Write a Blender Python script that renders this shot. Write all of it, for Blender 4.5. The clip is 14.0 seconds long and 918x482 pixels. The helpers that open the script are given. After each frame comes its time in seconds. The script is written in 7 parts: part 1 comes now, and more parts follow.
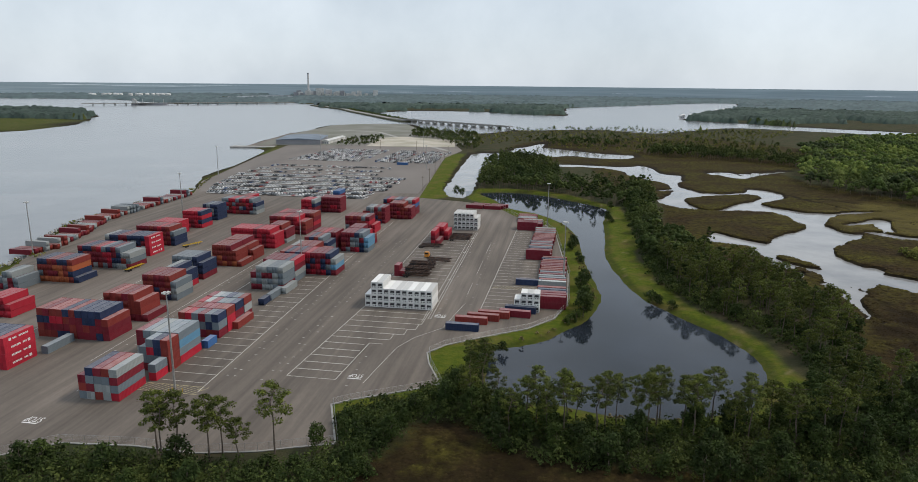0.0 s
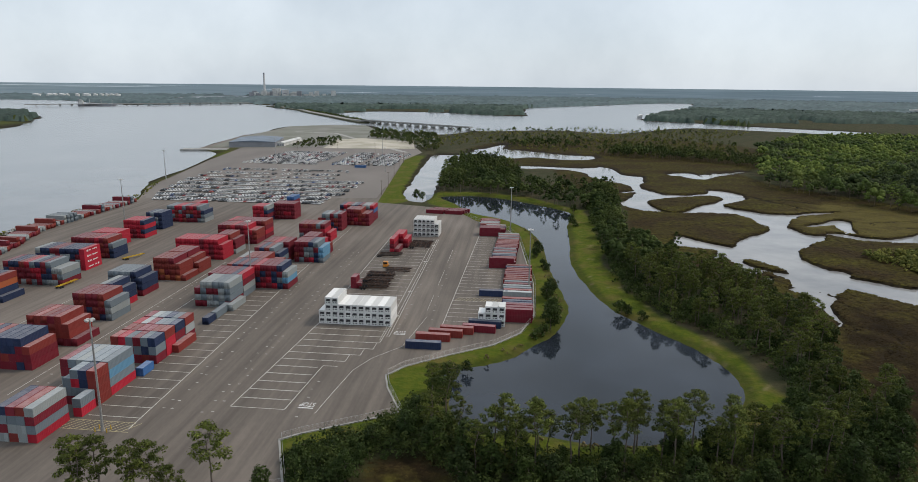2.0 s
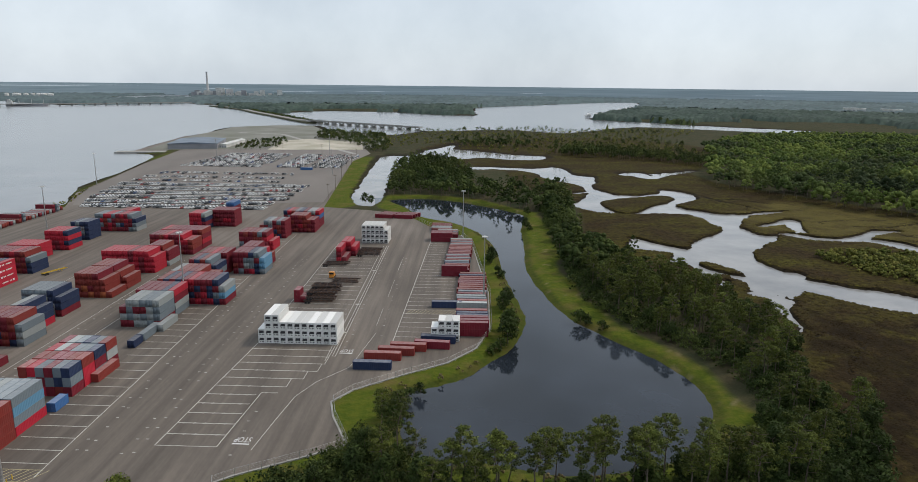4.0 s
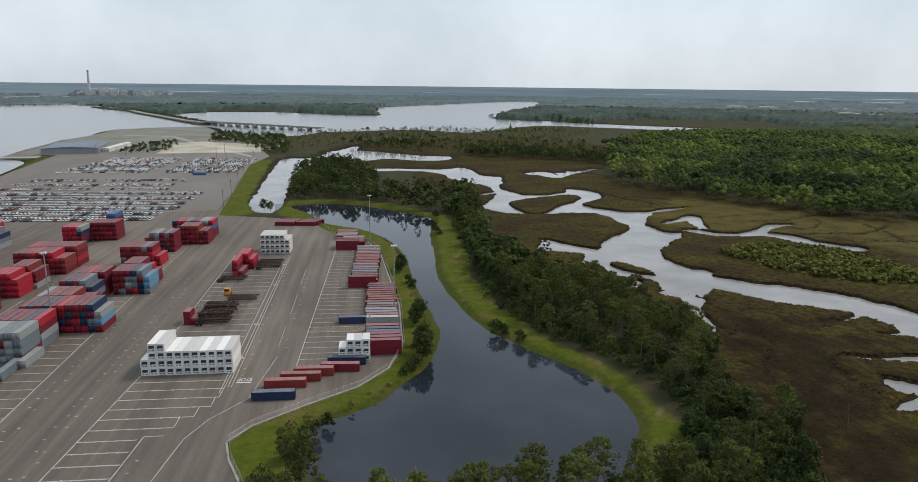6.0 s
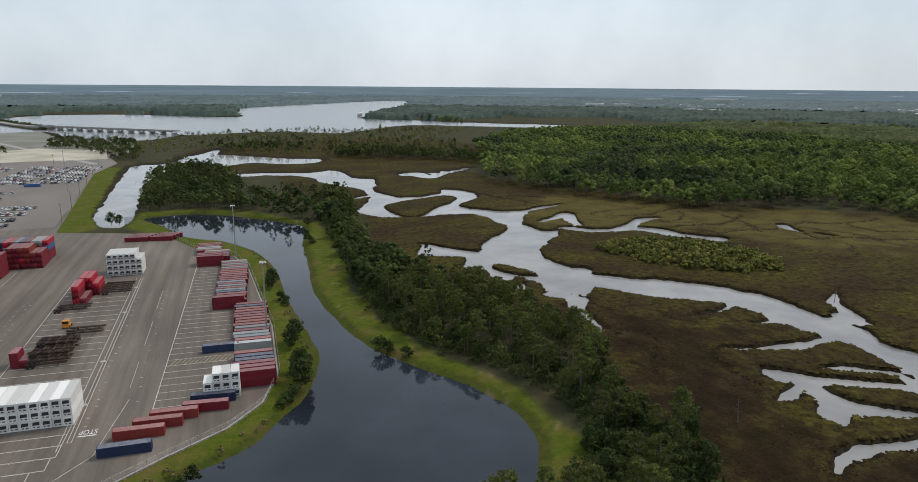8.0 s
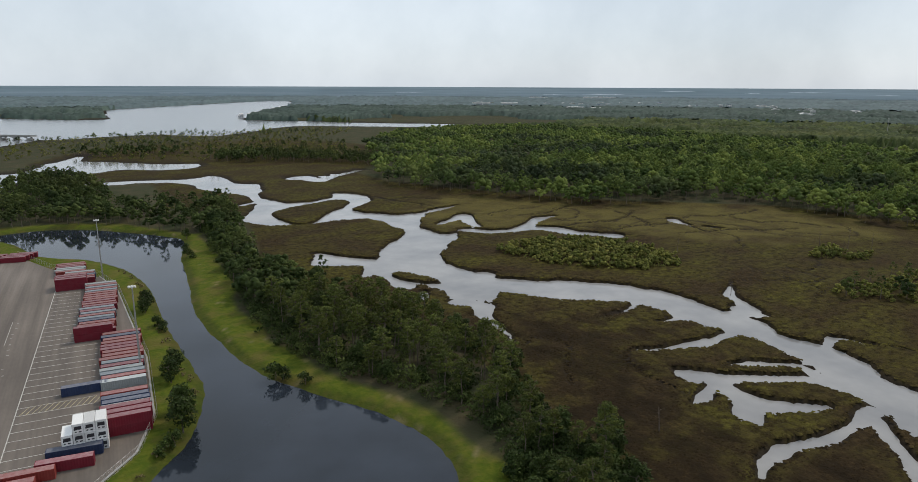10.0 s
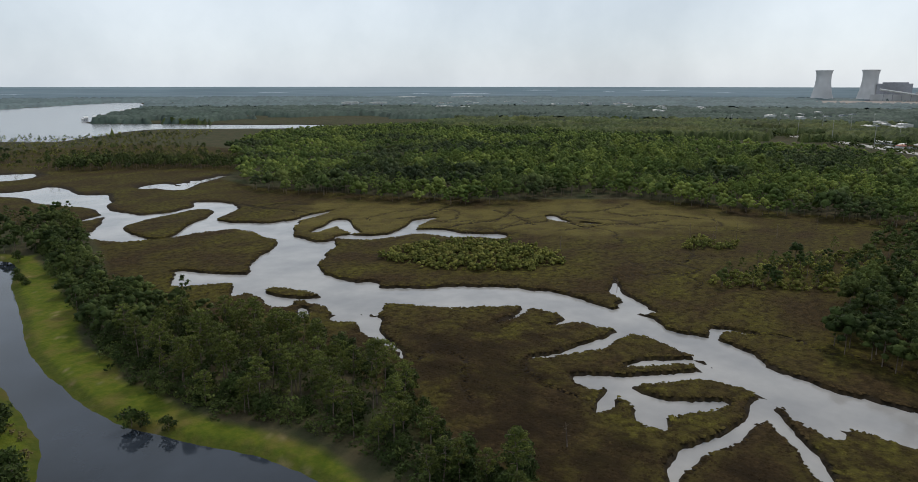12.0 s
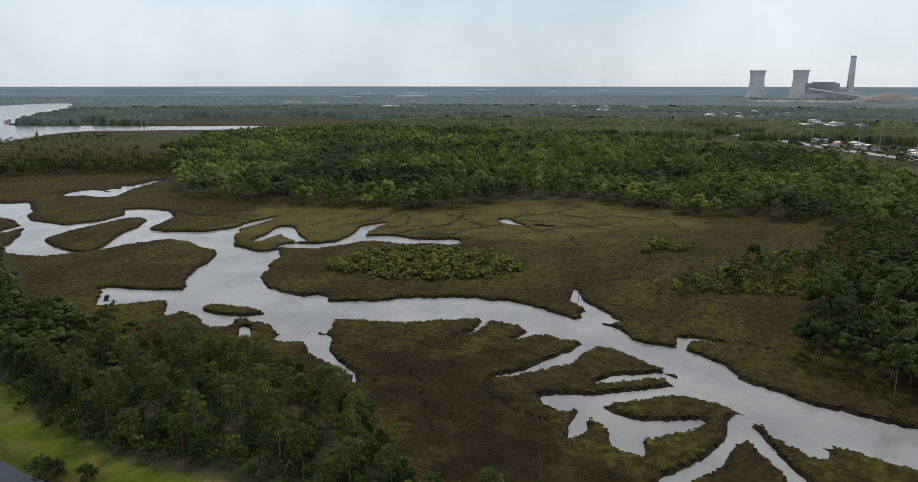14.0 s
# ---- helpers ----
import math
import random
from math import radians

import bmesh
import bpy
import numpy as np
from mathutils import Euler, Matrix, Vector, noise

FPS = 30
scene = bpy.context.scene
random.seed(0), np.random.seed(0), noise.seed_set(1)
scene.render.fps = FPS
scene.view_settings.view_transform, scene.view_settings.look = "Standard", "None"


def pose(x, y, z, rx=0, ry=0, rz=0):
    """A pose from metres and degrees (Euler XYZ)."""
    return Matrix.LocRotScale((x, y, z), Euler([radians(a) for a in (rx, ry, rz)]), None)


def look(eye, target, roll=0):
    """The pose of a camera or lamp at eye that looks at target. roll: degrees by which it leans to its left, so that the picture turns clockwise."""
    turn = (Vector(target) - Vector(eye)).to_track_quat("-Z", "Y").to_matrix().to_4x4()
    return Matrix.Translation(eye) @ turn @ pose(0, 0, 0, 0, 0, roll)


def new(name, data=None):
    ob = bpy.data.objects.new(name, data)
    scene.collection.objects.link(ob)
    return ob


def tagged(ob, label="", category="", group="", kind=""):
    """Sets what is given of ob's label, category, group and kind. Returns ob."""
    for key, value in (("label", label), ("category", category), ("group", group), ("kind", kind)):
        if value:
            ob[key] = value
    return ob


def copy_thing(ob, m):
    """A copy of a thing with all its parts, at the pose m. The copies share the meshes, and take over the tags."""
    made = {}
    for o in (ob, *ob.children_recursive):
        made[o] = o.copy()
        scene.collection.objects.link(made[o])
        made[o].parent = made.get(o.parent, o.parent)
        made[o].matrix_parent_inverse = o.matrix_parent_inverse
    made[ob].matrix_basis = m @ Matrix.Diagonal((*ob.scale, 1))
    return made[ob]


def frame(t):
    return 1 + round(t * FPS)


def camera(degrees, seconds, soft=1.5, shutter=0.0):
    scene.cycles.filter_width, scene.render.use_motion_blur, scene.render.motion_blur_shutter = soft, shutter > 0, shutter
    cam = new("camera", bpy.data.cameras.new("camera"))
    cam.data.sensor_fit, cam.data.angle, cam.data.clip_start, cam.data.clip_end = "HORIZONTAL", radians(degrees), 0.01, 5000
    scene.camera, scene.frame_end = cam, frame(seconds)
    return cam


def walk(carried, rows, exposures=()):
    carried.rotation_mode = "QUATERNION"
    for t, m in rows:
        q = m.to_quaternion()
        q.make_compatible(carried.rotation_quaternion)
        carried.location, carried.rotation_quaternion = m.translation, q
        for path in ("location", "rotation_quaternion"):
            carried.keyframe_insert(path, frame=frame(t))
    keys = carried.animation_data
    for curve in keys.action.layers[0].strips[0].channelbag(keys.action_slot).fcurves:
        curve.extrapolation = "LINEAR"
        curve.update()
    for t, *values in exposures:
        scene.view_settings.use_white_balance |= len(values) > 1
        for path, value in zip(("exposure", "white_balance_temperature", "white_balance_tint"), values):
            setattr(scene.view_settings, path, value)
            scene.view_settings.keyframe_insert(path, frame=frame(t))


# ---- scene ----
# Camera and its flight: seconds, eye, yaw, pitch, lean.
PATH = [
    (0, (0.11, 0.1, 88.12), 0.15, -13.16, 0.57),
    (0.5, (0.11, 4.31, 88.11), -0.76, -13.13, 0.59),
    (1, (0.37, 8.42, 88.11), -1.59, -13.12, 0.59),
    (1.5, (0.42, 12.27, 88.25), -2.41, -13.11, 0.6),
    (2, (0.58, 16.18, 88.49), -3.23, -13.11, 0.6),
    (2.5, (0.9, 20.01, 88.67), -4.03, -13.11, 0.6),
    (2.7, (1.04, 21.6, 88.66), -4.36, -13.11, 0.6),
    (4.8, (2.58, 38.55, 88.5), -10.06, -13.13, 0.66),
    (5, (2.74, 40.14, 88.47), -10.77, -13.13, 0.66),
    (5.5, (3.17, 43.91, 88.53), -12.68, -13.12, 0.66),
    (6, (3.98, 47.98, 88.56), -15.51, -13.09, 0.63),
    (6.5, (4.52, 51.48, 88.63), -18.15, -13.08, 0.6),
    (7, (5.33, 55.81, 88.52), -21.14, -13.04, 0.56),
    (7.5, (6.11, 59.77, 88.6), -23.61, -13.07, 0.52),
    (8, (7.31, 63.96, 88.63), -26.45, -13.06, 0.44),
    (8.2, (7.82, 65.6, 88.6), -27.56, -13.06, 0.42),
    (10.3, (13.75, 82.4, 88.1), -36.95, -13.06, 0.21),
    (10.5, (14.38, 84.01, 88.05), -37.76, -13.06, 0.19),
    (11, (16.31, 87.89, 88.05), -40.73, -13.07, 0.14),
    (11.5, (18.57, 91.44, 87.8), -43.5, -13.07, 0.08),
    (12, (21.35, 95.46, 87.51), -46.65, -13.07, 0.03),
    (12.5, (23.79, 98.82, 87.37), -48.89, -13.09, -0.04),
    (13, (26.12, 102.65, 87.47), -51.13, -13.11, -0.02),
    (13.5, (28.68, 105.68, 87.44), -51.05, -13.11, -0.03),
    (14, (31.68, 108.8, 87.5), -51.24, -13.1, 0.04),
]
cam = camera(68.4, 14.0, soft=0.62)
walk(cam, [(t, Matrix.Translation(e) @ Euler((0, 0, radians(yaw))).to_matrix().to_4x4() @ pose(0, 0, 0, 90 + pitch, 0, 0) @ pose(0, 0, 0, 0, 0, roll)) for t, e, yaw, pitch, roll in PATH])

# ---- sky and sun ----
scene.view_settings.exposure = 0.0
world = bpy.data.worlds.new("overcast_sky")
scene.world = world
world.use_nodes = True
wn, wl = world.node_tree.nodes, world.node_tree.links
wn.clear()
sky = wn.new("ShaderNodeTexSky")
sky.sky_type, sky.sun_disc = "NISHITA", False
sky.sun_elevation, sky.sun_rotation = radians(50), radians(75)
sky.air_density, sky.dust_density, sky.ozone_density = 1.0, 1.2, 1.5
bg_sky = wn.new("ShaderNodeBackground")
bg_sky.inputs["Strength"].default_value = 0.018
wl.new(sky.outputs["Color"], bg_sky.inputs["Color"])
cloud_noise = wn.new("ShaderNodeTexNoise")
cloud_noise.inputs["Scale"].default_value = 3.2
cloud_noise.inputs["Detail"].default_value = 6.0
cloud_noise.inputs["Roughness"].default_value = 0.55
cloud_ramp = wn.new("ShaderNodeValToRGB")
cloud_ramp.color_ramp.elements[0].position, cloud_ramp.color_ramp.elements[0].color = 0.32, (0.52, 0.59, 0.665, 1)
cloud_ramp.color_ramp.elements[1].position, cloud_ramp.color_ramp.elements[1].color = 0.68, (0.75, 0.82, 0.89, 1)
wl.new(cloud_noise.outputs["Fac"], cloud_ramp.inputs["Fac"])
bg_cloud = wn.new("ShaderNodeBackground")
bg_cloud.inputs["Strength"].default_value = 0.93
wl.new(cloud_ramp.outputs["Color"], bg_cloud.inputs["Color"])
add = wn.new("ShaderNodeAddShader")
wl.new(bg_sky.outputs[0], add.inputs[0])
wl.new(bg_cloud.outputs[0], add.inputs[1])
wout = wn.new("ShaderNodeOutputWorld")
wl.new(add.outputs[0], wout.inputs["Surface"])

sun = new("sun", bpy.data.lights.new("sun", "SUN"))
sun.data.energy, sun.data.angle, sun.data.color = 1.9, radians(12), (1.0, 0.88, 0.74)
sun.matrix_world = look((600, 160, 740), (0, 0, 0))


# ---- materials ----
def material(name, colour, rough=0.8, metal=0.0, second=None, scale=1.0, fine=20.0, fine_amount=0.25, bump=0.0, bump_scale=None, per_object=0.0, per_island=0.0, spec=0.5, third=None, third_scale=0.05, stretch=(1, 1, 1)):
    """Colour mottled at two scales, with relief; optional change from object to object or from piece to piece."""
    m = bpy.data.materials.new(name)
    m.use_nodes = True
    n, l = m.node_tree.nodes, m.node_tree.links
    p = n["Principled BSDF"]
    p.inputs["Roughness"].default_value, p.inputs["Metallic"].default_value = rough, metal
    p.inputs["Specular IOR Level"].default_value = spec
    mp = n.new("ShaderNodeMapping")
    mp.inputs["Scale"].default_value = stretch
    geo = n.new("ShaderNodeNewGeometry")
    l.new(geo.outputs["Position"], mp.inputs["Vector"])
    big = n.new("ShaderNodeTexNoise")
    big.inputs["Scale"].default_value, big.inputs["Detail"].default_value = scale, 5
    l.new(mp.outputs[0], big.inputs["Vector"])
    small = n.new("ShaderNodeTexNoise")
    small.inputs["Scale"].default_value, small.inputs["Detail"].default_value = fine, 3
    l.new(mp.outputs[0], small.inputs["Vector"])
    second = second or tuple(c * 0.7 for c in colour)
    ramp = n.new("ShaderNodeMapRange")
    ramp.inputs[1].default_value, ramp.inputs[2].default_value = 0.36, 0.64
    l.new(big.outputs["Fac"], ramp.inputs[0])
    mix = n.new("ShaderNodeMix")
    mix.data_type = "RGBA"
    mix.inputs[6].default_value, mix.inputs[7].default_value = (*colour, 1), (*second, 1)
    l.new(ramp.outputs[0], mix.inputs[0])
    out = mix.outputs[2]
    if third:
        patch = n.new("ShaderNodeTexNoise")
        patch.inputs["Scale"].default_value, patch.inputs["Detail"].default_value = third_scale, 4
        l.new(mp.outputs[0], patch.inputs["Vector"])
        r3 = n.new("ShaderNodeMapRange")
        r3.inputs[1].default_value, r3.inputs[2].default_value = 0.48, 0.62
        l.new(patch.outputs["Fac"], r3.inputs[0])
        m3 = n.new("ShaderNodeMix")
        m3.data_type = "RGBA"
        m3.inputs[7].default_value = (*third, 1)
        l.new(r3.outputs[0], m3.inputs[0])
        l.new(out, m3.inputs[6])
        out = m3.outputs[2]
    hsv = n.new("ShaderNodeHueSaturation")
    l.new(out, hsv.inputs["Color"])
    value = n.new("ShaderNodeMath")
    value.operation = "MULTIPLY_ADD"
    value.inputs[1].default_value, value.inputs[2].default_value = fine_amount * 2, 1 - fine_amount
    l.new(small.outputs["Fac"], value.inputs[0])
    last = value.outputs[0]
    for amount, node, socket in ((per_object, "ShaderNodeObjectInfo", "Random"), (per_island, "ShaderNodeNewGeometry", "Random Per Island")):
        if amount:
            info = n.new(node)
            mul = n.new("ShaderNodeMath")
            mul.operation = "MULTIPLY_ADD"
            mul.inputs[1].default_value, mul.inputs[2].default_value = amount * 2, 1 - amount
            l.new(info.outputs[socket], mul.inputs[0])
            both = n.new("ShaderNodeMath")
            both.operation = "MULTIPLY"
            l.new(last, both.inputs[0])
            l.new(mul.outputs[0], both.inputs[1])
            last = both.outputs[0]
    l.new(last, hsv.inputs["Value"])
    l.new(hsv.outputs[0], p.inputs["Base Color"])
    if bump:
        b = n.new("ShaderNodeBump")
        b.inputs["Strength"].default_value, b.inputs["Distance"].default_value = 1.0, bump
        source = small
        if bump_scale:
            source = n.new("ShaderNodeTexNoise")
            source.inputs["Scale"].default_value, source.inputs["Detail"].default_value = bump_scale, 4
            l.new(mp.outputs[0], source.inputs["Vector"])
        l.new(source.outputs["Fac"], b.inputs["Height"])
        l.new(b.outputs[0], p.inputs["Normal"])
    return m


def water_material(name, colour, rough, ripple, ripple_scale, second, scale):
    m = material(name, colour, rough, second=second, scale=scale, fine=scale * 6, fine_amount=0.08, bump=ripple, bump_scale=ripple_scale)
    m.node_tree.nodes["Principled BSDF"].inputs["IOR"].default_value = 1.333
    return m


ASPHALT = material("worn_asphalt", (0.139, 0.117, 0.098), 0.9, second=(0.106, 0.089, 0.075), scale=0.05, fine=1.2, fine_amount=0.14, bump=0.01, third=(0.168, 0.143, 0.122), third_scale=0.018, stretch=(1, 0.35, 1))


def lane_streaks(m, amount):
    """Dark tyre tracks and washed strips drawn out along the lanes."""
    n, l = m.node_tree.nodes, m.node_tree.links
    src = n["Principled BSDF"].inputs["Base Color"].links[0].from_socket
    geo, turn, mp, t = n.new("ShaderNodeNewGeometry"), n.new("ShaderNodeMapping"), n.new("ShaderNodeMapping"), n.new("ShaderNodeTexNoise")
    turn.inputs["Rotation"].default_value = (0, 0, radians(8.5))
    mp.inputs["Scale"].default_value = (0.30, 0.010, 1)
    t.inputs["Scale"].default_value, t.inputs["Detail"].default_value, t.inputs["Roughness"].default_value = 1.0, 6, 0.6
    k, hsv = n.new("ShaderNodeMapRange"), n.new("ShaderNodeHueSaturation")
    k.inputs[1].default_value, k.inputs[2].default_value, k.inputs[3].default_value, k.inputs[4].default_value = 0.33, 0.67, 1 - amount, 1 + amount * 0.6
    l.new(geo.outputs["Position"], turn.inputs["Vector"])
    l.new(turn.outputs[0], mp.inputs["Vector"])
    l.new(mp.outputs[0], t.inputs["Vector"])
    l.new(t.outputs["Fac"], k.inputs[0])
    l.new(k.outputs[0], hsv.inputs["Value"])
    l.new(src, hsv.inputs["Color"])
    l.new(hsv.outputs[0], n["Principled BSDF"].inputs["Base Color"])


lane_streaks(ASPHALT, 0.30)
# lighter paving of the far lot, with some haze put into its colour
PALE_ASPHALT = material("pale_hazed_asphalt", (0.168, 0.148, 0.133), 0.9, second=(0.138, 0.122, 0.110), scale=0.03, fine=0.8, fine_amount=0.12, third=(0.185, 0.166, 0.150), third_scale=0.012, stretch=(1, 0.35, 1))
GRAVEL = material("grey_gravel", (0.20, 0.195, 0.175), 0.95, second=(0.14, 0.145, 0.11), scale=0.02, fine=0.6, fine_amount=0.15)
CONCRETE = material("weathered_concrete", (0.34, 0.33, 0.31), 0.85, scale=0.3, fine=6, bump=0.01)
LINE = material("worn_white_paint", (0.50, 0.49, 0.45), 0.7, second=(0.33, 0.315, 0.29), scale=0.8, fine=5, fine_amount=0.3)
FAINT_LINE = material("scuffed_white_paint", (0.44, 0.43, 0.40), 0.75, second=(0.2, 0.19, 0.175), scale=0.8, fine=5, fine_amount=0.3)
YELLOW_LINE = material("worn_yellow_paint", (0.42, 0.36, 0.18), 0.7, second=(0.3, 0.26, 0.16), scale=0.8, fine=5, fine_amount=0.3)
POND = water_material("dark_pond_water", (0.014, 0.018, 0.024), 0.045, 0.012, 0.45, (0.026, 0.033, 0.045), 0.03)
CREEK = water_material("silty_creek_water", (0.20, 0.20, 0.20), 0.08, 0.025, 0.8, (0.29, 0.285, 0.275), 0.035)
RIVER = water_material("grey_river_water", (0.165, 0.178, 0.19), 0.2, 0.06, 0.35, (0.21, 0.22, 0.23), 0.01)
BARK = material("grey_brown_bark", (0.16, 0.125, 0.10), 0.95, scale=1.5, fine=12, bump=0.02)
PINE = material("pine_needles", (0.056, 0.074, 0.017), 0.85, second=(0.108, 0.126, 0.025), scale=0.3, fine=3.0, fine_amount=0.3, per_island=0.4, per_object=0.25, spec=0.2)
LEAF = material("broad_leaves", (0.026, 0.042, 0.011), 0.8, second=(0.046, 0.068, 0.015), scale=0.15, fine=2.0, fine_amount=0.3, per_island=0.4, per_object=0.25, spec=0.2)
BRUSH = material("light_brush_leaves", (0.130, 0.148, 0.030), 0.85, second=(0.190, 0.196, 0.050), scale=0.2, fine=1.1, fine_amount=0.42, per_island=0.4, spec=0.2, bump=0.9, bump_scale=0.9)
WOODS = material("forest_canopy", (0.036, 0.060, 0.016), 0.85, second=(0.072, 0.102, 0.026), scale=0.02, fine=1.1, fine_amount=0.42, per_island=0.2, spec=0.2, third=(0.060, 0.078, 0.020), third_scale=0.008, bump=0.9, bump_scale=0.9)
REED = material("dry_bank_reeds", (0.17, 0.135, 0.07), 0.9, second=(0.12, 0.10, 0.045), scale=0.3, fine=2, fine_amount=0.3, per_island=0.4, spec=0.1)
# woods far off, with aerial haze mixed into the base colour
FAR_WOODS = material("hazed_distant_woods", (0.078, 0.108, 0.115), 0.9, second=(0.106, 0.140, 0.147), scale=0.004, fine=0.03, fine_amount=0.15, spec=0.1)
# light green broadleaf, brightened in the colour for the sunlit north wood
BROAD_WOODS = material("sunlit_broadleaf_canopy", (0.088, 0.136, 0.030), 0.85, second=(0.170, 0.225, 0.052), scale=0.02, fine=1.1, fine_amount=0.42, per_island=0.2, spec=0.2, third=(0.050, 0.072, 0.030), third_scale=0.008, bump=0.9, bump_scale=0.9)
# middle-distance pines, greyed and blued in the colour for haze
MID_WOODS = material("hazed_pine_woods", (0.040, 0.061, 0.052), 0.9, second=(0.061, 0.086, 0.072), scale=0.008, fine=0.12, fine_amount=0.3, per_island=0.1, spec=0.1)
# haze put into the backdrop's pale colour, with a faint glow added
HORIZON = material("far_land_painted_haze", (0.28, 0.355, 0.395), 1.0, second=(0.365, 0.44, 0.48), scale=0.0012, fine=0.004, fine_amount=0.22, spec=0.0, stretch=(1, 1, 60))
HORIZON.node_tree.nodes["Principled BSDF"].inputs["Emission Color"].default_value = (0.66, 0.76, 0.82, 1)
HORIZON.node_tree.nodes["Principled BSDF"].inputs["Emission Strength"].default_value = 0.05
STEEL = material("galvanised_steel", (0.42, 0.42, 0.41), 0.5, 0.6, scale=2, fine=10, fine_amount=0.1)
DARK = material("dark_rubber_and_steel", (0.02, 0.02, 0.021), 0.7, scale=3, fine=15)
GLASS = material("dark_car_glass", (0.02, 0.025, 0.03), 0.12, scale=3, fine=15)
ROOF_BLUE = material("blue_grey_sheet_roof", (0.16, 0.20, 0.25), 0.6, scale=0.05, fine=1)
WALL_PALE = material("pale_painted_wall", (0.62, 0.62, 0.6), 0.8, scale=0.08, fine=1, fine_amount=0.1)
BANK = material("brushy_earth_bank", (0.085, 0.082, 0.048), 0.95, second=(0.050, 0.056, 0.026), scale=0.05, fine=0.4, fine_amount=0.25, bump=0.1)
# pale tone and emission imitate sky reflected in far water
LAKE_GLOW = material("far_water_glow", (0.72, 0.77, 0.80), 0.6, second=(0.62, 0.68, 0.71), scale=0.003, fine=0.02, fine_amount=0.1)
LAKE_GLOW.node_tree.nodes["Principled BSDF"].inputs["Emission Color"].default_value = (0.72, 0.78, 0.82, 1)
LAKE_GLOW.node_tree.nodes["Principled BSDF"].inputs["Emission Strength"].default_value = 0.12
SAND = material("pale_sand", (0.48, 0.44, 0.37), 0.95, second=(0.33, 0.31, 0.24), scale=0.03, fine=0.3, fine_amount=0.2, bump=0.05)
DUST = material("brown_coal_ash", (0.24, 0.21, 0.19), 0.95, scale=0.02, fine=0.2)
# concrete and cladding lightened in colour to carry the haze over the plant
TOWER = material("hazed_grey_concrete", (0.58, 0.575, 0.575), 0.95, scale=0.01, fine=0.08, fine_amount=0.08)
TOWER_DARK = material("hazed_plant_cladding", (0.30, 0.305, 0.33), 0.9, scale=0.02, fine=0.1)
SIGN_WHITE = material("white_marking", (0.75, 0.75, 0.74), 0.6, scale=2, fine=10, fine_amount=0.1)
YELLOW = material("yellow_painted_steel", (0.55, 0.36, 0.03), 0.55, scale=2, fine=10)
ORANGE_PAINT = material("orange_painted_steel", (0.62, 0.25, 0.03), 0.5, scale=1, fine=5)
CHASSIS = material("dirty_chassis_steel", (0.022, 0.019, 0.019), 0.7, second=(0.08, 0.04, 0.022), scale=1.2, fine=6, per_object=0.4)
REEFER_DARK = material("black_refrigeration_unit", (0.03, 0.03, 0.035), 0.6, scale=2, fine=10)

PAINT_COLOURS = {
    "red": (0.47, 0.018, 0.040), "maroon": (0.20, 0.014, 0.028), "rust": (0.25, 0.036, 0.028), "orange": (0.45, 0.12, 0.045),
    "navy": (0.022, 0.038, 0.095), "blue": (0.05, 0.14, 0.34), "sky": (0.14, 0.33, 0.50), "grey": (0.18, 0.22, 0.25),
    "silver": (0.33, 0.36, 0.36), "white": (0.78, 0.78, 0.76),
}
COLOUR_WORDS = {"red": "bright red", "maroon": "dark maroon", "rust": "brown-red", "orange": "faded orange", "navy": "navy blue", "blue": "blue", "sky": "light blue", "grey": "blue-grey", "silver": "pale grey", "white": "white"}
PAINT = {k: material(k + "_container_paint", tuple(0.88 * v for v in c), 0.75, spec=0.25, second=tuple(0.82 * v + 0.01 for v in c), scale=0.6, fine=4, fine_amount=0.16, per_object=0.16, bump=0.004) for k, c in PAINT_COLOURS.items()}


def tone_by_tree(m, amount):
    """Joined woods: each tree keeps a tone of its own, stored on its mesh."""
    n, l = m.node_tree.nodes, m.node_tree.links
    src = n["Principled BSDF"].inputs["Base Color"].links[0].from_socket
    at_tree = n.new("ShaderNodeAttribute")
    at_tree.attribute_name = "tree_tone"
    hsv = n.new("ShaderNodeHueSaturation")
    k = n.new("ShaderNodeMath")
    k.operation = "MULTIPLY_ADD"
    k.inputs[1].default_value, k.inputs[2].default_value = amount * 2, 1 - amount
    l.new(at_tree.outputs["Fac"], k.inputs[0])
    l.new(k.outputs[0], hsv.inputs["Value"])
    hue = n.new("ShaderNodeMath")
    hue.operation = "MULTIPLY_ADD"
    hue.inputs[1].default_value, hue.inputs[2].default_value = -0.035, 0.512
    l.new(at_tree.outputs["Fac"], hue.inputs[0])
    l.new(hue.outputs[0], hsv.inputs["Hue"])
    l.new(src, hsv.inputs["Color"])
    l.new(hsv.outputs[0], n["Principled BSDF"].inputs["Base Color"])


def let_light_through(m, share):
    """Leaves pass part of the light on."""
    n, l = m.node_tree.nodes, m.node_tree.links
    p = n["Principled BSDF"]
    t = n.new("ShaderNodeBsdfTranslucent")
    l.new(p.inputs["Base Color"].links[0].from_socket, t.inputs["Color"])
    x = n.new("ShaderNodeMixShader")
    x.inputs[0].default_value = share
    l.new(p.outputs[0], x.inputs[1])
    l.new(t.outputs[0], x.inputs[2])
    l.new(x.outputs[0], n["Material Output"].inputs["Surface"])


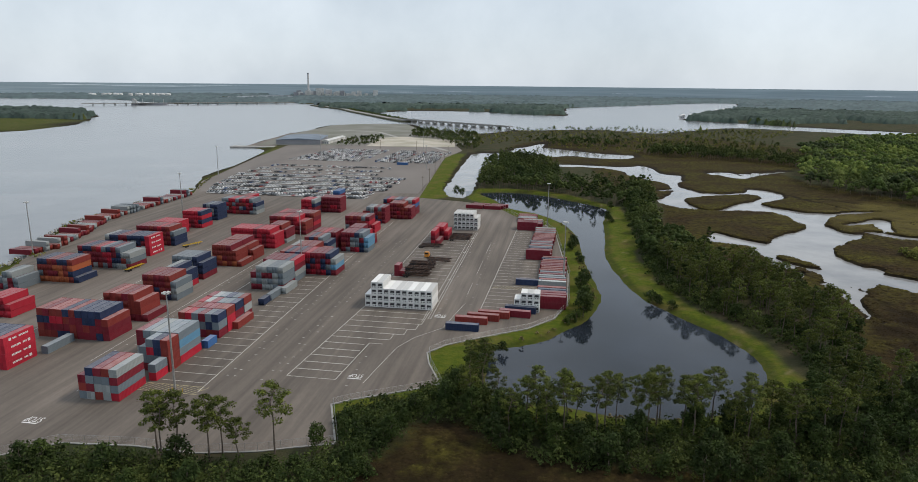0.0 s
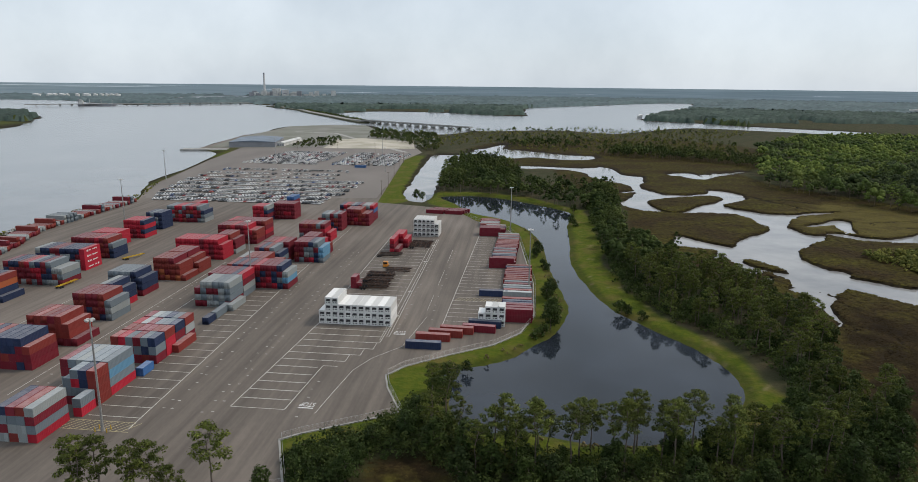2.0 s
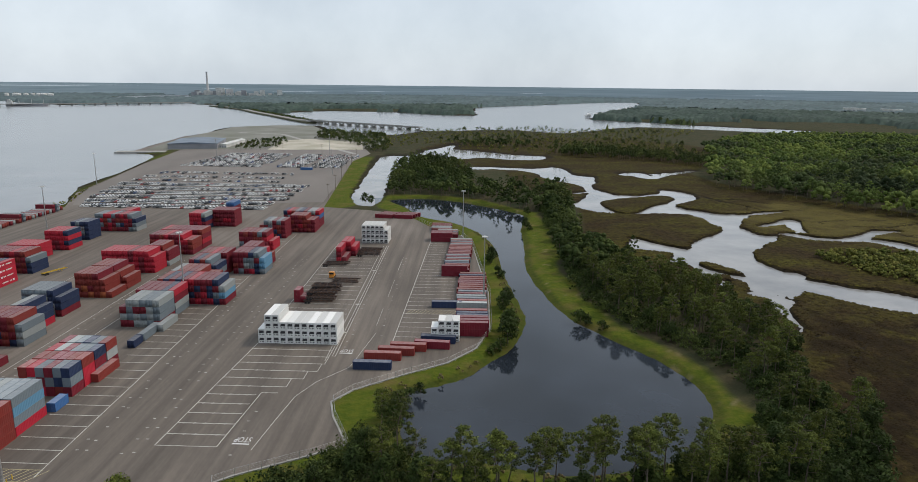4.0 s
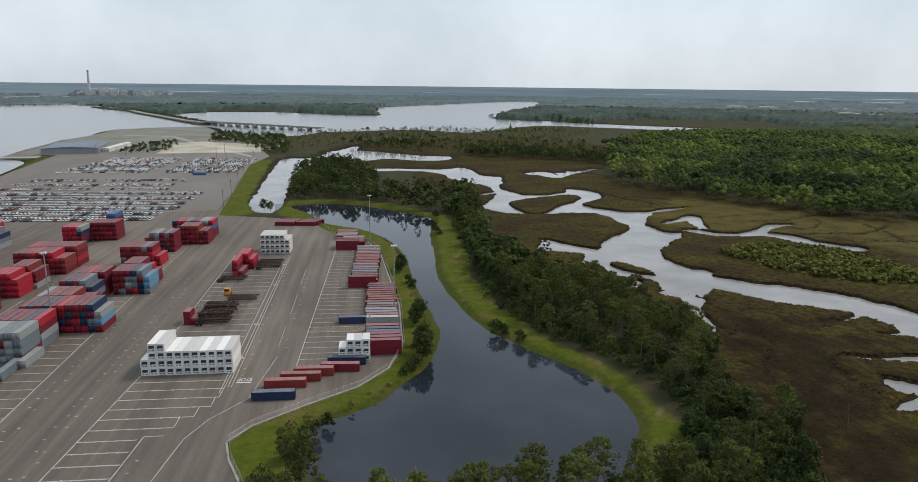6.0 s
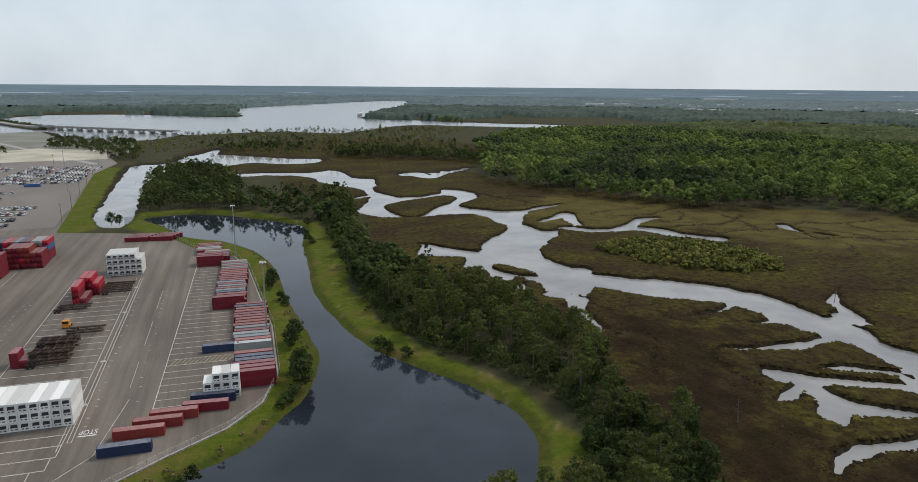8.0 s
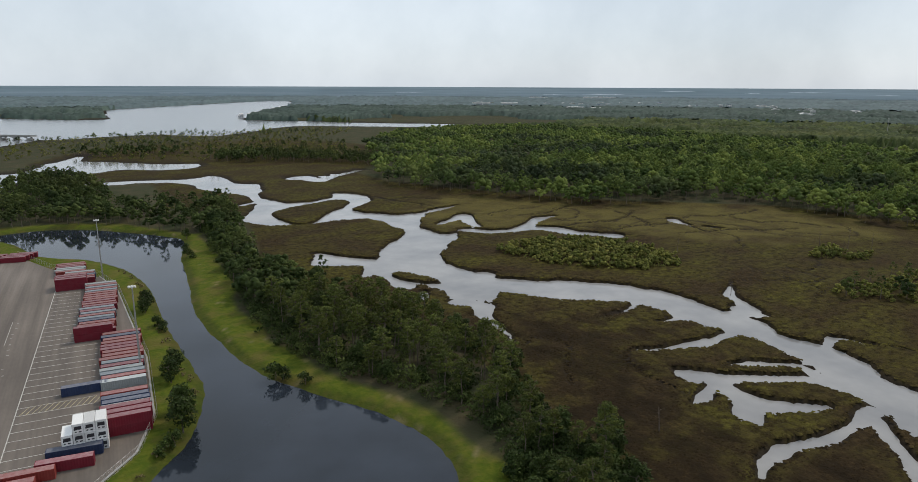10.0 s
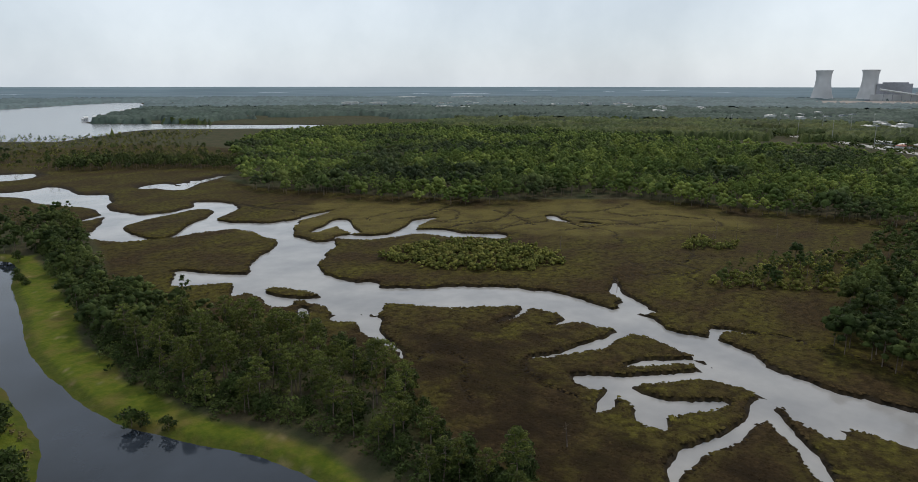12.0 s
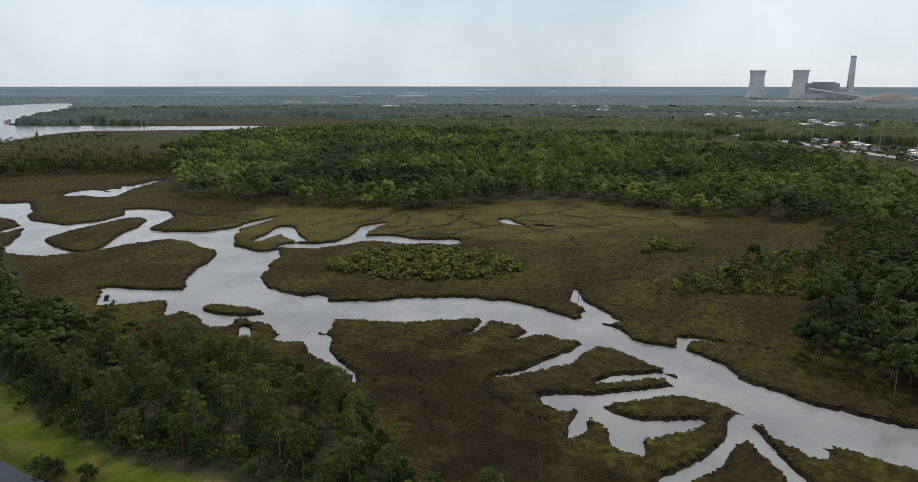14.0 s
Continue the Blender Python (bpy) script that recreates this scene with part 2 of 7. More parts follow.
for leafy, amount in ((WOODS, 0.45), (BROAD_WOODS, 0.4), (BRUSH, 0.35), (MID_WOODS, 0.3), (FAR_WOODS, 0.15)):
    tone_by_tree(leafy, amount)
for leafy in (PINE, LEAF, BRUSH, WOODS, BROAD_WOODS):
    let_light_through(leafy, 0.28)
# weather-bleached roofs: paint gone chalky with rust blooms
BLEACHED = {k: material(k + "_chalky_roof_paint", tuple(0.6 * v + 0.15 for v in c), 0.8, second=tuple(0.7 * v + 0.08 for v in c), scale=0.9, fine=5, fine_amount=0.25, per_object=0.25) for k, c in PAINT_COLOURS.items()}


# ---- building helpers ----
def part(name, bm, mat, parent=None, label=""):
    """One mesh object from a bmesh or a mesh, under a thing or a part."""
    if isinstance(bm, bmesh.types.BMesh):
        me = bpy.data.meshes.new(name)
        bm.to_mesh(me)
        bm.free()
    else:
        me = bm
    if mat and not me.materials:
        me.materials.append(mat)
    ob = new(name, me)
    ob.parent = parent
    return tagged(ob, label)


def empty(name, m=None):
    ob = new(name)
    ob.empty_display_size = 0.5
    if m:
        ob.matrix_basis = m
    return ob


def box(bm, x0, y0, z0, x1, y1, z1, bevel=0.0):
    v = [bm.verts.new(c) for c in ((x0, y0, z0), (x1, y0, z0), (x1, y1, z0), (x0, y1, z0), (x0, y0, z1), (x1, y0, z1), (x1, y1, z1), (x0, y1, z1))]
    f = [bm.faces.new([v[i] for i in q]) for q in ((3, 2, 1, 0), (4, 5, 6, 7), (0, 1, 5, 4), (1, 2, 6, 5), (2, 3, 7, 6), (3, 0, 4, 7))]
    if bevel:
        bmesh.ops.bevel(bm, geom=list({e for q in f for e in q.edges}), offset=bevel, segments=1, affect="EDGES")
    return bm


def boxes(*rows):
    bm = bmesh.new()
    for r in rows:
        box(bm, *r)
    return bm


def tube(bm, a, b, r0, r1, sides=8):
    a, b = Vector(a), Vector(b)
    turn = (b - a).to_track_quat("Z", "Y").to_matrix()
    rings = []
    for c, r in ((a, r0), (b, r1)):
        rings.append([bm.verts.new(c + turn @ Vector((r * math.cos(2 * math.pi * i / sides), r * math.sin(2 * math.pi * i / sides), 0))) for i in range(sides)])
    for i in range(sides):
        j = (i + 1) % sides
        bm.faces.new((rings[0][i], rings[0][j], rings[1][j], rings[1][i]))
    bm.faces.new(rings[0][::-1])
    bm.faces.new(rings[1])
    return bm


def raw_mesh(name, verts, faces, mat):
    """A mesh from numpy arrays: verts n x 3, faces m x k."""
    me = bpy.data.meshes.new(name)
    n, k = faces.shape
    me.vertices.add(len(verts))
    me.vertices.foreach_set("co", np.ascontiguousarray(verts, dtype=np.float32).ravel())
    me.loops.add(n * k)
    me.loops.foreach_set("vertex_index", np.ascontiguousarray(faces, dtype=np.int32).ravel())
    me.polygons.add(n)
    me.polygons.foreach_set("loop_start", np.arange(0, n * k, k, dtype=np.int32))
    me.update(calc_edges=True)
    me.validate()
    me.materials.append(mat)
    return me


def smooth_loop(points, steps=4):
    """A rounded closed line through the given corners."""
    p = np.array(points, float)[:, :2]
    out = []
    for i in range(len(p)):
        a, b, c, d = p[i - 1], p[i], p[(i + 1) % len(p)], p[(i + 2) % len(p)]
        for s in np.arange(steps) / steps:
            out.append(0.5 * (2 * b + (c - a) * s + (2 * a - 5 * b + 4 * c - d) * s**2 + (3 * b - a - 3 * c + d) * s**3))
    return np.array(out)


def inside_depth(x, y, loop):
    """How far points lie inside a closed line (negative outside)."""
    best, odd = np.full(x.shape, 1e12), np.zeros(x.shape, bool)
    for (ax, ay), (bx, by) in zip(loop, np.roll(loop, -1, 0)):
        dx, dy = bx - ax, by - ay
        s = np.clip(((x - ax) * dx + (y - ay) * dy) / (dx * dx + dy * dy + 1e-9), 0, 1)
        best = np.minimum(best, (x - ax - s * dx) ** 2 + (y - ay - s * dy) ** 2)
        if dy:
            odd ^= ((ay > y) != (by > y)) & (x < ax + (y - ay) / dy * dx)
    best = np.sqrt(best)
    return np.where(odd, best, -best)


def stroke_depth(x, y, line):
    """The same for a winding channel: x, y, width at each bend."""
    best = np.full(x.shape, -1e6)
    for (ax, ay, aw), (bx, by, bw) in zip(line, line[1:]):
        dx, dy = bx - ax, by - ay
        s = np.clip(((x - ax) * dx + (y - ay) * dy) / (dx * dx + dy * dy + 1e-9), 0, 1)
        best = np.maximum(best, (aw + (bw - aw) * s) / 2 - np.hypot(x - ax - s * dx, y - ay - s * dy))
    return best


def wobble(x, y, size, seed):
    """Smooth noise between about -1 and 1."""
    g = np.random.default_rng(seed)
    out = np.zeros(x.shape)
    for k in range(7):
        a, f, p = g.uniform(0, 6.28), g.uniform(0.6, 1.9) / size, g.uniform(0, 6.28)
        out += np.sin(6.28 * f * (x * np.cos(a) + y * np.sin(a)) + p + 1.3 * np.sin(6.28 * f * 0.6 * (y * np.cos(a) - x * np.sin(a)) + 2 * p))
    return out / 3.2


# ---- the lie of the land: waters, islands, woods (plan, in metres) ----
POND_LOOP = [(6, 213), (12, 218), (29, 226), (43, 241), (54, 258), (61, 277), (62, 296), (64, 327), (67, 365), (70, 394), (69, 422), (65, 441), (55, 466), (35, 490), (26, 527), (16, 558), (41, 564), (66, 550), (84, 528), (100, 505), (107, 484), (96, 446), (88, 402), (78, 351), (76, 311), (78, 281), (86, 255), (95, 237), (100, 219), (99, 204), (93, 191), (87, 181), (82, 176), (64, 171), (47, 170), (28, 178), (14, 178), (8, 193), (10, 209)]
CANAL_LOOP = [(-14, 572), (-7, 666), (8, 829), (20, 887), (47, 890), (65, 923), (100, 997), (128, 1050), (115, 980), (78, 893), (44, 819), (23, 715), (15, 627), (6, 542), (-6, 536)]
FAR_GULLY_LOOP = [(72, 954), (105, 980), (147, 946), (184, 900), (221, 877), (212, 845), (172, 841), (141, 867), (104, 850), (88, 893)]
CREEK_FAR_LOOP = [(94, 773), (143, 766), (178, 753), (207, 762), (207, 697), (224, 684), (212, 645), (198, 618), (206, 572), (238, 573), (257, 596), (271, 572), (263, 545), (233, 516), (249, 486), (268, 476), (246, 446), (237, 425), (251, 410), (219, 380), (203, 360), (198, 339), (212, 326), (188, 295), (177, 301), (171, 306), (172, 319), (162, 334), (167, 351), (159, 362), (166, 373), (144, 386), (157, 409), (173, 381), (196, 405), (224, 429), (226, 444), (223, 481), (172, 488), (153, 519), (180, 572), (191, 620), (171, 675), (170, 720), (139, 747), (103, 750)]
CREEK_NEAR_LOOP = [(235, 403), (207, 368), (205, 349), (208, 322), (220, 305), (230, 298), (246, 279), (256, 259), (254, 244), (253, 224), (255, 214), (247, 198), (250, 186), (244, 169), (235, 156), (232, 142), (232, 133), (234, 80), (226, 20), (204, 20), (210, 80), (209, 129), (206, 134), (208, 143), (213, 153), (214, 158), (222, 172), (229, 187), (233, 202), (231, 215), (230, 234), (232, 245), (227, 261), (213, 273), (208, 277), (194, 298), (184, 307), (171, 305), (178, 317), (166, 325), (160, 335), (163, 353), (155, 356), (169, 372), (183, 383), (219, 422), (240, 438)]
RIVER_LOOP = [(-221, -600), (-221, 200), (-224, 317), (-224, 338), (-238, 366), (-248, 414), (-245, 442), (-241, 500), (-224, 558), (-247, 640), (-246, 729), (-252, 838), (-267, 913), (-303, 952), (-304, 1147), (-288, 1296), (-277, 1445), (-238, 1472), (-191, 1501), (-114, 1493), (-74, 1345), (-10, 1273), (44, 1250), (106, 1355), (150, 1534), (205, 2001), (-36, 2241), (-186, 2204), (-261, 2055), (-349, 2164), (-517, 2490), (-722, 2938), (-1102, 2647), (-1604, 3203), (-2150, 3203), (-3150, 3111), (-4900, 3300), (-4900, -600)]
RIVER_ARM_LOOP = [(100, 1345), (189, 1367), (298, 1384), (368, 1295), (537, 1456), (640, 1470), (780, 1340), (900, 1290), (976, 1300), (791, 1500), (692, 1652), (600, 1762), (600, 1877), (1023, 2614), (1394, 3499), (1224, 3515), (819, 3108), (404, 2627), (307, 1990), (150, 2050), (110, 1534)]
FAR_INLET_LOOP = [(-1177, 3384), (-1367, 4034), (-1205, 4746), (-973, 3894), (-1066, 3700)]
ISLANDS = [[(178, 531), (187, 544), (212, 555), (240, 563), (247, 551), (231, 530), (214, 517), (186, 487), (176, 500)],
    [(252, 457), (267, 466), (287, 476), (294, 477), (283, 452), (285, 444), (265, 418), (249, 412), (240, 421)],
    [(170, 353), (175, 353), (181, 339), (181, 327), (173, 335), (169, 344)],
    [(167, 328), (172, 329), (171, 323), (167, 321)],
    [(215, 658), (229, 681), (253, 673), (267, 655), (260, 614), (242, 581), (209, 570), (208, 599)],
    [(-951, 1013), (-850, 1112), (-768, 1209), (-819, 1509), (-971, 1794), (-1098, 1952), (-1284, 2035), (-1840, 1978)]]
ISLAND_POOL = [(262, 446), (275, 448), (288, 454), (281, 440), (270, 441), (262, 438)]
RILLS = []
RILLS.append([(262, 695, 5), (276, 691, 6), (299, 704, 4), (311, 712, 2)])
RILLS.append([(278, 483, 5), (290, 487, 4), (305, 488, 3)])
RILLS.append([(253, 224, 8), (263, 222, 8), (269, 232, 6), (272, 239, 4), (291, 250, 2)])
RILLS.append([(250, 186, 4), (258, 188, 5), (261, 182, 3), (263, 175, 2)])
RILLS.append([(173, 299, 12), (176, 290, 9), (170, 281, 8), (167, 270, 4), (164, 257, 2), (160, 252, 1)])
RILLS.append([(167, 320, 4), (162, 312, 3), (158, 312, 1)])
RILLS.append([(157, 409, 6), (162, 400, 5), (174, 381, 9), (173, 369, 9)])
RILLS.append([(260, 412, 14.0), (267, 401, 12.6), (281, 395, 11.4), (296, 396, 11.8), (305, 385, 19.2), (308, 370, 16.2), (318, 357, 11.1), (322, 350, 16.1)])
RILLS.append([(289, 398, 8.8), (308, 407, 7.9), (324, 416, 11.4), (336, 416, 5.1)])
RILLS.append([(248, 468, 11.3), (264, 476, 8.5), (284, 481, 7.0), (297, 485, 5.4)])
RILLS.append([(255, 438, 4.9), (270, 444, 9.5), (288, 455, 10.0), (276, 434, 9.4), (271, 418, 6.2)])
RILLS.append([(263, 700, 17.2), (275, 704, 21.1), (276, 673, 16.4), (299, 693, 10.5), (346, 725, 7.5)])
RILLS.append([(396, 362, 8.7), (389, 354, 8.4), (387, 343, 5.1)])
RILLS.append([(392, 333, 5.1), (395, 325, 5.1)])
RILLS.append([(172, 580, 5.6), (179, 585, 7.8), (189, 589, 7.9), (195, 593, 5.8)])
RILLS.append([(186, 677, 6.5), (195, 669, 9.3), (198, 666, 6.4)])
RILLS.append([(261, 229, 5.4), (263, 224, 7.2), (260, 217, 6.5)])
TIDAL_ARMS = []
TIDAL_ARMS.append([(154, 399, 4), (146, 387, 2)])
TIDAL_ARMS.append([(230, 212, 6), (215, 212, 6), (204, 215, 5), (196, 218, 4), (191, 222, 2)])
TIDAL_ARMS.append([(230, 254, 3), (218, 251, 2), (209, 252, 1)])
TIDAL_ARMS.append([(230, 234, 4), (223, 234, 3), (219, 236, 1)])
TIDAL_ARMS.append([(221, 172, 5), (224, 182, 6), (214, 191, 5), (206, 195, 2)])
TIDAL_ARMS.append([(218, 162, 7), (216, 175, 6), (204, 184, 6), (194, 191, 9), (188, 197, 10), (188, 202, 3)])
TIDAL_ARMS.append([(192, 191, 8), (189, 186, 8), (187, 178, 9), (188, 172, 10), (194, 167, 7), (202, 162, 3)])
TIDAL_ARMS.append([(187, 189, 4), (177, 186, 3), (172, 185, 1)])
TIDAL_ARMS.append([(187, 176, 9), (178, 172, 8), (177, 169, 5)])
TIDAL_ARMS.append([(207, 144, 3), (204, 134, 6), (207, 133, 3)])
TIDAL_ARMS.append([(210, 154, 5), (199, 152, 4.5), (184, 153, 4), (170, 157, 4.5), (159, 156, 3.5), (153, 153, 3)])
TIDAL_ARMS.append([(206, 152, 4), (197, 144, 4), (190, 136, 4), (180, 130, 4)])
YARD_LOOP = [(-130, 129), (-110, 146), (-99, 152), (-80, 151), (-64, 148), (-49, 149), (-41, 151), (-31, 153), (-36, 174), (-31, 177), (-14, 184), (-6, 188), (-10, 203), (-11, 212), (-5, 219), (10, 228), (25, 236), (36, 247), (44, 265), (51, 309), (54, 355), (57, 398), (54, 424), (37, 452), (25, 492), (1, 509), (-33, 525), (-20, 817), (1, 906), (-7, 974), (-107, 1260), (-188, 1296), (-252, 1286), (-244, 809), (-238, 706), (-233, 602), (-215, 537), (-230, 477), (-235, 424), (-239, 397), (-223, 343), (-212, 299), (-209, 208)]
GRASS_BANK_LOOP = [(-33, 525), (-28, 617), (-17, 831), (1, 860), (5, 820), (-10, 659), (-16, 575), (-12, 535)]
SAND_LOOP = [(-135, 960), (-132, 1107), (-96, 1136), (-12, 1075), (-9, 956)]
POND_WOOD_LOOP = [(113, 490), (112, 436), (98, 358), (91, 303), (90, 266), (98, 243), (104, 222), (102, 203), (105, 187), (112, 161), (123, 166), (130, 181), (126, 196), (142, 225), (146, 258), (147, 291), (134, 321), (127, 361), (126, 416), (135, 467), (154, 544)]
POINT_WOOD_LOOP = [(2, 584), (7, 666), (22, 734), (49, 818), (96, 790), (120, 710), (153, 652), (171, 600), (144, 508), (113, 490), (83, 549), (42, 573)]
NORTH_WOOD_LOOP = [(359, 719), (312, 613), (334, 542), (364, 465), (404, 410), (453, 408), (496, 356), (484, 281), (511, 231), (508, 188), (532, 144), (712, 162), (945, 283), (979, 437), (1001, 630), (990, 998), (825, 1139), (640, 1100), (480, 960), (420, 830)]
EAST_WOOD_LOOP = [(265, 151), (310, 159), (348, 160), (390, 151), (431, 134), (416, 103), (258, 100), (249, 118), (249, 135)]
SCRUB_LOOP_A = [(238, 356), (261, 364), (294, 354), (310, 314), (302, 286), (285, 282), (262, 295), (242, 327)]
SCRUB_LOOP_B = [(312, 218), (342, 211), (372, 207), (400, 192), (431, 173), (371, 160), (343, 166), (323, 184), (307, 209)]
SCRUB_LOOP_C = [(371, 258), (389, 258), (397, 237), (384, 232), (367, 248)]
FRONT_WOOD_LOOP = [(-29, 157), (-14, 175), (-1, 195), (11, 176), (18, 166), (46, 162), (78, 167), (95, 178), (115, 194), (134, 182), (95, 123), (74, 122), (62, 137), (30, 141), (10, 151), (-0, 165), (-13, 162), (-20, 145), (-24, 137)]
FENCE_WOOD_LOOP = [(-113, 140), (-100, 143), (-90, 147), (-66, 142), (-52, 142), (-36, 144), (-29, 148), (-23, 131), (-105, 129)]
WATER = -1.4  # level of pond, creek and river below the land


def water_depth(x, y):
    """How far inside water a place lies (negative: on land)."""
    near = wobble(x, y, 26, 3) * 1.3 + wobble(x, y, 9, 4) * 0.7
    far = wobble(x, y, 300, 5) * 14
    d = inside_depth(x, y, smooth_loop(POND_LOOP)) + 0.35 * near
    for loop in (CREEK_FAR_LOOP, CREEK_NEAR_LOOP, CANAL_LOOP, FAR_GULLY_LOOP):
        d = np.maximum(d, inside_depth(x, y, smooth_loop(loop)) + near)
    for island in ISLANDS[:5]:
        d = np.minimum(d, -inside_depth(x, y, smooth_loop(island)) + 0.6 * near)
    d = np.maximum(d, inside_depth(x, y, smooth_loop(ISLAND_POOL)) + 0.4 * near)
    for line in RILLS + TIDAL_ARMS:
        d = np.maximum(d, stroke_depth(x, y, line) + 0.5 * near)
    river = np.maximum(inside_depth(x, y, smooth_loop(RIVER_LOOP, 2)), inside_depth(x, y, smooth_loop(RIVER_ARM_LOOP, 2)))
    river = np.maximum(river, inside_depth(x, y, smooth_loop(FAR_INLET_LOOP, 2)))
    river = np.minimum(river, -inside_depth(x, y, smooth_loop(ISLANDS[5], 2)))
    river = river + np.where(y > 1100, far, 0.0) * np.clip((y - 1100) / 600, 0, 1)
    return np.maximum(d, river)


def spread(lo, fine_lo, fine_hi, hi, step, growth):
    """Grid lines, even in the middle and wider apart towards both ends."""
    mid = list(np.arange(fine_lo, fine_hi, step))
    up, s = [fine_hi], step
    while up[-1] < hi:
        s = min(s * growth, 60)
        up.append(up[-1] + s)
    down, s = [fine_lo - step], step
    while down[-1] > lo:
        s = min(s * growth, 60)
        down.append(down[-1] - s)
    return np.array(down[::-1] + mid + up)


gx, gy = spread(-4850, -15, 475, 4850, 1.8, 1.07), spread(-1200, 105, 540, 4850, 1.8, 1.05)
GX, GY = np.meshgrid(gx, gy)
depth = water_depth(GX, GY)
pond_near = inside_depth(GX, GY, smooth_loop(POND_LOOP))
yard_in = inside_depth(GX, GY, np.array(YARD_LOOP, float))
wood_in = np.full(GX.shape, -1e6)
for loop in (POND_WOOD_LOOP, POINT_WOOD_LOOP, NORTH_WOOD_LOOP, EAST_WOOD_LOOP, FRONT_WOOD_LOOP, FENCE_WOOD_LOOP):
    wood_in = np.maximum(wood_in, inside_depth(GX, GY, smooth_loop(loop, 2)))
DRY_LOOP = [(230, 470), (270, 500), (330, 520), (390, 420), (450, 395), (490, 330), (470, 250), (420, 270), (350, 300), (330, 370), (280, 395), (250, 420)]
# outline of the brown marsh patch that also carries painted lens vignetting
VIGNETTE_BROWN_LOOP = [(-60, 90), (-30, 150), (10, 158), (60, 135), (100, 130), (122, 160), (132, 200), (150, 240), (146, 270), (168, 282), (196, 258), (212, 232), (196, 212), (176, 190), (168, 165), (190, 140), (170, 60), (0, 40)]
MARSH_LOOP = [(60, 960), (140, 720), (120, 600), (160, 540), (128, 420), (130, 330), (146, 270), (126, 200), (118, 160), (96, 126), (74, 125), (62, 140), (30, 145), (10, 154), (0, 166), (-12, 163), (-20, 146), (-60, 125), (-200, 60), (300, -200), (700, -100), (560, 150), (520, 240), (500, 350), (420, 430), (350, 560), (330, 700), (500, 900), (420, 1150), (200, 1150)]
marsh_in = inside_depth(GX, GY, smooth_loop(MARSH_LOOP, 2))
top = np.where(marsh_in > 0, -0.1, 0.0) + wobble(GX, GY, 14, 8) * 0.10
top = np.where(yard_in > -1.0, -0.08, top)
bank = np.where((pond_near > -30) & (marsh_in < 0), 0.32, 1.6)
cell = np.maximum(np.gradient(gx)[None, :], np.gradient(gy)[:, None])
bank = np.minimum(bank, 2.2 / cell)
GZ = np.clip(WATER - depth * bank, -2.6, top)
ditch_in = np.full(GX.shape, -1e6)  # dry rills that wander through the marsh
DITCHES = []
DITCHES.append([(303, 388), (323, 387), (342, 384), (358, 380), (376, 385), (397, 397)])
DITCHES.append([(332, 358), (350, 361), (364, 358), (376, 353), (391, 357), (415, 361), (428, 349), (456, 345), (474, 348)])
DITCHES.append([(385, 341), (379, 324), (401, 316), (410, 305), (433, 296)])
DITCHES.append([(288, 486), (285, 512), (276, 530), (272, 558)])
DITCHES.append([(343, 721), (374, 717), (401, 693)])
DITCHES.append([(384, 403), (376, 375), (364, 353)])
DITCHES.append([(316, 430), (339, 426), (375, 438)])
DITCHES.append([(433, 342), (432, 321), (451, 310), (456, 283)])
DITCHES.append([(270, 536), (292, 539), (309, 517)])
for line in DITCHES:
    ditch_in = np.maximum(ditch_in, stroke_depth(GX, GY, [(x, y, 2.6) for x, y in line]) + 0.5 * wobble(GX, GY, 9, 17))
g = np.random.default_rng(91)
for sx, sy, heading, length in ((391, 355, -50, 15), (388, 330, -25, 16), (324, 350, 10, 10), (311, 378, 60, 9), (360, 330, -80, 12), (420, 300, -60, 14), (300, 440, 40, 10), (330, 400, 20, 12), (270, 470, 60, 8), (263, 175, -60, 10), (291, 250, 20, 12), (160, 252, -120, 10), (191, 222, 150, 8), (300, 215, 5, 10), (350, 380, 65, 8), (340, 240, 30, 10)):
    line, a = [(sx, sy, 1.6)], math.radians(heading)
    for k in range(length):
        a += g.normal(scale=0.55)
        line.append((line[-1][0] + 6 * math.cos(a), line[-1][1] + 6 * math.sin(a), max(0.7, 1.6 - 0.06 * k)))
    ditch_in = np.maximum(ditch_in, stroke_depth(GX, GY, line))
GZ = np.where((marsh_in > 3) & (depth < -1), np.minimum(GZ, np.clip(-0.30 - ditch_in * 0.9, -1.0, 9)), GZ)
nx, ny = len(gx), len(gy)
idx = np.arange(nx * ny).reshape(ny, nx)
quads = np.stack([idx[:-1, :-1], idx[:-1, 1:], idx[1:, 1:], idx[1:, :-1]], -1).reshape(-1, 4)
ground_mesh = raw_mesh("ground", np.stack([GX, GY, GZ], -1).reshape(-1, 3), quads, None)


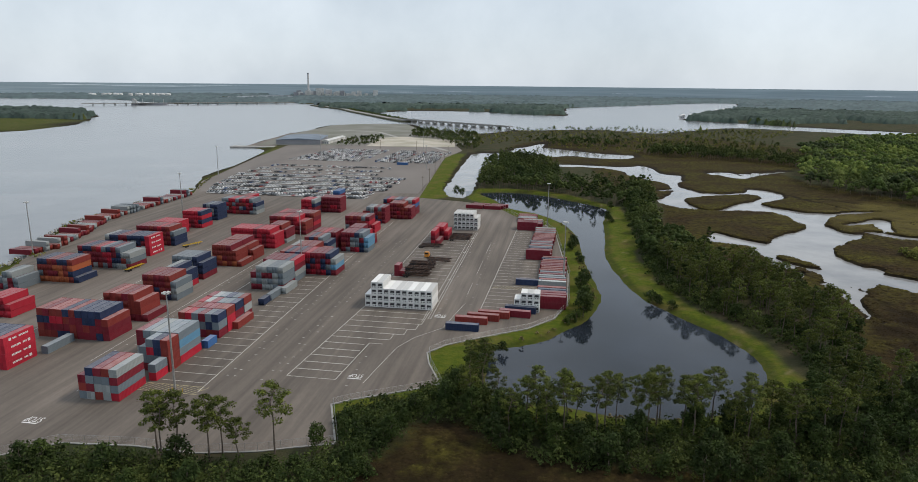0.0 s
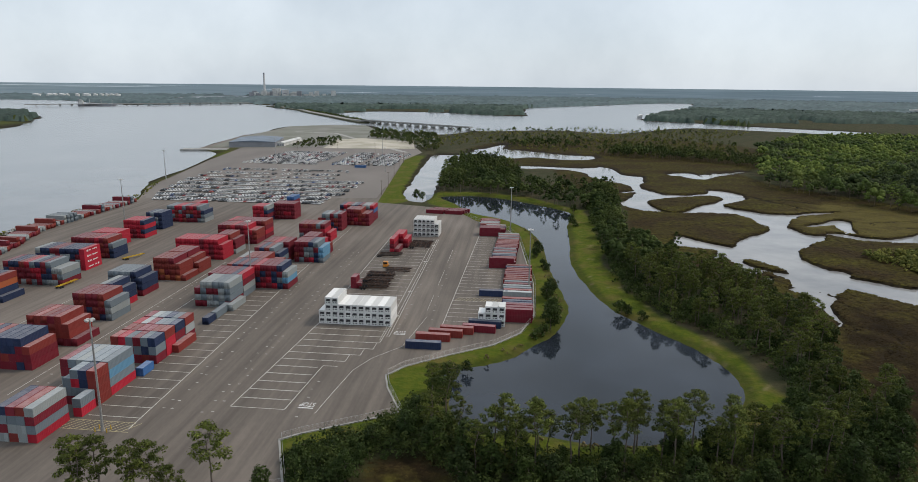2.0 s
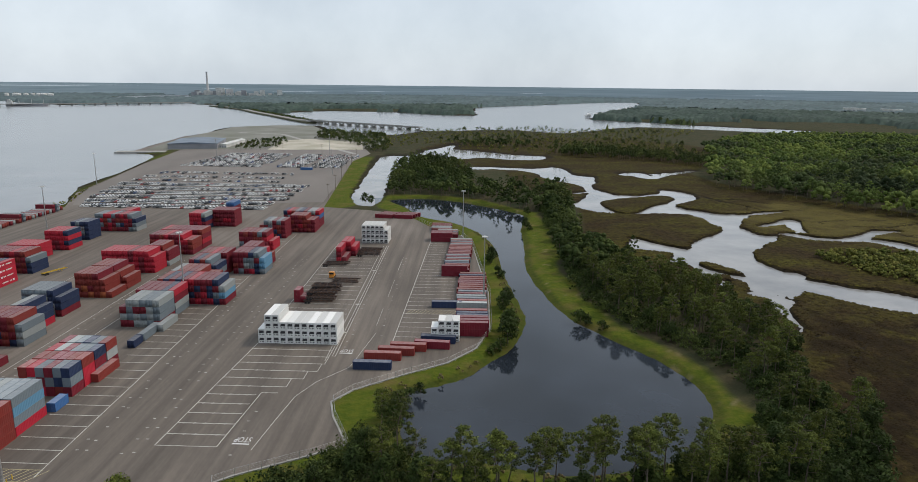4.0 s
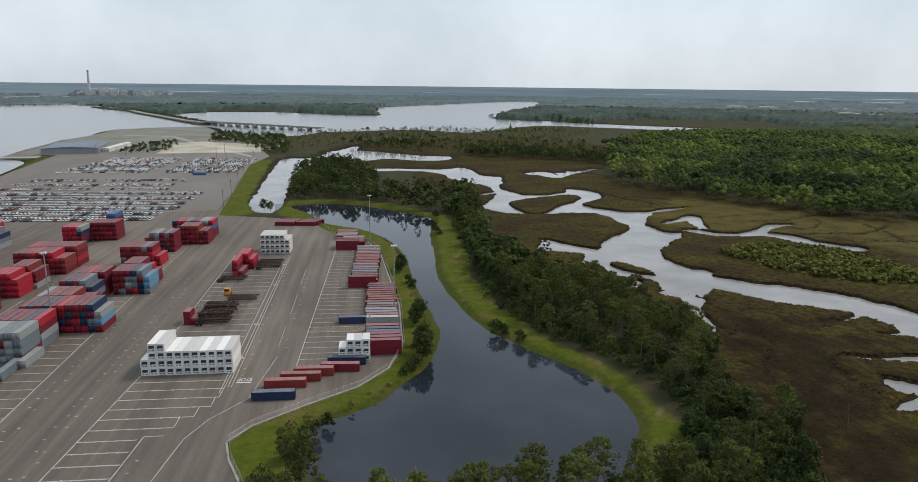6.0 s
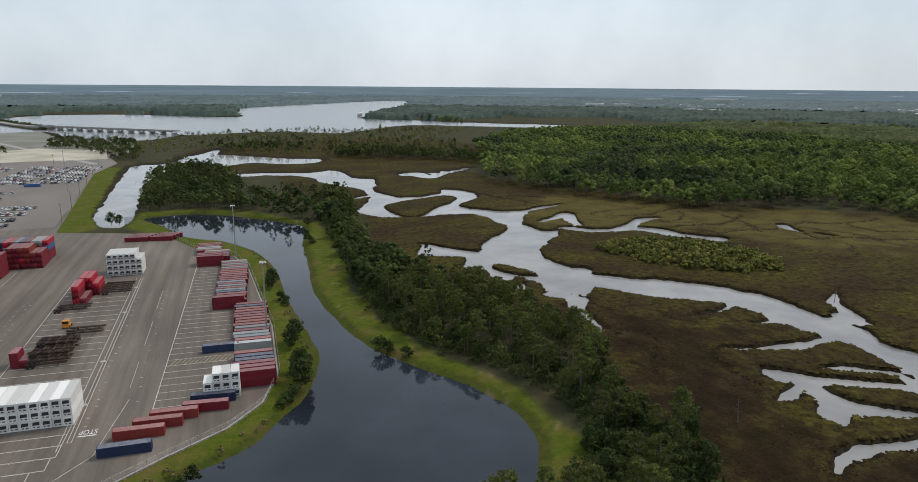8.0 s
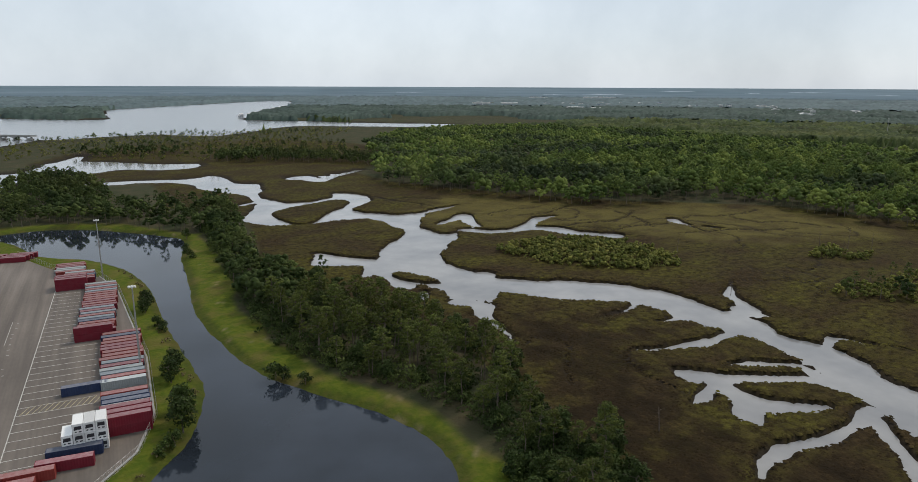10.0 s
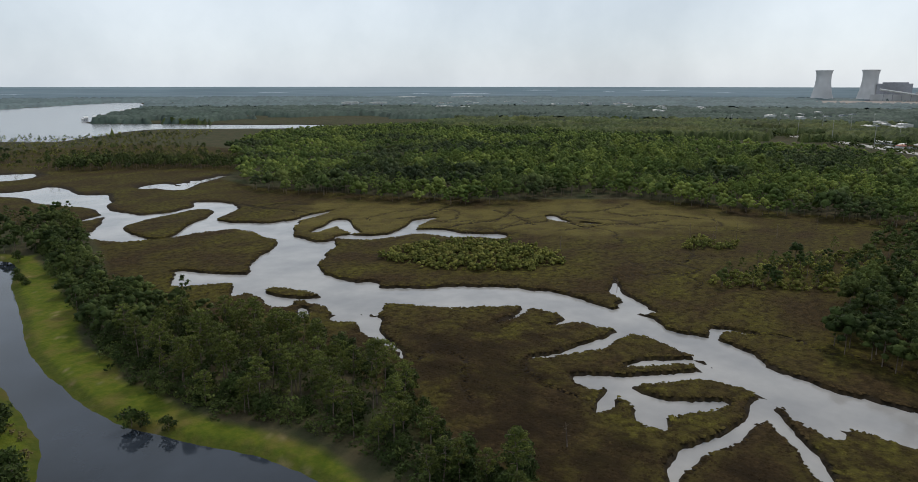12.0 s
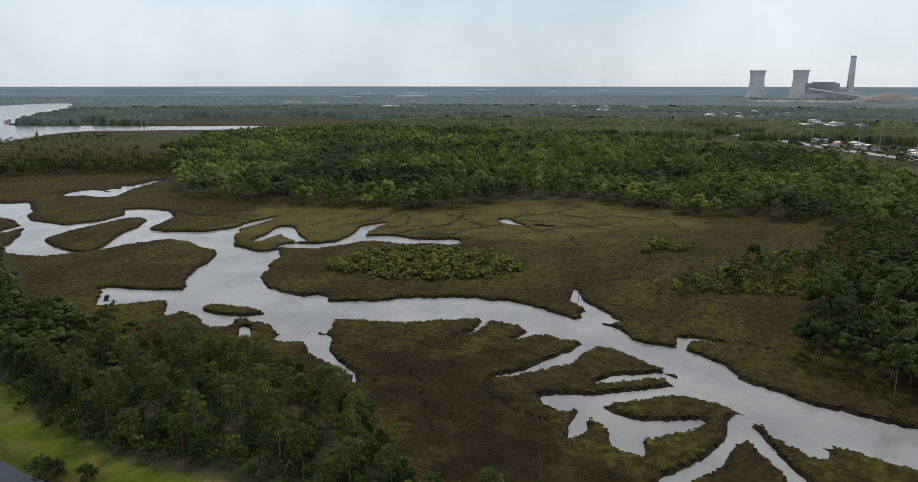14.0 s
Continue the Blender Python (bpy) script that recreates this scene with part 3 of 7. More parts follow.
def ground_material(kind=""):
    """Forest floor, marsh, mown grass and mud by what grows there."""
    m = bpy.data.materials.new("land_cover" if not kind else "marsh_blades")
    m.use_nodes = True
    n, l = m.node_tree.nodes, m.node_tree.links
    p = n["Principled BSDF"]
    p.inputs["Roughness"].default_value = 0.95
    p.inputs["Specular IOR Level"].default_value = 0.05
    geo = n.new("ShaderNodeNewGeometry")

    def tone(a, b, scale, lo=0.38, hi=0.62, stretch=None):
        t = n.new("ShaderNodeTexNoise")
        t.inputs["Scale"].default_value, t.inputs["Detail"].default_value, t.inputs["Roughness"].default_value = scale, 6, 0.62
        src = geo.outputs["Position"]
        if stretch:
            mp = n.new("ShaderNodeMapping")
            mp.inputs["Scale"].default_value = stretch
            l.new(src, mp.inputs["Vector"])
            src = mp.outputs[0]
        l.new(src, t.inputs["Vector"])
        r = n.new("ShaderNodeMapRange")
        r.inputs[1].default_value, r.inputs[2].default_value = lo, hi
        l.new(t.outputs["Fac"], r.inputs[0])
        return blend(r.outputs[0], a, b)

    def blend(fac, a, b):
        x = n.new("ShaderNodeMix")
        x.data_type = "RGBA"
        l.new(fac, x.inputs[0])
        for slot, c in ((6, a), (7, b)):
            if isinstance(c, tuple):
                x.inputs[slot].default_value = (*c, 1)
            else:
                l.new(c, x.inputs[slot])
        return x.outputs[2]

    def cover(name):
        a = n.new("ShaderNodeAttribute")
        a.attribute_name = name
        return a.outputs["Fac"]

    tuft = kind == "tuft"
    floor = tone((0.035, 0.042, 0.020), (0.060, 0.052, 0.030), 0.05)
    marsh = tone(tone((0.040, 0.035, 0.009), (0.076, 0.069, 0.014), 0.35), tone((0.046, 0.032, 0.014), (0.026, 0.018, 0.009), 0.5), 0.024, 0.38, 0.60, (1.0, 1.6, 1.0))
    marsh = blend(tone((0.0, 0.0, 0.0), (0.8, 0.8, 0.8), 0.30, 0.46, 0.62), marsh, (0.018, 0.013, 0.006))
    dry = tone((0.092, 0.078, 0.024), tone((0.070, 0.050, 0.022), (0.050, 0.046, 0.014), 0.4), 0.06, 0.42, 0.64)
    marsh = blend(cover("dry"), marsh, dry)
    # brown dead marsh, darkened in the colour to imitate vignetting
    vignette_brown = tone((0.013, 0.009, 0.005), tone((0.034, 0.023, 0.011), (0.019, 0.013, 0.007), 0.8), 0.12, 0.40, 0.62, (1.0, 0.45, 1.0))
    marsh = blend(cover("vignette_brown"), marsh, vignette_brown)
    grass = tone(tone((0.054, 0.079, 0.009), (0.086, 0.101, 0.013), 0.4), (0.122, 0.096, 0.032), 0.07, 0.48, 0.72)
    mud = tone((0.012, 0.010, 0.008), (0.03, 0.024, 0.018), 0.5)
    sand = tone((0.26, 0.20, 0.125), (0.15, 0.125, 0.07), 0.3)
    if not tuft:
        marsh = blend(cover("rim"), marsh, (0.022, 0.015, 0.007))
    out = blend(cover("marsh"), floor, marsh)
    out = blend(cover("grass"), out, grass)
    out = blend(cover("sand"), out, sand)
    out = blend(cover("mud"), out, mud)
    if tuft:
        info = n.new("ShaderNodeHueSaturation")
        pick = n.new("ShaderNodeMath")
        pick.operation = "MULTIPLY_ADD"
        pick.inputs[1].default_value, pick.inputs[2].default_value = 0.6, 0.85
        l.new(geo.outputs["Random Per Island"], pick.inputs[0])
        l.new(pick.outputs[0], info.inputs["Value"])
        l.new(marsh, info.inputs["Color"])
        l.new(info.outputs[0], p.inputs["Base Color"])
        return m
    l.new(out, p.inputs["Base Color"])
    b = n.new("ShaderNodeBump")
    b.inputs["Distance"].default_value = 0.35
    t = n.new("ShaderNodeTexNoise")
    t.inputs["Scale"].default_value, t.inputs["Detail"].default_value = 0.9, 6
    l.new(geo.outputs["Position"], t.inputs["Vector"])
    l.new(t.outputs["Fac"], b.inputs["Height"])
    l.new(b.outputs[0], p.inputs["Normal"])
    return m


ground_mesh.materials.clear()
ground_mesh.materials.append(ground_material())
pond_ring = np.clip((pond_near + 18 + 2.5 * wobble(GX, GY, 60, 9)) / 2.0, 0, 1) * np.clip((5 - wood_in) / 3, 0, 1)
bank_grass = np.clip((inside_depth(GX, GY, smooth_loop(GRASS_BANK_LOOP)) + 4) / 2, 0, 1)
shore_grass = np.clip((26 + depth) / 3, 0, 1) * (GX < -150) * (GY < 1300) * (GY > 100)
isle_grass = np.clip(inside_depth(GX, GY, smooth_loop(ISLANDS[5], 2)) / 20, 0, 1) * 0.6
path_edge = np.clip((inside_depth(GX, GY, np.array(YARD_LOOP, float)) + 9) / 2, 0, 1) * (GX > -40) * (GY > 165) * (GY < 470) * (GX < 75)
covers = {
    "marsh": np.clip(marsh_in / 6 + 0.5, 0, 1),
    "grass": np.clip(np.maximum.reduce([pond_ring, bank_grass, shore_grass, isle_grass, path_edge]), 0, 1),
    "sand": np.clip((wobble(GX, GY, 13, 31) + 0.5 * wobble(GX, GY, 5, 32) - 1.15) * 2.0, 0, 0.5) * pond_ring * (GX > 70),
    "rim": np.clip(1 - (-depth - 1.0 + wobble(GX, GY, 7, 12)) / 2.4, 0, 1) * 0.5,
    "dry": np.clip(inside_depth(GX, GY, smooth_loop(DRY_LOOP)) / 30 + 0.3 + 0.35 * wobble(GX, GY, 40, 73), 0, 0.9),
    "vignette_brown": np.clip(inside_depth(GX, GY, smooth_loop(VIGNETTE_BROWN_LOOP)) / 18 + 0.2 + 0.7 * wobble(GX, GY, 22, 71) + 0.4 * wobble(GX, GY, 8, 72), 0, 0.9) * np.clip(0.15 + (-depth - 2) / 8, 0, 1),
    "mud": np.clip(np.clip((-0.3 - GZ) / 0.3, 0, 1) * np.where((pond_near > -30) & (marsh_in < 0), 0.35, 0.9), 0, 1),
}
covers["mud"] = np.maximum(covers["mud"], np.clip(ditch_in * 0.9 + 0.75, 0, 0.95) * (marsh_in > 3))
for key, values in covers.items():
    ground_mesh.attributes.new(key, "FLOAT", "POINT").data.foreach_set("value", values.astype(np.float32).ravel())
ground_mesh.polygons.foreach_set("use_smooth", np.ones(len(quads), bool))
tagged(new("ground", ground_mesh), "flat coastal land of brown tidal marsh, mown banks and woods", "ground", kind="structure")


def sheet(name, rects, z, mat, label, category):
    bm = bmesh.new()
    for x0, y0, x1, y1 in rects:
        bm.faces.new([bm.verts.new((x, y, z)) for x, y in ((x0, y0), (x1, y0), (x1, y1), (x0, y1))])
    return tagged(part(name, bm, mat), label, category, kind="structure")


sheet("water_pond", [(4, 164, 116, 571)], WATER, POND, "dark still retention pond water between grassy banks", "pond")
sheet("water_creek", [(116, -60, 600, 1120), (4, 571, 116, 1120), (-40, 520, 4, 1120)], WATER, CREEK, "silty grey tidal creek water winding through marsh", "creek")
sheet("water_river", [(-4850, -1200, -40, 4850), (-40, 1120, 1800, 4850)], WATER, RIVER, "wide grey river with faint ripples", "river")


def slab(name, loop, z0, z1, mat, label, category):
    bm = bmesh.new()
    low = [bm.verts.new((x, y, z0)) for x, y in loop]
    high = [bm.verts.new((x, y, z1)) for x, y in loop]
    bm.faces.new(high)
    for i in range(len(loop)):
        j = (i + 1) % len(loop)
        bm.faces.new((low[i], low[j], high[j], high[i]))
    bmesh.ops.recalc_face_normals(bm, faces=bm.faces)
    bmesh.ops.triangulate(bm, faces=bm.faces)
    return tagged(part(name, bm, mat), label, category, kind="structure")


slab("pavement_yard", YARD_LOOP, -0.6, 0.05, ASPHALT, "worn grey-brown asphalt container and car yard", "pavement")
slab("pavement_car_park", [(-213, 545), (-35, 545), (-20, 817), (1, 906), (-7, 974), (-107, 1255), (-188, 1290), (-250, 1280), (-242, 809), (-236, 706), (-231, 602)], -0.2, 0.056, PALE_ASPHALT, "paler grey asphalt of the car storage lot, some haze in colour", "pavement")
slab("pavement_gravel", [(-290, 960), (-295, 1150), (-280, 1290), (-268, 1430), (-235, 1460), (-190, 1488), (-118, 1480), (-88, 1350), (-20, 1268), (30, 1240), (20, 1000), (-10, 985)], -0.3, 0.14, GRAVEL, "grey gravel flat at the point of land", "gravel")
slab("pavement_sand", SAND_LOOP, -0.1, 0.22, SAND, "pale bare sand lot behind the car park", "sand lot")

# far edge of the land: an upright ring with haze painted into its colour
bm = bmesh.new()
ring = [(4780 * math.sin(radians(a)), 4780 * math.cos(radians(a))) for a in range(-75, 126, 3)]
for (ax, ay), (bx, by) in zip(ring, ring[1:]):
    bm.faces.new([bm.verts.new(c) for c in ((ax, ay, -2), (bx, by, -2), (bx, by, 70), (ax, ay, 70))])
tagged(part("backdrop", bm, HORIZON), "upright backdrop of blue-grey far woods, haze painted and faintly glowing", "horizon", kind="structure")

# glowing strips for pale distant waters and clearings: bearing from, bearing to, height, thickness
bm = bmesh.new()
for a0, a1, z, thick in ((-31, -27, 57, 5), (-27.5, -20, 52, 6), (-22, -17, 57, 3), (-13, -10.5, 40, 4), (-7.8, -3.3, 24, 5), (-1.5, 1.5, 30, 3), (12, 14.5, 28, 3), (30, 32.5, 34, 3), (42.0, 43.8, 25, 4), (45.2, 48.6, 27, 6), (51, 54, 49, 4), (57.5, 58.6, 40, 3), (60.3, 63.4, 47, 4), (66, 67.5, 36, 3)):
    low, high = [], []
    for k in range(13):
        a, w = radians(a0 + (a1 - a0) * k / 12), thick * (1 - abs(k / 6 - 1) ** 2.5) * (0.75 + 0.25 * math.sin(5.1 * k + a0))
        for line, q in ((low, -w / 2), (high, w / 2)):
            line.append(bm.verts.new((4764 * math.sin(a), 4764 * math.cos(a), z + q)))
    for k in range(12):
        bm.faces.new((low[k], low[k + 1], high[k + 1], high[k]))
tagged(part("backdrop_lake_strips", bm, LAKE_GLOW), "pale glowing upright strips standing for distant water below the horizon", "horizon", kind="structure")

# ---- yard frame: u across the lanes, v along them ----
TURN = radians(-9.3)
UX, UY = math.cos(TURN), math.sin(TURN)


def at(u, v, z=0.05, turn=0.0):
    """A pose in the yard."""
    return pose(u * UX - v * UY, u * UY + v * UX, z, 0, 0, -9.3 + turn)
# ---- shipping containers ----
def corrugated(bm, x, y0, y1, z0, z1, out, pitch):
    """A side wall in the plane x with trapezoid ribs that stand out of it."""
    n = max(4, int((y1 - y0) / pitch))
    ys, xs = [], []
    for i in range(n):
        a = y0 + (y1 - y0) * i / n
        w = (y1 - y0) / n
        ys += [a, a + 0.3 * w, a + 0.5 * w, a + 0.8 * w]
        xs += [0, 0, out, out]
    ys.append(y1)
    xs.append(0)
    low = [bm.verts.new((x + d, y, z0)) for d, y in zip(xs, ys)]
    high = [bm.verts.new((x + d, y, z1)) for d, y in zip(xs, ys)]
    for i in range(len(ys) - 1):
        bm.faces.new((low[i], low[i + 1], high[i + 1], high[i]))


CONTAINER_MESHES = {}


def container_meshes(length, reefer=False, h=2.59, near=True):
    key = (length, reefer, h, near)
    if key in CONTAINER_MESHES:
        return CONTAINER_MESHES[key]
    w = 1.219
    bm = bmesh.new()
    pitch = 3.0 if not near else 0.6 if not reefer else 1.2
    corrugated(bm, -w + 0.04, 0.06, length - 0.06, 0.12, h - 0.08, -0.035, pitch)
    corrugated(bm, w - 0.04, 0.06, length - 0.06, 0.12, h - 0.08, 0.035, pitch)
    box(bm, -w + 0.06, length - 0.08, 0.12, w - 0.06, length - 0.03, h - 0.08)
    body = bpy.data.meshes.new("body")
    bm.to_mesh(body)
    bm.free()
    bm = bmesh.new()
    for x in (-w, w - 0.13):
        for y in (0, length - 0.13):
            box(bm, x, y, 0, x + 0.13, y + 0.13, h)
        box(bm, x, 0.13, 0.0, x + 0.13, length - 0.13, 0.14)
        box(bm, x + 0.02, 0.13, h - 0.10, x + 0.11, length - 0.13, h - 0.02)
    for y in (0, length - 0.13):
        box(bm, -w + 0.13, y, 0.0, w - 0.13, y + 0.13, 0.14)
        box(bm, -w + 0.13, y, h - 0.12, w - 0.13, y + 0.13, h)
    rim = bpy.data.meshes.new("frame")
    bm.to_mesh(rim)
    bm.free()
    bm = bmesh.new()
    n = int(length / (1.2 if near else 3.0)) * 2  # one roof sheet, crowned between cross ribs
    ys = [0.12 + (length - 0.24) * k / n for k in range(n + 1)]
    sides = [[bm.verts.new((x, y, h - (0.03 if k % 2 == 0 else 0.008))) for k, y in enumerate(ys)] for x in (-w + 0.09, w - 0.09)]
    for k in range(n):
        bm.faces.new((sides[0][k], sides[1][k], sides[1][k + 1], sides[0][k + 1]))
    roof = bpy.data.meshes.new("roof")
    bm.to_mesh(roof)
    bm.free()
    bm = bmesh.new()
    if reefer:  # machinery end: recessed unit with fan hood, controls and condenser
        box(bm, -w + 0.13, 0.02, 0.14, w - 0.13, 0.10, h - 0.12)
        door = bpy.data.meshes.new("end_panel")
        bm.to_mesh(door)
        bm.free()
        bm = bmesh.new()
        box(bm, -0.75, -0.02, 1.10, 0.80, 0.02, 2.0)
        box(bm, -0.85, -0.01, 0.95, -0.62, 0.02, 1.55)
        box(bm, -0.70, -0.015, 0.42, -0.30, 0.02, 0.72)
        box(bm, 0.15, -0.015, 0.40, 0.75, 0.02, 0.70)
        tube(bm, (0.1, -0.04, 1.55), (0.1, 0.0, 1.55), 0.33, 0.33, 10)
        unit = bpy.data.meshes.new("cooling_unit")
        bm.to_mesh(unit)
        bm.free()
        CONTAINER_MESHES[key] = (body, rim, roof, door, unit)
    else:  # one door leaf with two lock rods and a handle; the other is the same, turned over
        box(bm, 0.015, 0.02, 0.15, w - 0.13, 0.07, h - 0.13)
        for x in (0.30, 0.78):
            tube(bm, (x, 0.0, 0.15), (x, 0.0, h - 0.13), 0.03, 0.03, 5 if near else 3)
            if near:
                box(bm, x - 0.02, -0.03, 1.05, x + 0.28, 0.01, 1.12)
        door = bpy.data.meshes.new("door")
        bm.to_mesh(door)
        bm.free()
        CONTAINER_MESHES[key] = (body, rim, roof, door, None)
    return CONTAINER_MESHES[key]


CONTAINER_KINDS = {}
STACKED = {}  # those too many to keep apart: kind -> poses
THINGS = [0]


def container(colour, m, length=12.19, reefer=False, marked=False, h=2.59):
    """A container with its door end at the pose's origin, its length along local y."""
    place = m.translation
    u, v = place.x * UX + place.y * UY, place.y * UX - place.x * UY
    near = (u > -140 and v < 236) or (u > -95 and v < 300) or (u > -190 and v < 228) or marked
    if not near or THINGS[0] > 330:
        STACKED.setdefault((colour, length, reefer, h), []).append(m)
        return None
    THINGS[0] += 1
    key = (colour, length, reefer, marked, h)
    if key not in CONTAINER_KINDS:
        paint = PAINT[colour]
        body, rim, roof, door, unit = container_meshes(length, reefer, h)
        meshes = []
        for me, mat in ((body, paint), (rim, paint), (roof, BLEACHED[colour]), (door, paint)):
            c = me.copy()
            c.materials.clear()
            c.materials.append(mat)
            meshes.append(c)
        root = empty("shipping_container")
        part("body", meshes[0], None, root)
        part("frame", meshes[1], None, root)
        part("roof", meshes[2], None, root, "weather-bleached roof")
        if reefer:
            part("end_panel", meshes[3], None, root)
            part("cooling_unit", unit, REEFER_DARK, root, "black refrigeration unit")
        else:
            part("door", meshes[3], None, root)
            part("door", meshes[3], None, root).matrix_basis = Matrix.Diagonal((-1, 1, 1, 1))
        if marked:  # a line of unreadable white lettering along both sides
            bm = bmesh.new()
            box(bm, -0.006, 0.0, 0.0, 0.006, 0.035 * length, 0.6)
            bar = part("lettering", bm, SIGN_WHITE, root, "faded white lettering")
            bar.matrix_basis = Matrix.Translation((-1.228, length * 0.20, 1.15))
            for side in (-1, 1):
                for a in (0.20, 0.245, 0.29, 0.335, 0.38, 0.425, 0.47, 0.58, 0.625, 0.67):
                    if side > 0 or a > 0.2:
                        part("lettering", bar.data, None, root, "faded white lettering").matrix_basis = Matrix.Translation((side * 1.228, length * a, 1.15))
                emblem = bmesh.new()
                box(emblem, side * 1.228 - 0.006, length * 0.75, 1.0, side * 1.228 + 0.006, length * 0.83, 1.9)
                part("emblem", emblem, SIGN_WHITE, root, "faded white emblem")
        size = "40-foot" if length > 8 else "20-foot"
        what = "refrigerated container with black cooling unit" if reefer else "corrugated steel shipping container"
        tagged(root, f"{COLOUR_WORDS[colour]} {size} {what}, weathered roof", "container", "containers in the yard")
        root.matrix_basis = m
        CONTAINER_KINDS[key] = root
        return root
    return copy_thing(CONTAINER_KINDS[key], m)


MIX = ["maroon"] * 6 + ["rust"] * 3 + ["red"] * 2 + ["grey"] * 4 + ["navy"] * 3 + ["silver"]
REDS = ["maroon"] * 4 + ["rust"] * 3 + ["red"]
BRIGHT = ["red"] * 5 + ["maroon"]
BROWN = ["rust"] * 5 + ["maroon"] * 2 + ["orange"]
ORANGE = ["rust"] * 4 + ["orange"] * 4 + ["maroon"] * 2 + ["navy", "grey"]
BLUES = ["navy"] * 6 + ["maroon", "grey", "silver"]
GREYS = ["grey"] * 5 + ["silver"] * 3 + ["maroon"]


def block(u, v, heights, colours, length=12.19, seed=0, ends="", reefer=False, marked=False, tier=2.59):
    """Stacks side by side, their ends in one row; ends: colours of the last stack from below."""
    g = random.Random(seed + int(u * 7 + v * 13))
    for i, high in enumerate(heights):
        for k in range(high):
            c = g.choice(colours)
            if ends and i == len(heights) - 1:
                c = ends.split()[k % len(ends.split())]
            du, dv = g.uniform(-0.05, 0.05), g.uniform(-0.12, 0.12)
            if reefer or g.random() < 0.6:
                m = at(u + 2.5 * i + 1.25 + du, v + dv, 0.052 + (tier + 0.002) * k)
            else:
                m = at(u + 2.5 * i + 1.25 + du, v + dv + length, 0.052 + (tier + 0.002) * k, 180)
            container(c, m, length, reefer, marked and i == len(heights) - 1, tier)


L20 = 6.06
# lane along the middle of the yard
block(-134.6, 156.4, [3, 4, 4, 4, 4], MIX + GREYS, seed=1, ends="red grey maroon silver", tier=2.36)
block(-122.4, 170.5, [2], ["red"], L20, ends="red grey")
block(-129.6, 177.0, [3, 4, 4, 4], MIX, L20, seed=3, ends="rust rust rust rust")
block(-134.8, 183.6, [4, 4, 4, 4, 4, 4], GREYS, seed=4, ends="red grey sky grey")
block(-120.6, 197.0, [1], ["blue"], L20)
block(-134.1, 206.2, [3, 3, 3, 3, 3, 3], MIX, L20, seed=5, ends="maroon grey navy", tier=2.896)
block(-134.1, 212.6, [3, 3, 3, 3, 3, 3], REDS, L20, seed=6, ends="red red rust", tier=2.896)
block(-134.1, 219.0, [3, 3, 3, 3, 3, 3], MIX, L20, seed=7, ends="grey maroon navy", tier=2.896)
block(-134.1, 225.6, [3, 3, 3, 3, 3, 3], MIX + GREYS, L20, seed=8, ends="maroon silver rust", tier=2.896)
block(-119.4, 215.8, [1], ["rust"])
block(-122.1, 242.8, [1], ["navy"], L20)
block(-121.9, 249.2, [1], ["grey"])
block(-134.9, 262.6, [3, 4, 4, 4, 4, 4], GREYS + ["maroon"] * 3, seed=9, ends="maroon grey grey silver")
block(-119.6, 258.5, [1], ["silver"])
block(-134.9, 275.2, [4, 4, 4, 4, 4, 4], MIX, seed=10, ends="grey silver maroon red")
block(-133.6, 289.8, [4] * 10 + [3], MIX, seed=11, ends="maroon sky silver")
block(-133.6, 302.4, [4] * 5 + [3, 3], REDS + ["silver"] * 3, seed=12)
block(-134.0, 321.0, [4, 4, 4, 4, 3], MIX, seed=13, ends="maroon grey navy")
block(-119.4, 335.2, [4, 4, 4, 4, 4, 3], MIX, seed=14, ends="grey sky sky")
block(-134.0, 333.6, [4, 4, 4, 4, 4], REDS, seed=15)
block(-119.4, 348.0, [4, 4, 4, 3, 2], REDS, seed=16)
block(-132.0, 379.0, [4, 4, 4, 4, 4, 4], REDS + ["grey", "sky"], seed=17, ends="red maroon red maroon")
block(-116.8, 381.0, [2], ["red"])
block(-131.0, 410.0, [3, 4, 4, 4, 4, 4], MIX, seed=18, ends="maroon maroon maroon maroon")
block(-118.0, 427.0, [4, 4, 4, 4, 3, 3], REDS, seed=19)
block(-126.2, 442.0, [4] * 9, MIX, seed=20, ends="maroon maroon blue red")
# second lane
block(-182.0, 196.4, [4] * 10 + [3], REDS + ["navy"] * 4, seed=21, ends="maroon maroon rust")
block(-169.3, 182.7, [1], ["grey"])
block(-184.5, 169.0, [4] * 6, ["navy", "navy", "maroon"], seed=22, ends="red red red red", marked=True)
block(-171.0, 216.6, [4, 4, 4, 4, 4, 3, 1], ["rust", "rust", "rust", "maroon"], seed=23)
block(-174.6, 224.0, [3], ["navy"])
block(-172.0, 241.6, [4, 4, 4, 4, 4, 3], REDS + ["navy"] * 3, seed=24, ends="grey silver grey")
block(-172.0, 254.4, [3, 4, 4, 3], BRIGHT + ["navy", "silver"], seed=25)
block(-177.4, 271.6, [4, 4, 4, 4, 4, 3], GREYS + ["navy"] * 2, seed=26, ends="maroon navy navy")
block(-171.0, 295.2, [4, 4, 4, 4, 3, 1], BROWN, seed=27)
block(-171.0, 308.0, [4, 4, 4, 4, 3, 2], ORANGE, seed=28)
block(-181.0, 333.4, [4] * 9 + [3], BRIGHT + ["maroon"], seed=29, ends="red red red")
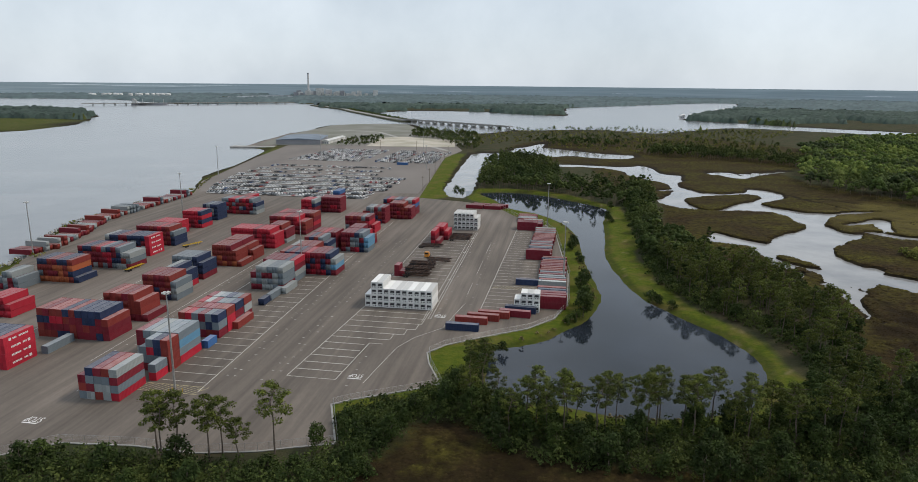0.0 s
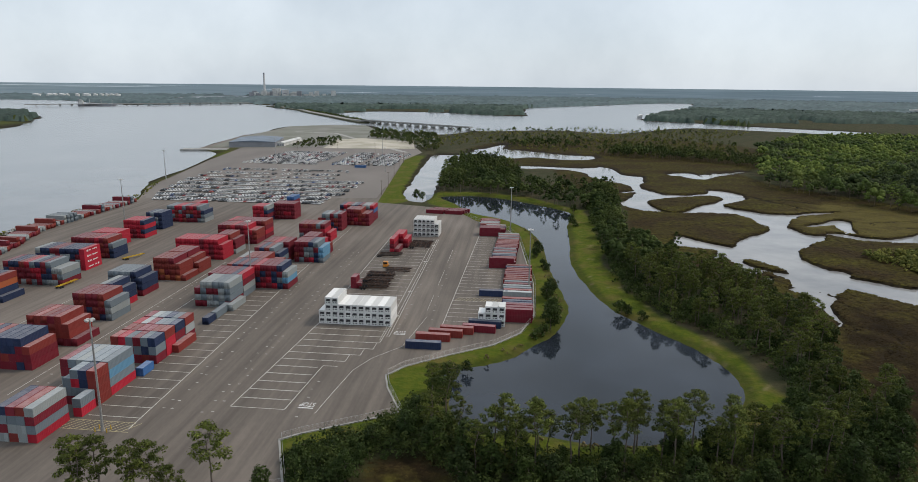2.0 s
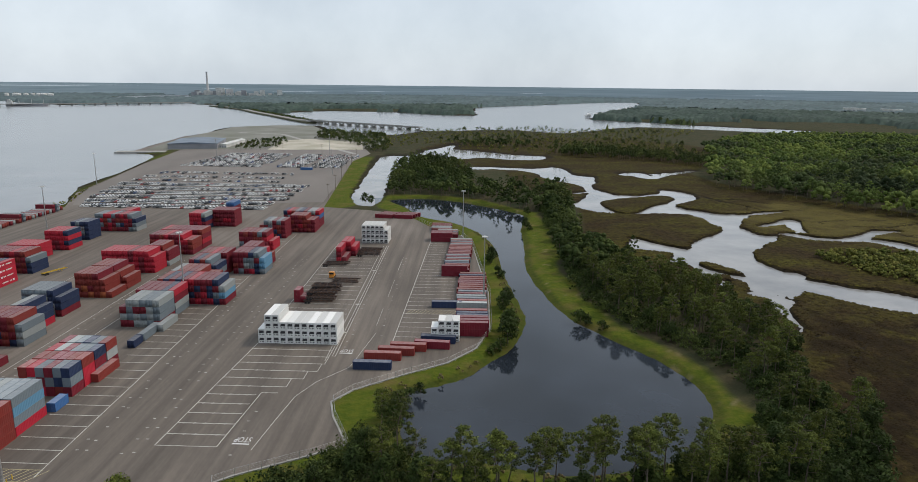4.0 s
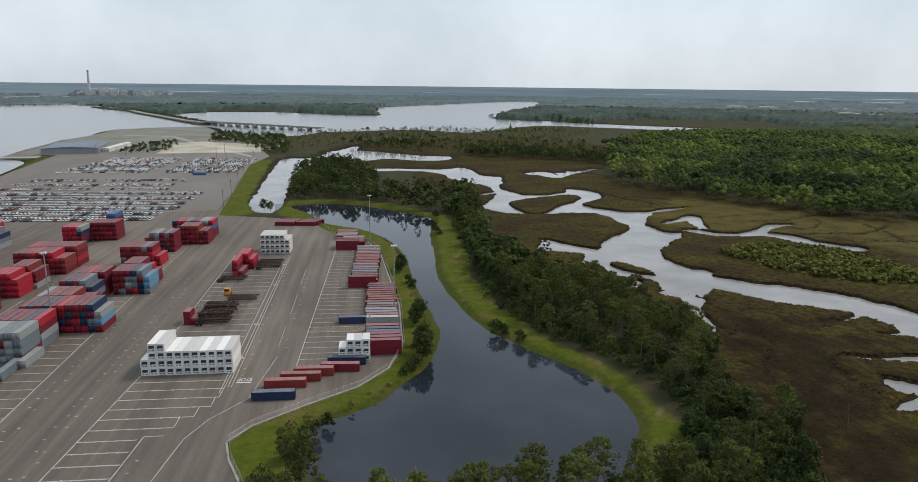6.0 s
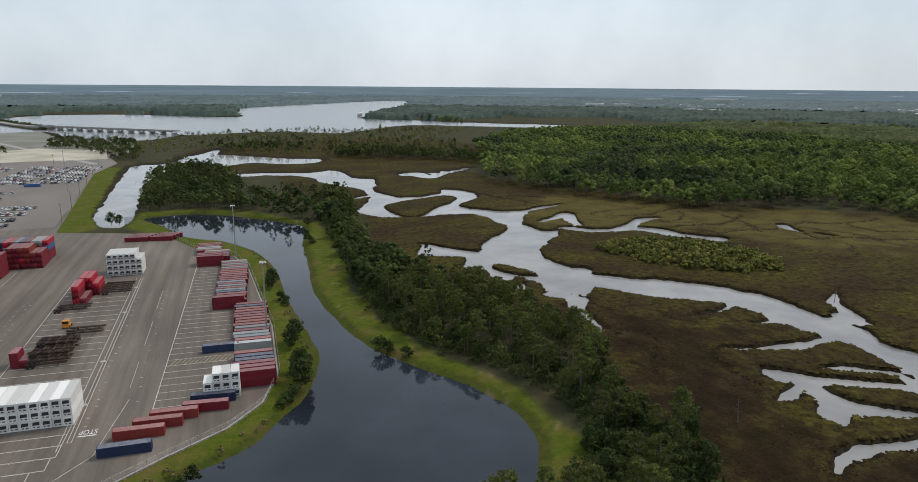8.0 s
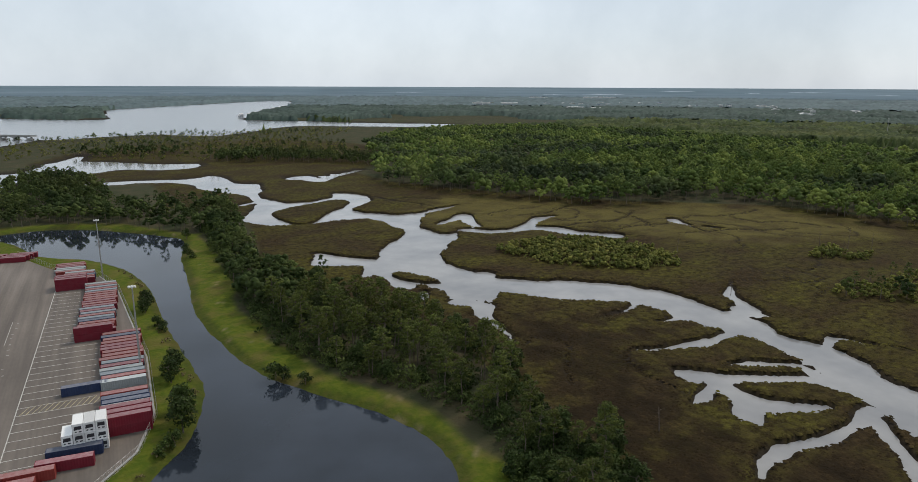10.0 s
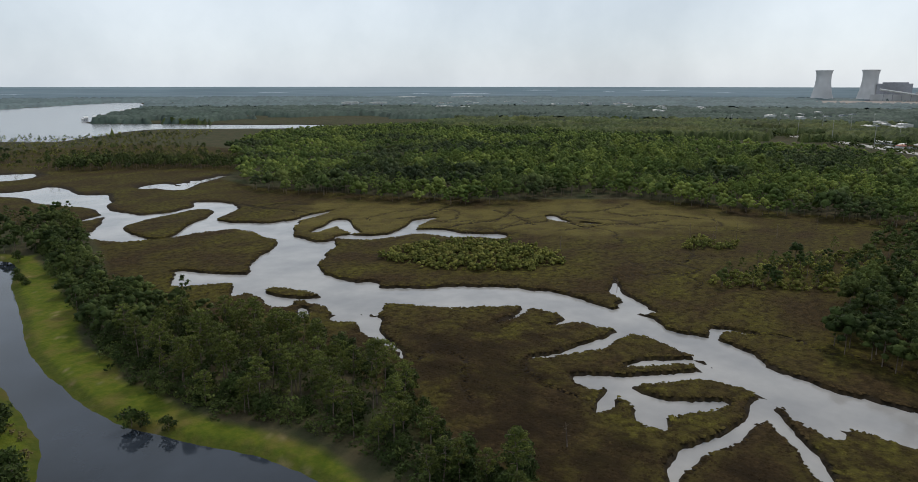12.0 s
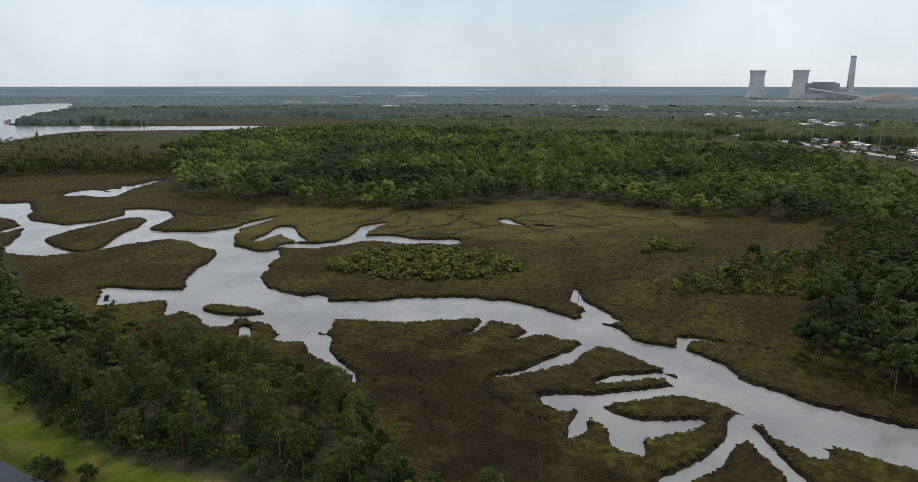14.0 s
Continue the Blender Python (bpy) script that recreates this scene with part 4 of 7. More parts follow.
block(-165.0, 346.2, [4, 4, 4, 3], REDS + ["silver"], seed=30)
block(-175.4, 369.0, [4] * 7 + [3, 3], REDS, seed=31)
block(-175.4, 381.8, [4] * 8 + [4], REDS, seed=32)
block(-180.0, 428.0, [4, 4, 4, 4], BRIGHT, seed=33, ends="navy maroon navy silver")
block(-171.2, 439.6, [4, 4, 4, 4, 4, 4], REDS, seed=34, ends="maroon maroon maroon maroon")
block(-166.0, 452.4, [5, 5], ["blue", "maroon"], seed=35)
# third lane, by the river
block(-221.0, 210.6, [2, 2, 3, 3, 3, 2], BRIGHT, seed=52)
block(-240.5, 241.4, [2, 3, 3, 2], GREYS, seed=36, ends="grey grey")
block(-233.0, 255.6, [4, 4, 4, 4, 4, 4, 4, 1], ORANGE, seed=37)
block(-232.4, 280.6, [4] * 9 + [3, 3], MIX + ["navy"] * 3, seed=38, ends="maroon grey silver")
block(-236.0, 305.0, [4] * 10, BLUES, seed=39, ends="red red red red", marked=True)
block(-234.0, 328.0, [4] * 8 + [3], REDS + ["navy"] * 2, seed=40, ends="navy navy grey")
block(-239.6, 352.0, [3] * 6, BRIGHT, seed=41, ends="red red red")
block(-233.8, 373.0, [4] * 5, BRIGHT, seed=42, ends="red navy red navy")
block(-234.2, 397.0, [4] * 4, BLUES, seed=43, ends="navy navy navy navy")
block(-234.0, 420.8, [4] * 9 + [3], MIX, seed=44, ends="silver grey navy")
block(-226.0, 433.6, [4, 4, 4], REDS + ["white"], seed=45)
# white refrigerated stacks and their neighbours
block(-79.6, 250.0, [2, 4, 4, 3, 3, 3, 3, 3, 3, 3, 3], ["white"], seed=46, reefer=True)
block(-70.2, 402.0, [4, 4, 4, 4, 4, 3], ["white"], seed=47, reefer=True)
block(-79.5, 295.0, [2, 1], ["maroon"], L20, seed=48)
block(-75.7, 359.6, [3, 1], BRIGHT, seed=49, ends="maroon")
block(-75.7, 372.4, [3, 3, 2], BRIGHT + ["navy"], seed=50)
block(-20.0, 255.4, [2, 3, 3, 3], ["white"], L20, seed=51, reefer=True)


def crosswise(u, v, colour, high=1, turn=0.0, length=12.19):
    """Containers lying across the lanes, one on the other."""
    for k in range(high):
        container(colour, at(u, v, 0.052 + 2.592 * k, -90 + turn), length)


g = random.Random(71)
for u, v, c, turn in ((-42.9, 231.0, "navy", 0), (-40.7, 238.8, "rust", -1), (-36.7, 243.2, "rust", -2), (-33.1, 247.0, "rust", -2), (-25.2, 249.9, "maroon", -4), (-23.4, 255.0, "navy", -4)):
    crosswise(u, v, c, 1, turn)
v = 262.0
while v < 452:
    if 262 <= v < 270:
        u, high = -12.0, 2
    elif v < 296:
        u, high = -12.0, 1
    elif v < 336:
        u, high = -12.6, 1
    elif v < 342:
        u, high = -21.0, 2
    elif v < 370:
        u, high = -20.5, 1
    elif v < 408:
        u, high = -20.0, 1
    elif v < 416:
        u, high = -31.8, 2
    elif v < 432:
        u, high = -29.0, 1
    else:
        u, high = -33.4, 1
    colour = g.choice(["rust", "rust", "maroon", "silver", "rust", "silver", "navy", "maroon", "rust", "grey"] if v > 270 and high == 1 else ["maroon"])
    if not 286 < v < 290:
        crosswise(u + g.uniform(-0.5, 0.5), v, colour, high, g.uniform(-0.4, 0.4))
    v += 2.95 + g.uniform(0, 0.25)
crosswise(-22.5, 293.0, "navy")
for k in range(4):
    crosswise(-74.2 + 1.5 * k, 477.0 + 2.7 * k, "maroon", 1, -6)
    crosswise(-61.0 + 1.5 * k, 476.0 + 2.7 * k, "maroon", 1, -6)
# the row along the river wall
v = 296.0
while v < 486:
    edge = np.interp(v, [296, 310, 345, 380, 418, 486], [-272, -268, -278, -291, -293, -294])
    colour = g.choice(["maroon", "maroon", "maroon", "rust", "rust", "rust", "silver", "rust", "silver", "grey"])
    crosswise(edge - 12.2 + g.uniform(-0.8, 0.8), v, "maroon" if v < 299 else colour, 1 if g.random() < 0.8 else 2, 0)
    v += 2.7 + (1.5 if g.random() < 0.08 else 0)
crosswise(-190.0, 722.0, "blue", 1, 0)
# ---- trees ----
def leaf_cards(g, centre, radius, count, size, flat=0.7, up=0.5):
    """Small bent leaf sprays round a centre: arrays of verts and quads."""
    d = g.normal(size=(count, 3))
    d /= np.linalg.norm(d, axis=1)[:, None]
    c = np.array(centre) + d * radius * g.uniform(0.45, 1.0, (count, 1)) * np.array([1, 1, flat])
    n = d + np.array([0, 0, up]) + g.normal(scale=0.5, size=(count, 3))
    n /= np.linalg.norm(n, axis=1)[:, None]
    a = np.cross(n, g.normal(size=(count, 3)))
    a /= np.linalg.norm(a, axis=1)[:, None] + 1e-9
    b = np.cross(n, a)
    s = size * g.uniform(0.6, 1.35, (count, 1))
    k = g.uniform(0.5, 1.0, (count, 4, 1))
    v = np.stack([c - a * s * k[:, 0], c - b * s * 0.55 * k[:, 1], c + a * s * k[:, 2], c + b * s * 0.55 * k[:, 3] - n * 0.15 * s], 1)
    return v.reshape(-1, 3), np.arange(count * 4).reshape(-1, 4)


def join(parts):
    vs, fs, n = [], [], 0
    for v, f in parts:
        vs.append(v)
        fs.append(f + n)
        n += len(v)
    return np.concatenate(vs), np.concatenate(fs)


def pine_crown(seed, high, wide, clumps, cards, size):
    """Separate flat needle clumps at the limbs' ends, gathered in the upper half under a rounded top."""
    g = np.random.default_rng(seed)
    out = []
    for i in range(clumps):
        t = (i + 0.5) / clumps
        z = high * (0.54 + 0.44 * t)
        reach = wide * math.sqrt(max(0.04, 1 - (1.55 * t - 0.62) ** 2 * 1.15))
        a = i * 2.4 + g.uniform(-0.5, 0.5)
        r = reach * g.uniform(0.35, 0.95)
        out.append(leaf_cards(g, (r * math.cos(a), r * math.sin(a), z), wide * g.uniform(0.20, 0.34), cards, size, 0.5, 0.8))
    out.append(leaf_cards(g, (0, 0, high * 0.97), wide * 0.32, cards, size, 0.6, 0.6))
    return join(out)


def puff(g, centre, r, flat=0.75, sides=5):
    """One rounded, uneven leaf mass, open below."""
    v, f = [], []
    for k, (t, q) in enumerate(((-0.35, 0.8), (0.35, 0.95), (0.98, 0.2))):
        for i in range(sides):
            a, w = 6.2832 * (i + 0.5 * k) / sides, r * q * g.uniform(0.72, 1.22)
            v.append((centre[0] + w * math.cos(a), centre[1] + w * math.sin(a), centre[2] + r * flat * t * g.uniform(0.8, 1.2)))
    for k in range(2):
        for i in range(sides):
            j = (i + 1) % sides
            f.append((k * sides + i, k * sides + j, k * sides + sides + j, k * sides + sides + i))
    return np.array(v), np.array(f)


def puff_crown(seed, high, wide, puffs, cards, size, low=0.4):
    """A broad crown of leaf masses with gaps between them and loose sprays on their rims."""
    g = np.random.default_rng(seed)
    out = []
    for i in range(puffs):
        t, a = (i + 0.5) / puffs, i * 2.4 + g.uniform(-0.5, 0.5)
        r = wide * math.sqrt(max(0.02, 1 - t ** 1.6)) * g.uniform(0.55, 0.95)
        c = (r * math.cos(a), r * math.sin(a), high * (low + (0.88 - low) * t ** 0.75 + g.uniform(-0.04, 0.04)))
        q = wide * g.uniform(0.30, 0.50)
        out.append(puff(g, c, q))
        if cards:
            out.append(leaf_cards(g, c, q * 1.15, cards, size, 0.8, 0.5))
    return join(out)


def round_crown(seed, high, wide, clumps, cards, size, low=0.25):
    g = np.random.default_rng(seed)
    out = []
    for i in range(clumps):
        a, t = g.uniform(0, 6.28), (i + 0.5) / clumps
        r = wide * math.sqrt(max(0.05, 1 - (2 * t - 0.85) ** 2)) * g.uniform(0.35, 0.8)
        out.append(leaf_cards(g, (r * math.cos(a), r * math.sin(a), high * (low + (0.92 - low) * t)), wide * g.uniform(0.35, 0.55), cards, size, 0.8, 0.5))
    return join(out)


def trunk_bmesh(seed, high, r, limbs, wide, bare):
    """A tapered, slightly bent stem with limbs."""
    g = random.Random(seed)
    bm = bmesh.new()
    pts = [Vector((g.uniform(-0.25, 0.25) * k, g.uniform(-0.25, 0.25) * k, high * k / 4)) for k in range(5)]
    pts[0] = Vector((0, 0, -0.3))
    for k in range(4):
        tube(bm, pts[k], pts[k + 1], r * (1 - 0.2 * k), r * (0.8 - 0.2 * k) + 0.03, 6)
    for i in range(limbs):
        z = high * (bare + (0.95 - bare) * (i + 0.5) / limbs)
        a = i * 2.4 + g.uniform(-0.4, 0.4)
        p = pts[min(3, int(z / high * 4))].lerp(pts[min(4, int(z / high * 4) + 1)], z / high * 4 % 1)
        reach = wide * g.uniform(0.45, 0.85)
        tube(bm, p, p + Vector((reach * math.cos(a), reach * math.sin(a), reach * 0.35)), r * 0.28, 0.03, 4)
    return bm


TREE_KINDS = []
for i, (what, high, wide, clumps, cards, size) in enumerate([
    ("pine", 17, 4.4, 30, 60, 0.37), ("pine", 18.5, 4.6, 32, 60, 0.37), ("pine", 15.5, 4.0, 26, 60, 0.37), ("pine", 17.5, 3.8, 22, 60, 0.37), ("pine", 20, 4.3, 30, 60, 0.37),
    ("round", 11, 4.0, 20, 42, 0.6), ("round", 9, 3.6, 18, 42, 0.58), ("round", 13, 4.4, 22, 44, 0.64), ("bush", 4.2, 2.7, 11, 40, 0.44), ("bush", 3.0, 2.2, 9, 38, 0.4)]):
    if what == "pine":
        v, f = pine_crown(100 + i, high, wide, clumps, cards, size)
        mat, trunk = PINE, trunk_bmesh(i, high * 0.98, 0.24, 14, wide, 0.55)
    else:
        v, f = round_crown(100 + i, high, wide, clumps, cards, size, 0.25 if what == "round" else 0.12)
        mat, trunk = LEAF, trunk_bmesh(i, high * 0.8, 0.2 if what == "round" else 0.09, 6, wide, 0.25)
    crown = raw_mesh("crown", v, f, mat)
    stem = bpy.data.meshes.new("trunk")
    trunk.to_mesh(stem)
    trunk.free()
    stem.materials.append(BARK)
    TREE_KINDS.append((what, crown, stem))
TREE_ROOTS = {}
TREE_LABELS = {"pine": "tall pine with bare trunk", "round": "dense dark green broadleaf tree", "bush": "low dark green bush"}


def tree(kind, x, y, scale=1.0, turn=0.0, z=-0.15, place=""):
    what, crown, stem = TREE_KINDS[kind]
    m = pose(x, y, z, 0, 0, turn)
    if (kind, place) not in TREE_ROOTS:
        root = empty("bush" if what == "bush" else what + "_tree" if what == "pine" else "tree")
        part("trunk", stem, None, root)
        part("crown", crown, None, root)
        tagged(root, TREE_LABELS[what] + place, "bush" if what == "bush" else "tree", "trees round the pond")
        root.matrix_basis = m
        root.scale = (scale,) * 3
        TREE_ROOTS[kind, place] = root
        return root
    ob = copy_thing(TREE_ROOTS[kind, place], m)
    ob.scale = (scale,) * 3
    return ob


def scatter(loop, gap, seed, jitter=0.45):
    """Uneven planting inside a closed line."""
    g = np.random.default_rng(seed)
    edge = smooth_loop(loop, 2)
    (x0, y0), (x1, y1) = edge.min(0), edge.max(0)
    xs, ys = np.meshgrid(np.arange(x0, x1, gap), np.arange(y0, y1, gap))
    xs = xs + g.uniform(-jitter, jitter, xs.shape) * gap
    ys = ys + g.uniform(-jitter, jitter, ys.shape) * gap
    keep = inside_depth(xs, ys, edge) > 0
    return np.stack([xs[keep], ys[keep]], -1)


g = np.random.default_rng(5)
# lone pines by the yard fence
for x, y, k, s in ((-72.5, 147.0, 0, 1.0), (-67.0, 146.0, 2, 1.12), (-70.0, 143.5, 3, 0.95), (-59.0, 144.0, 0, 1.02), (-56.3, 145.5, 1, 0.88), (-51.8, 143.0, 2, 0.8), (-44.5, 148.0, 1, 1.03)):
    tree(k, x, y, s, g.uniform(0, 360), place=" by the yard fence")
tree(7, -34.6, 149.5, 0.62, 10, place=" by the yard fence")
# the row of tall pines in front of the pond
for i in range(32):
    x = 4 + i * 3.16 + g.uniform(-1.3, 1.3)
    y = 160 + 5 * math.sin(i * 1.7) + (10 if x < 12 else 0) - 0.05 * max(0, x - 60) + g.uniform(-2, 2)
    tree(int(g.integers(0, 5)), x, y, g.uniform(0.78, 1.0), g.uniform(0, 360), place=" in front of the pond")
for x, y in scatter(FRONT_WOOD_LOOP, 6.4, 11):
    if water_depth(np.array([x]), np.array([y]))[0] < -2.5:
        tree(int(g.choice([5, 6, 6, 8, 8, 9, 7])), x, y, g.uniform(0.6, 1.0) * (0.75 if x < 0 else 1), g.uniform(0, 360), place=" in the belt before the pond")
for x, y in scatter(FENCE_WOOD_LOOP, 6.5, 12):
    tree(int(g.choice([8, 8, 6, 9])), x, y, g.uniform(0.7, 1.1), g.uniform(0, 360), place=" outside the fence")
for x, y in scatter([(-30, 157), (-31, 169), (-12, 177), (-4, 181), (0, 178), (-12, 170), (-24, 150)], 3.6, 13):
    tree(int(g.choice([8, 8, 9])), x, y, g.uniform(0.7, 1.0), g.uniform(0, 360), place=" outside the fence")
# trees and bushes on the pond's banks
for x, y, k, s in ((62.0, 362, 6, 0.95), (60.5, 357, 6, 0.8), (61.0, 338, 8, 1.1), (62.0, 333, 8, 0.9), (55.5, 290, 6, 1.0), (53.0, 284, 5, 0.8), (50.5, 258, 5, 1.0), (48.5, 252, 6, 1.1), (51.0, 264, 6, 0.9),
                   (45.0, 246, 8, 1.1), (41.5, 243, 8, 0.9), (11.5, 212, 8, 0.9), (8.0, 208, 8, 1.0), (15.0, 216, 9, 1.1), (4.0, 200, 6, 0.7), (3.5, 193, 0, 0.75), (6.5, 190, 7, 0.8), (-3.5, 541, 6, 0.95), (1.0, 537, 6, 0.8),
                   (80.3, 270, 8, 1.25), (82.0, 268, 8, 1.0), (86.2, 261, 8, 0.95), (97.5, 441, 7, 0.6), (98.5, 436, 8, 1.1), (109, 486, 6, 0.7), (64.0, 371, 8, 0.9), (58.0, 300, 9, 1.0)):
    tree(k, x, y, s, g.uniform(0, 360), -0.45, " on the pond bank")
# the wood between pond and creek: the edge trees one by one
edge_trees, inner = [], []
for x, y in scatter(POND_WOOD_LOOP, 6.0, 14, 0.6):
    if inside_depth(np.array([x]), np.array([y]), smooth_loop(POND_LOOP))[0] > -14:
        continue
    (edge_trees if y < 330 else inner).append((x, y))
for x, y in edge_trees:
    pick = g.random()
    near_bank = inside_depth(np.array([x]), np.array([y]), smooth_loop(POND_WOOD_LOOP, 2))[0] < 5
    k = int(g.choice([0, 1, 2, 4])) if pick < 0.72 and not near_bank else int(g.choice([5, 6, 7, 6, 8]))
    tree(k, x, y, g.uniform(0.55, 1.0), g.uniform(0, 360), place=" between pond and creek")

# ---- woods: crowns too many to count, joined ----
WOOD_CROWNS = [pine_crown(300 + i, 18, 3.8, 13, 13, 0.8) for i in range(3)] + [puff_crown(310 + i, 13, 4.6 + 0.6 * (i % 3), 9, 6, 0.85, 0.40) for i in range(5)]
LOW_CROWNS = [puff_crown(330 + i, 13.0, 5.8, 4, 2, 1.1, 0.45) for i in range(5)]
FINE_BUSHES = [round_crown(360 + i, 3.6, 2.6, 7, 13, 0.46, 0.08) for i in range(4)]
BUSH_CROWNS = [puff_crown(340 + i, 3.4, 2.3, 4, 13, 0.5, 0.15) for i in range(4)]


def stems(points, heights):
    """Thin four-sided stems for joined trees."""
    n = len(points)
    c = np.array([[0.17, 0], [0, 0.17], [-0.17, 0], [0, -0.17]])
    low = np.concatenate([points[:, None, :2] + c, np.full((n, 4, 1), -0.3)], -1)
    high = np.concatenate([points[:, None, :2] + c * 0.6, np.repeat(heights[:, None, None], 4, 1)], -1)
    v = np.concatenate([low, high], 1).reshape(-1, 3)
    f = np.array([[0, 1, 5, 4], [1, 2, 6, 5], [2, 3, 7, 6], [3, 0, 4, 7]])
    return v, (np.arange(n)[:, None, None] * 8 + f).reshape(-1, 4)


def woods(name, points, crowns, smin, smax, mat, label, category, seed, stem=0.0, squash=1.0):
    g = np.random.default_rng(seed)
    pts = np.array(points)
    keep = water_depth(pts[:, 0], pts[:, 1]) < (-1.2 if smax < 0.6 else -3)
    pts = pts[keep]
    which, turn, size = g.integers(0, len(crowns), len(pts)), g.uniform(0, 6.28, len(pts)), g.uniform(smin, smax, len(pts))
    parts, tones = [], []
    for k, (cv, cf) in enumerate(crowns):
        sel = which == k
        c, s, z = np.cos(turn[sel]), np.sin(turn[sel]), size[sel]
        v = np.empty((sel.sum(), len(cv), 3))
        v[..., 0] = (c[:, None] * cv[:, 0] - s[:, None] * cv[:, 1]) * z[:, None] + pts[sel, 0][:, None]
        v[..., 1] = (s[:, None] * cv[:, 0] + c[:, None] * cv[:, 1]) * z[:, None] + pts[sel, 1][:, None]
        v[..., 2] = cv[:, 2] * (z * g.uniform(0.8, 1.15, sel.sum()))[:, None] * squash - 0.3
        tones.append(np.repeat(g.random(sel.sum()), len(cv)))
        parts.append((v.reshape(-1, 3), (np.arange(sel.sum())[:, None, None] * len(cv) + cf).reshape(-1, 4)))
    ob = tagged(part(name, raw_mesh(name, *join(parts), mat), None), label, category, kind="stuff")
    ob.data.polygons.foreach_set("use_smooth", np.ones(len(ob.data.polygons), bool))
    ob.data.attributes.new("tree_tone", "FLOAT", "POINT").data.foreach_set("value", np.concatenate(tones).astype(np.float32))
    if stem:
        tagged(part("tree_stems", raw_mesh("tree_stems", *stems(pts, size * stem), BARK), None), "thin grey-brown trunks of the woods", "tree trunks", kind="stuff")
    return ob


CORNER_LOOP = [(-30, 157), (-31, 169), (-12, 177), (-4, 181), (0, 178), (-12, 170), (-24, 150)]
under = np.concatenate([scatter(FRONT_WOOD_LOOP, 2.7, 41), scatter(FENCE_WOOD_LOOP, 2.4, 42), scatter(CORNER_LOOP, 2.3, 43)])
woods("front_undergrowth", under, FINE_BUSHES, 0.7, 1.4, WOODS, "dense dark green undergrowth below the trees", "undergrowth", 45)
under = scatter(POND_WOOD_LOOP, 3.4, 44)
away = inside_depth(under[:, 0], under[:, 1], smooth_loop(POND_LOOP))
under = under[(away < -13) & ((away > -22) | (np.random.default_rng(8).random(len(under)) < 0.35))]
woods("wood_undergrowth", under, FINE_BUSHES, 0.8, 1.7, WOODS, "dense dark green shrubs along the wood", "undergrowth", 46)
FAR_POINT_LOOP = [(-86, 1125), (-46, 1094), (1, 939), (24, 942), (24, 1205), (-30, 1226), (-77, 1313)]
HAMMOCK_LOOP = [(102, 1040), (111, 1120), (217, 1200), (318, 1120), (480, 1130), (440, 900), (301, 850), (175, 930)]
woods("wood_by_pond", inner + list(map(tuple, [p for p in scatter(POINT_WOOD_LOOP, 7.0, 21) if p[0] < 95 or (p[1] < 600 and p[0] % 3 < 1.8)])), WOOD_CROWNS, 0.6, 0.95, WOODS, "mixed pine and broadleaf wood between pond and creek", "woods", 21, 9.0)
north = scatter(NORTH_WOOD_LOOP, 9.0, 22)
cut = (north[:, 1] < 640) & (north[:, 0] < 800)
woods("north_wood", north[cut], WOOD_CROWNS[1:], 0.6, 1.4, BROAD_WOODS, "dense green broadleaf wood beyond the marsh", "woods", 22, 9.0)
back = scatter(NORTH_WOOD_LOOP, 11.5, 23)
cut = ~((back[:, 1] < 640) & (back[:, 0] < 800))
woods("wood_behind", back[cut], LOW_CROWNS, 0.85, 1.25, BROAD_WOODS, "dense green woods behind the marsh", "woods", 23)
woods("east_wood", scatter(EAST_WOOD_LOOP, 6.6, 24), WOOD_CROWNS, 0.75, 1.2, WOODS, "dark mixed wood on the marsh edge", "woods", 24, 8.0)
woods("scattered_hammock_trees", np.concatenate([scatter(HAMMOCK_LOOP, 26, 25), scatter(FAR_POINT_LOOP, 8, 26)]), WOOD_CROWNS, 0.35, 0.75, WOODS, "scattered trees and scrub on low hammocks", "woods", 25, 8.0)
BELT_LOOP = [(235, 880), (300, 830), (350, 790), (372, 745), (405, 800), (360, 880), (275, 940)]
BELT_WEST_LOOP = [(110, 1010), (170, 990), (230, 985), (245, 1030), (180, 1050), (125, 1060)]
woods("belt_trees", np.concatenate([scatter(BELT_LOOP, 7.5, 81), scatter(BELT_WEST_LOOP, 12, 82)]), WOOD_CROWNS, 0.55, 1.0, WOODS, "dark belt of trees along the marsh edge", "woods", 81, 9.0)
SHORE_CROWNS = [puff_crown(370 + i, 14, 3.2, 6, 4, 0.8, 0.5) for i in range(3)]
woods("shore_pines", scatter([(40, 1215), (110, 1290), (300, 1330), (420, 1270), (520, 1250), (500, 1190), (330, 1210), (180, 1240)], 17, 83), SHORE_CROWNS, 0.5, 1.0, WOODS, "scattered pines along the river shore", "woods", 83, 9.0)
scrub = np.concatenate([scatter(SCRUB_LOOP_A, 2.3, 27, 0.8), scatter(SCRUB_LOOP_B, 3.6, 28, 0.8), scatter(SCRUB_LOOP_C, 2.8, 29, 0.8)])
scrub = scrub[wobble(scrub[:, 0], scrub[:, 1], 16, 75) + 0.6 * wobble(scrub[:, 0], scrub[:, 1], 6, 76) > -0.35]
woods("marsh_scrub", scrub, BUSH_CROWNS, 0.4, 1.35, BRUSH, "pale green scrub standing in the marsh", "scrub", 27)
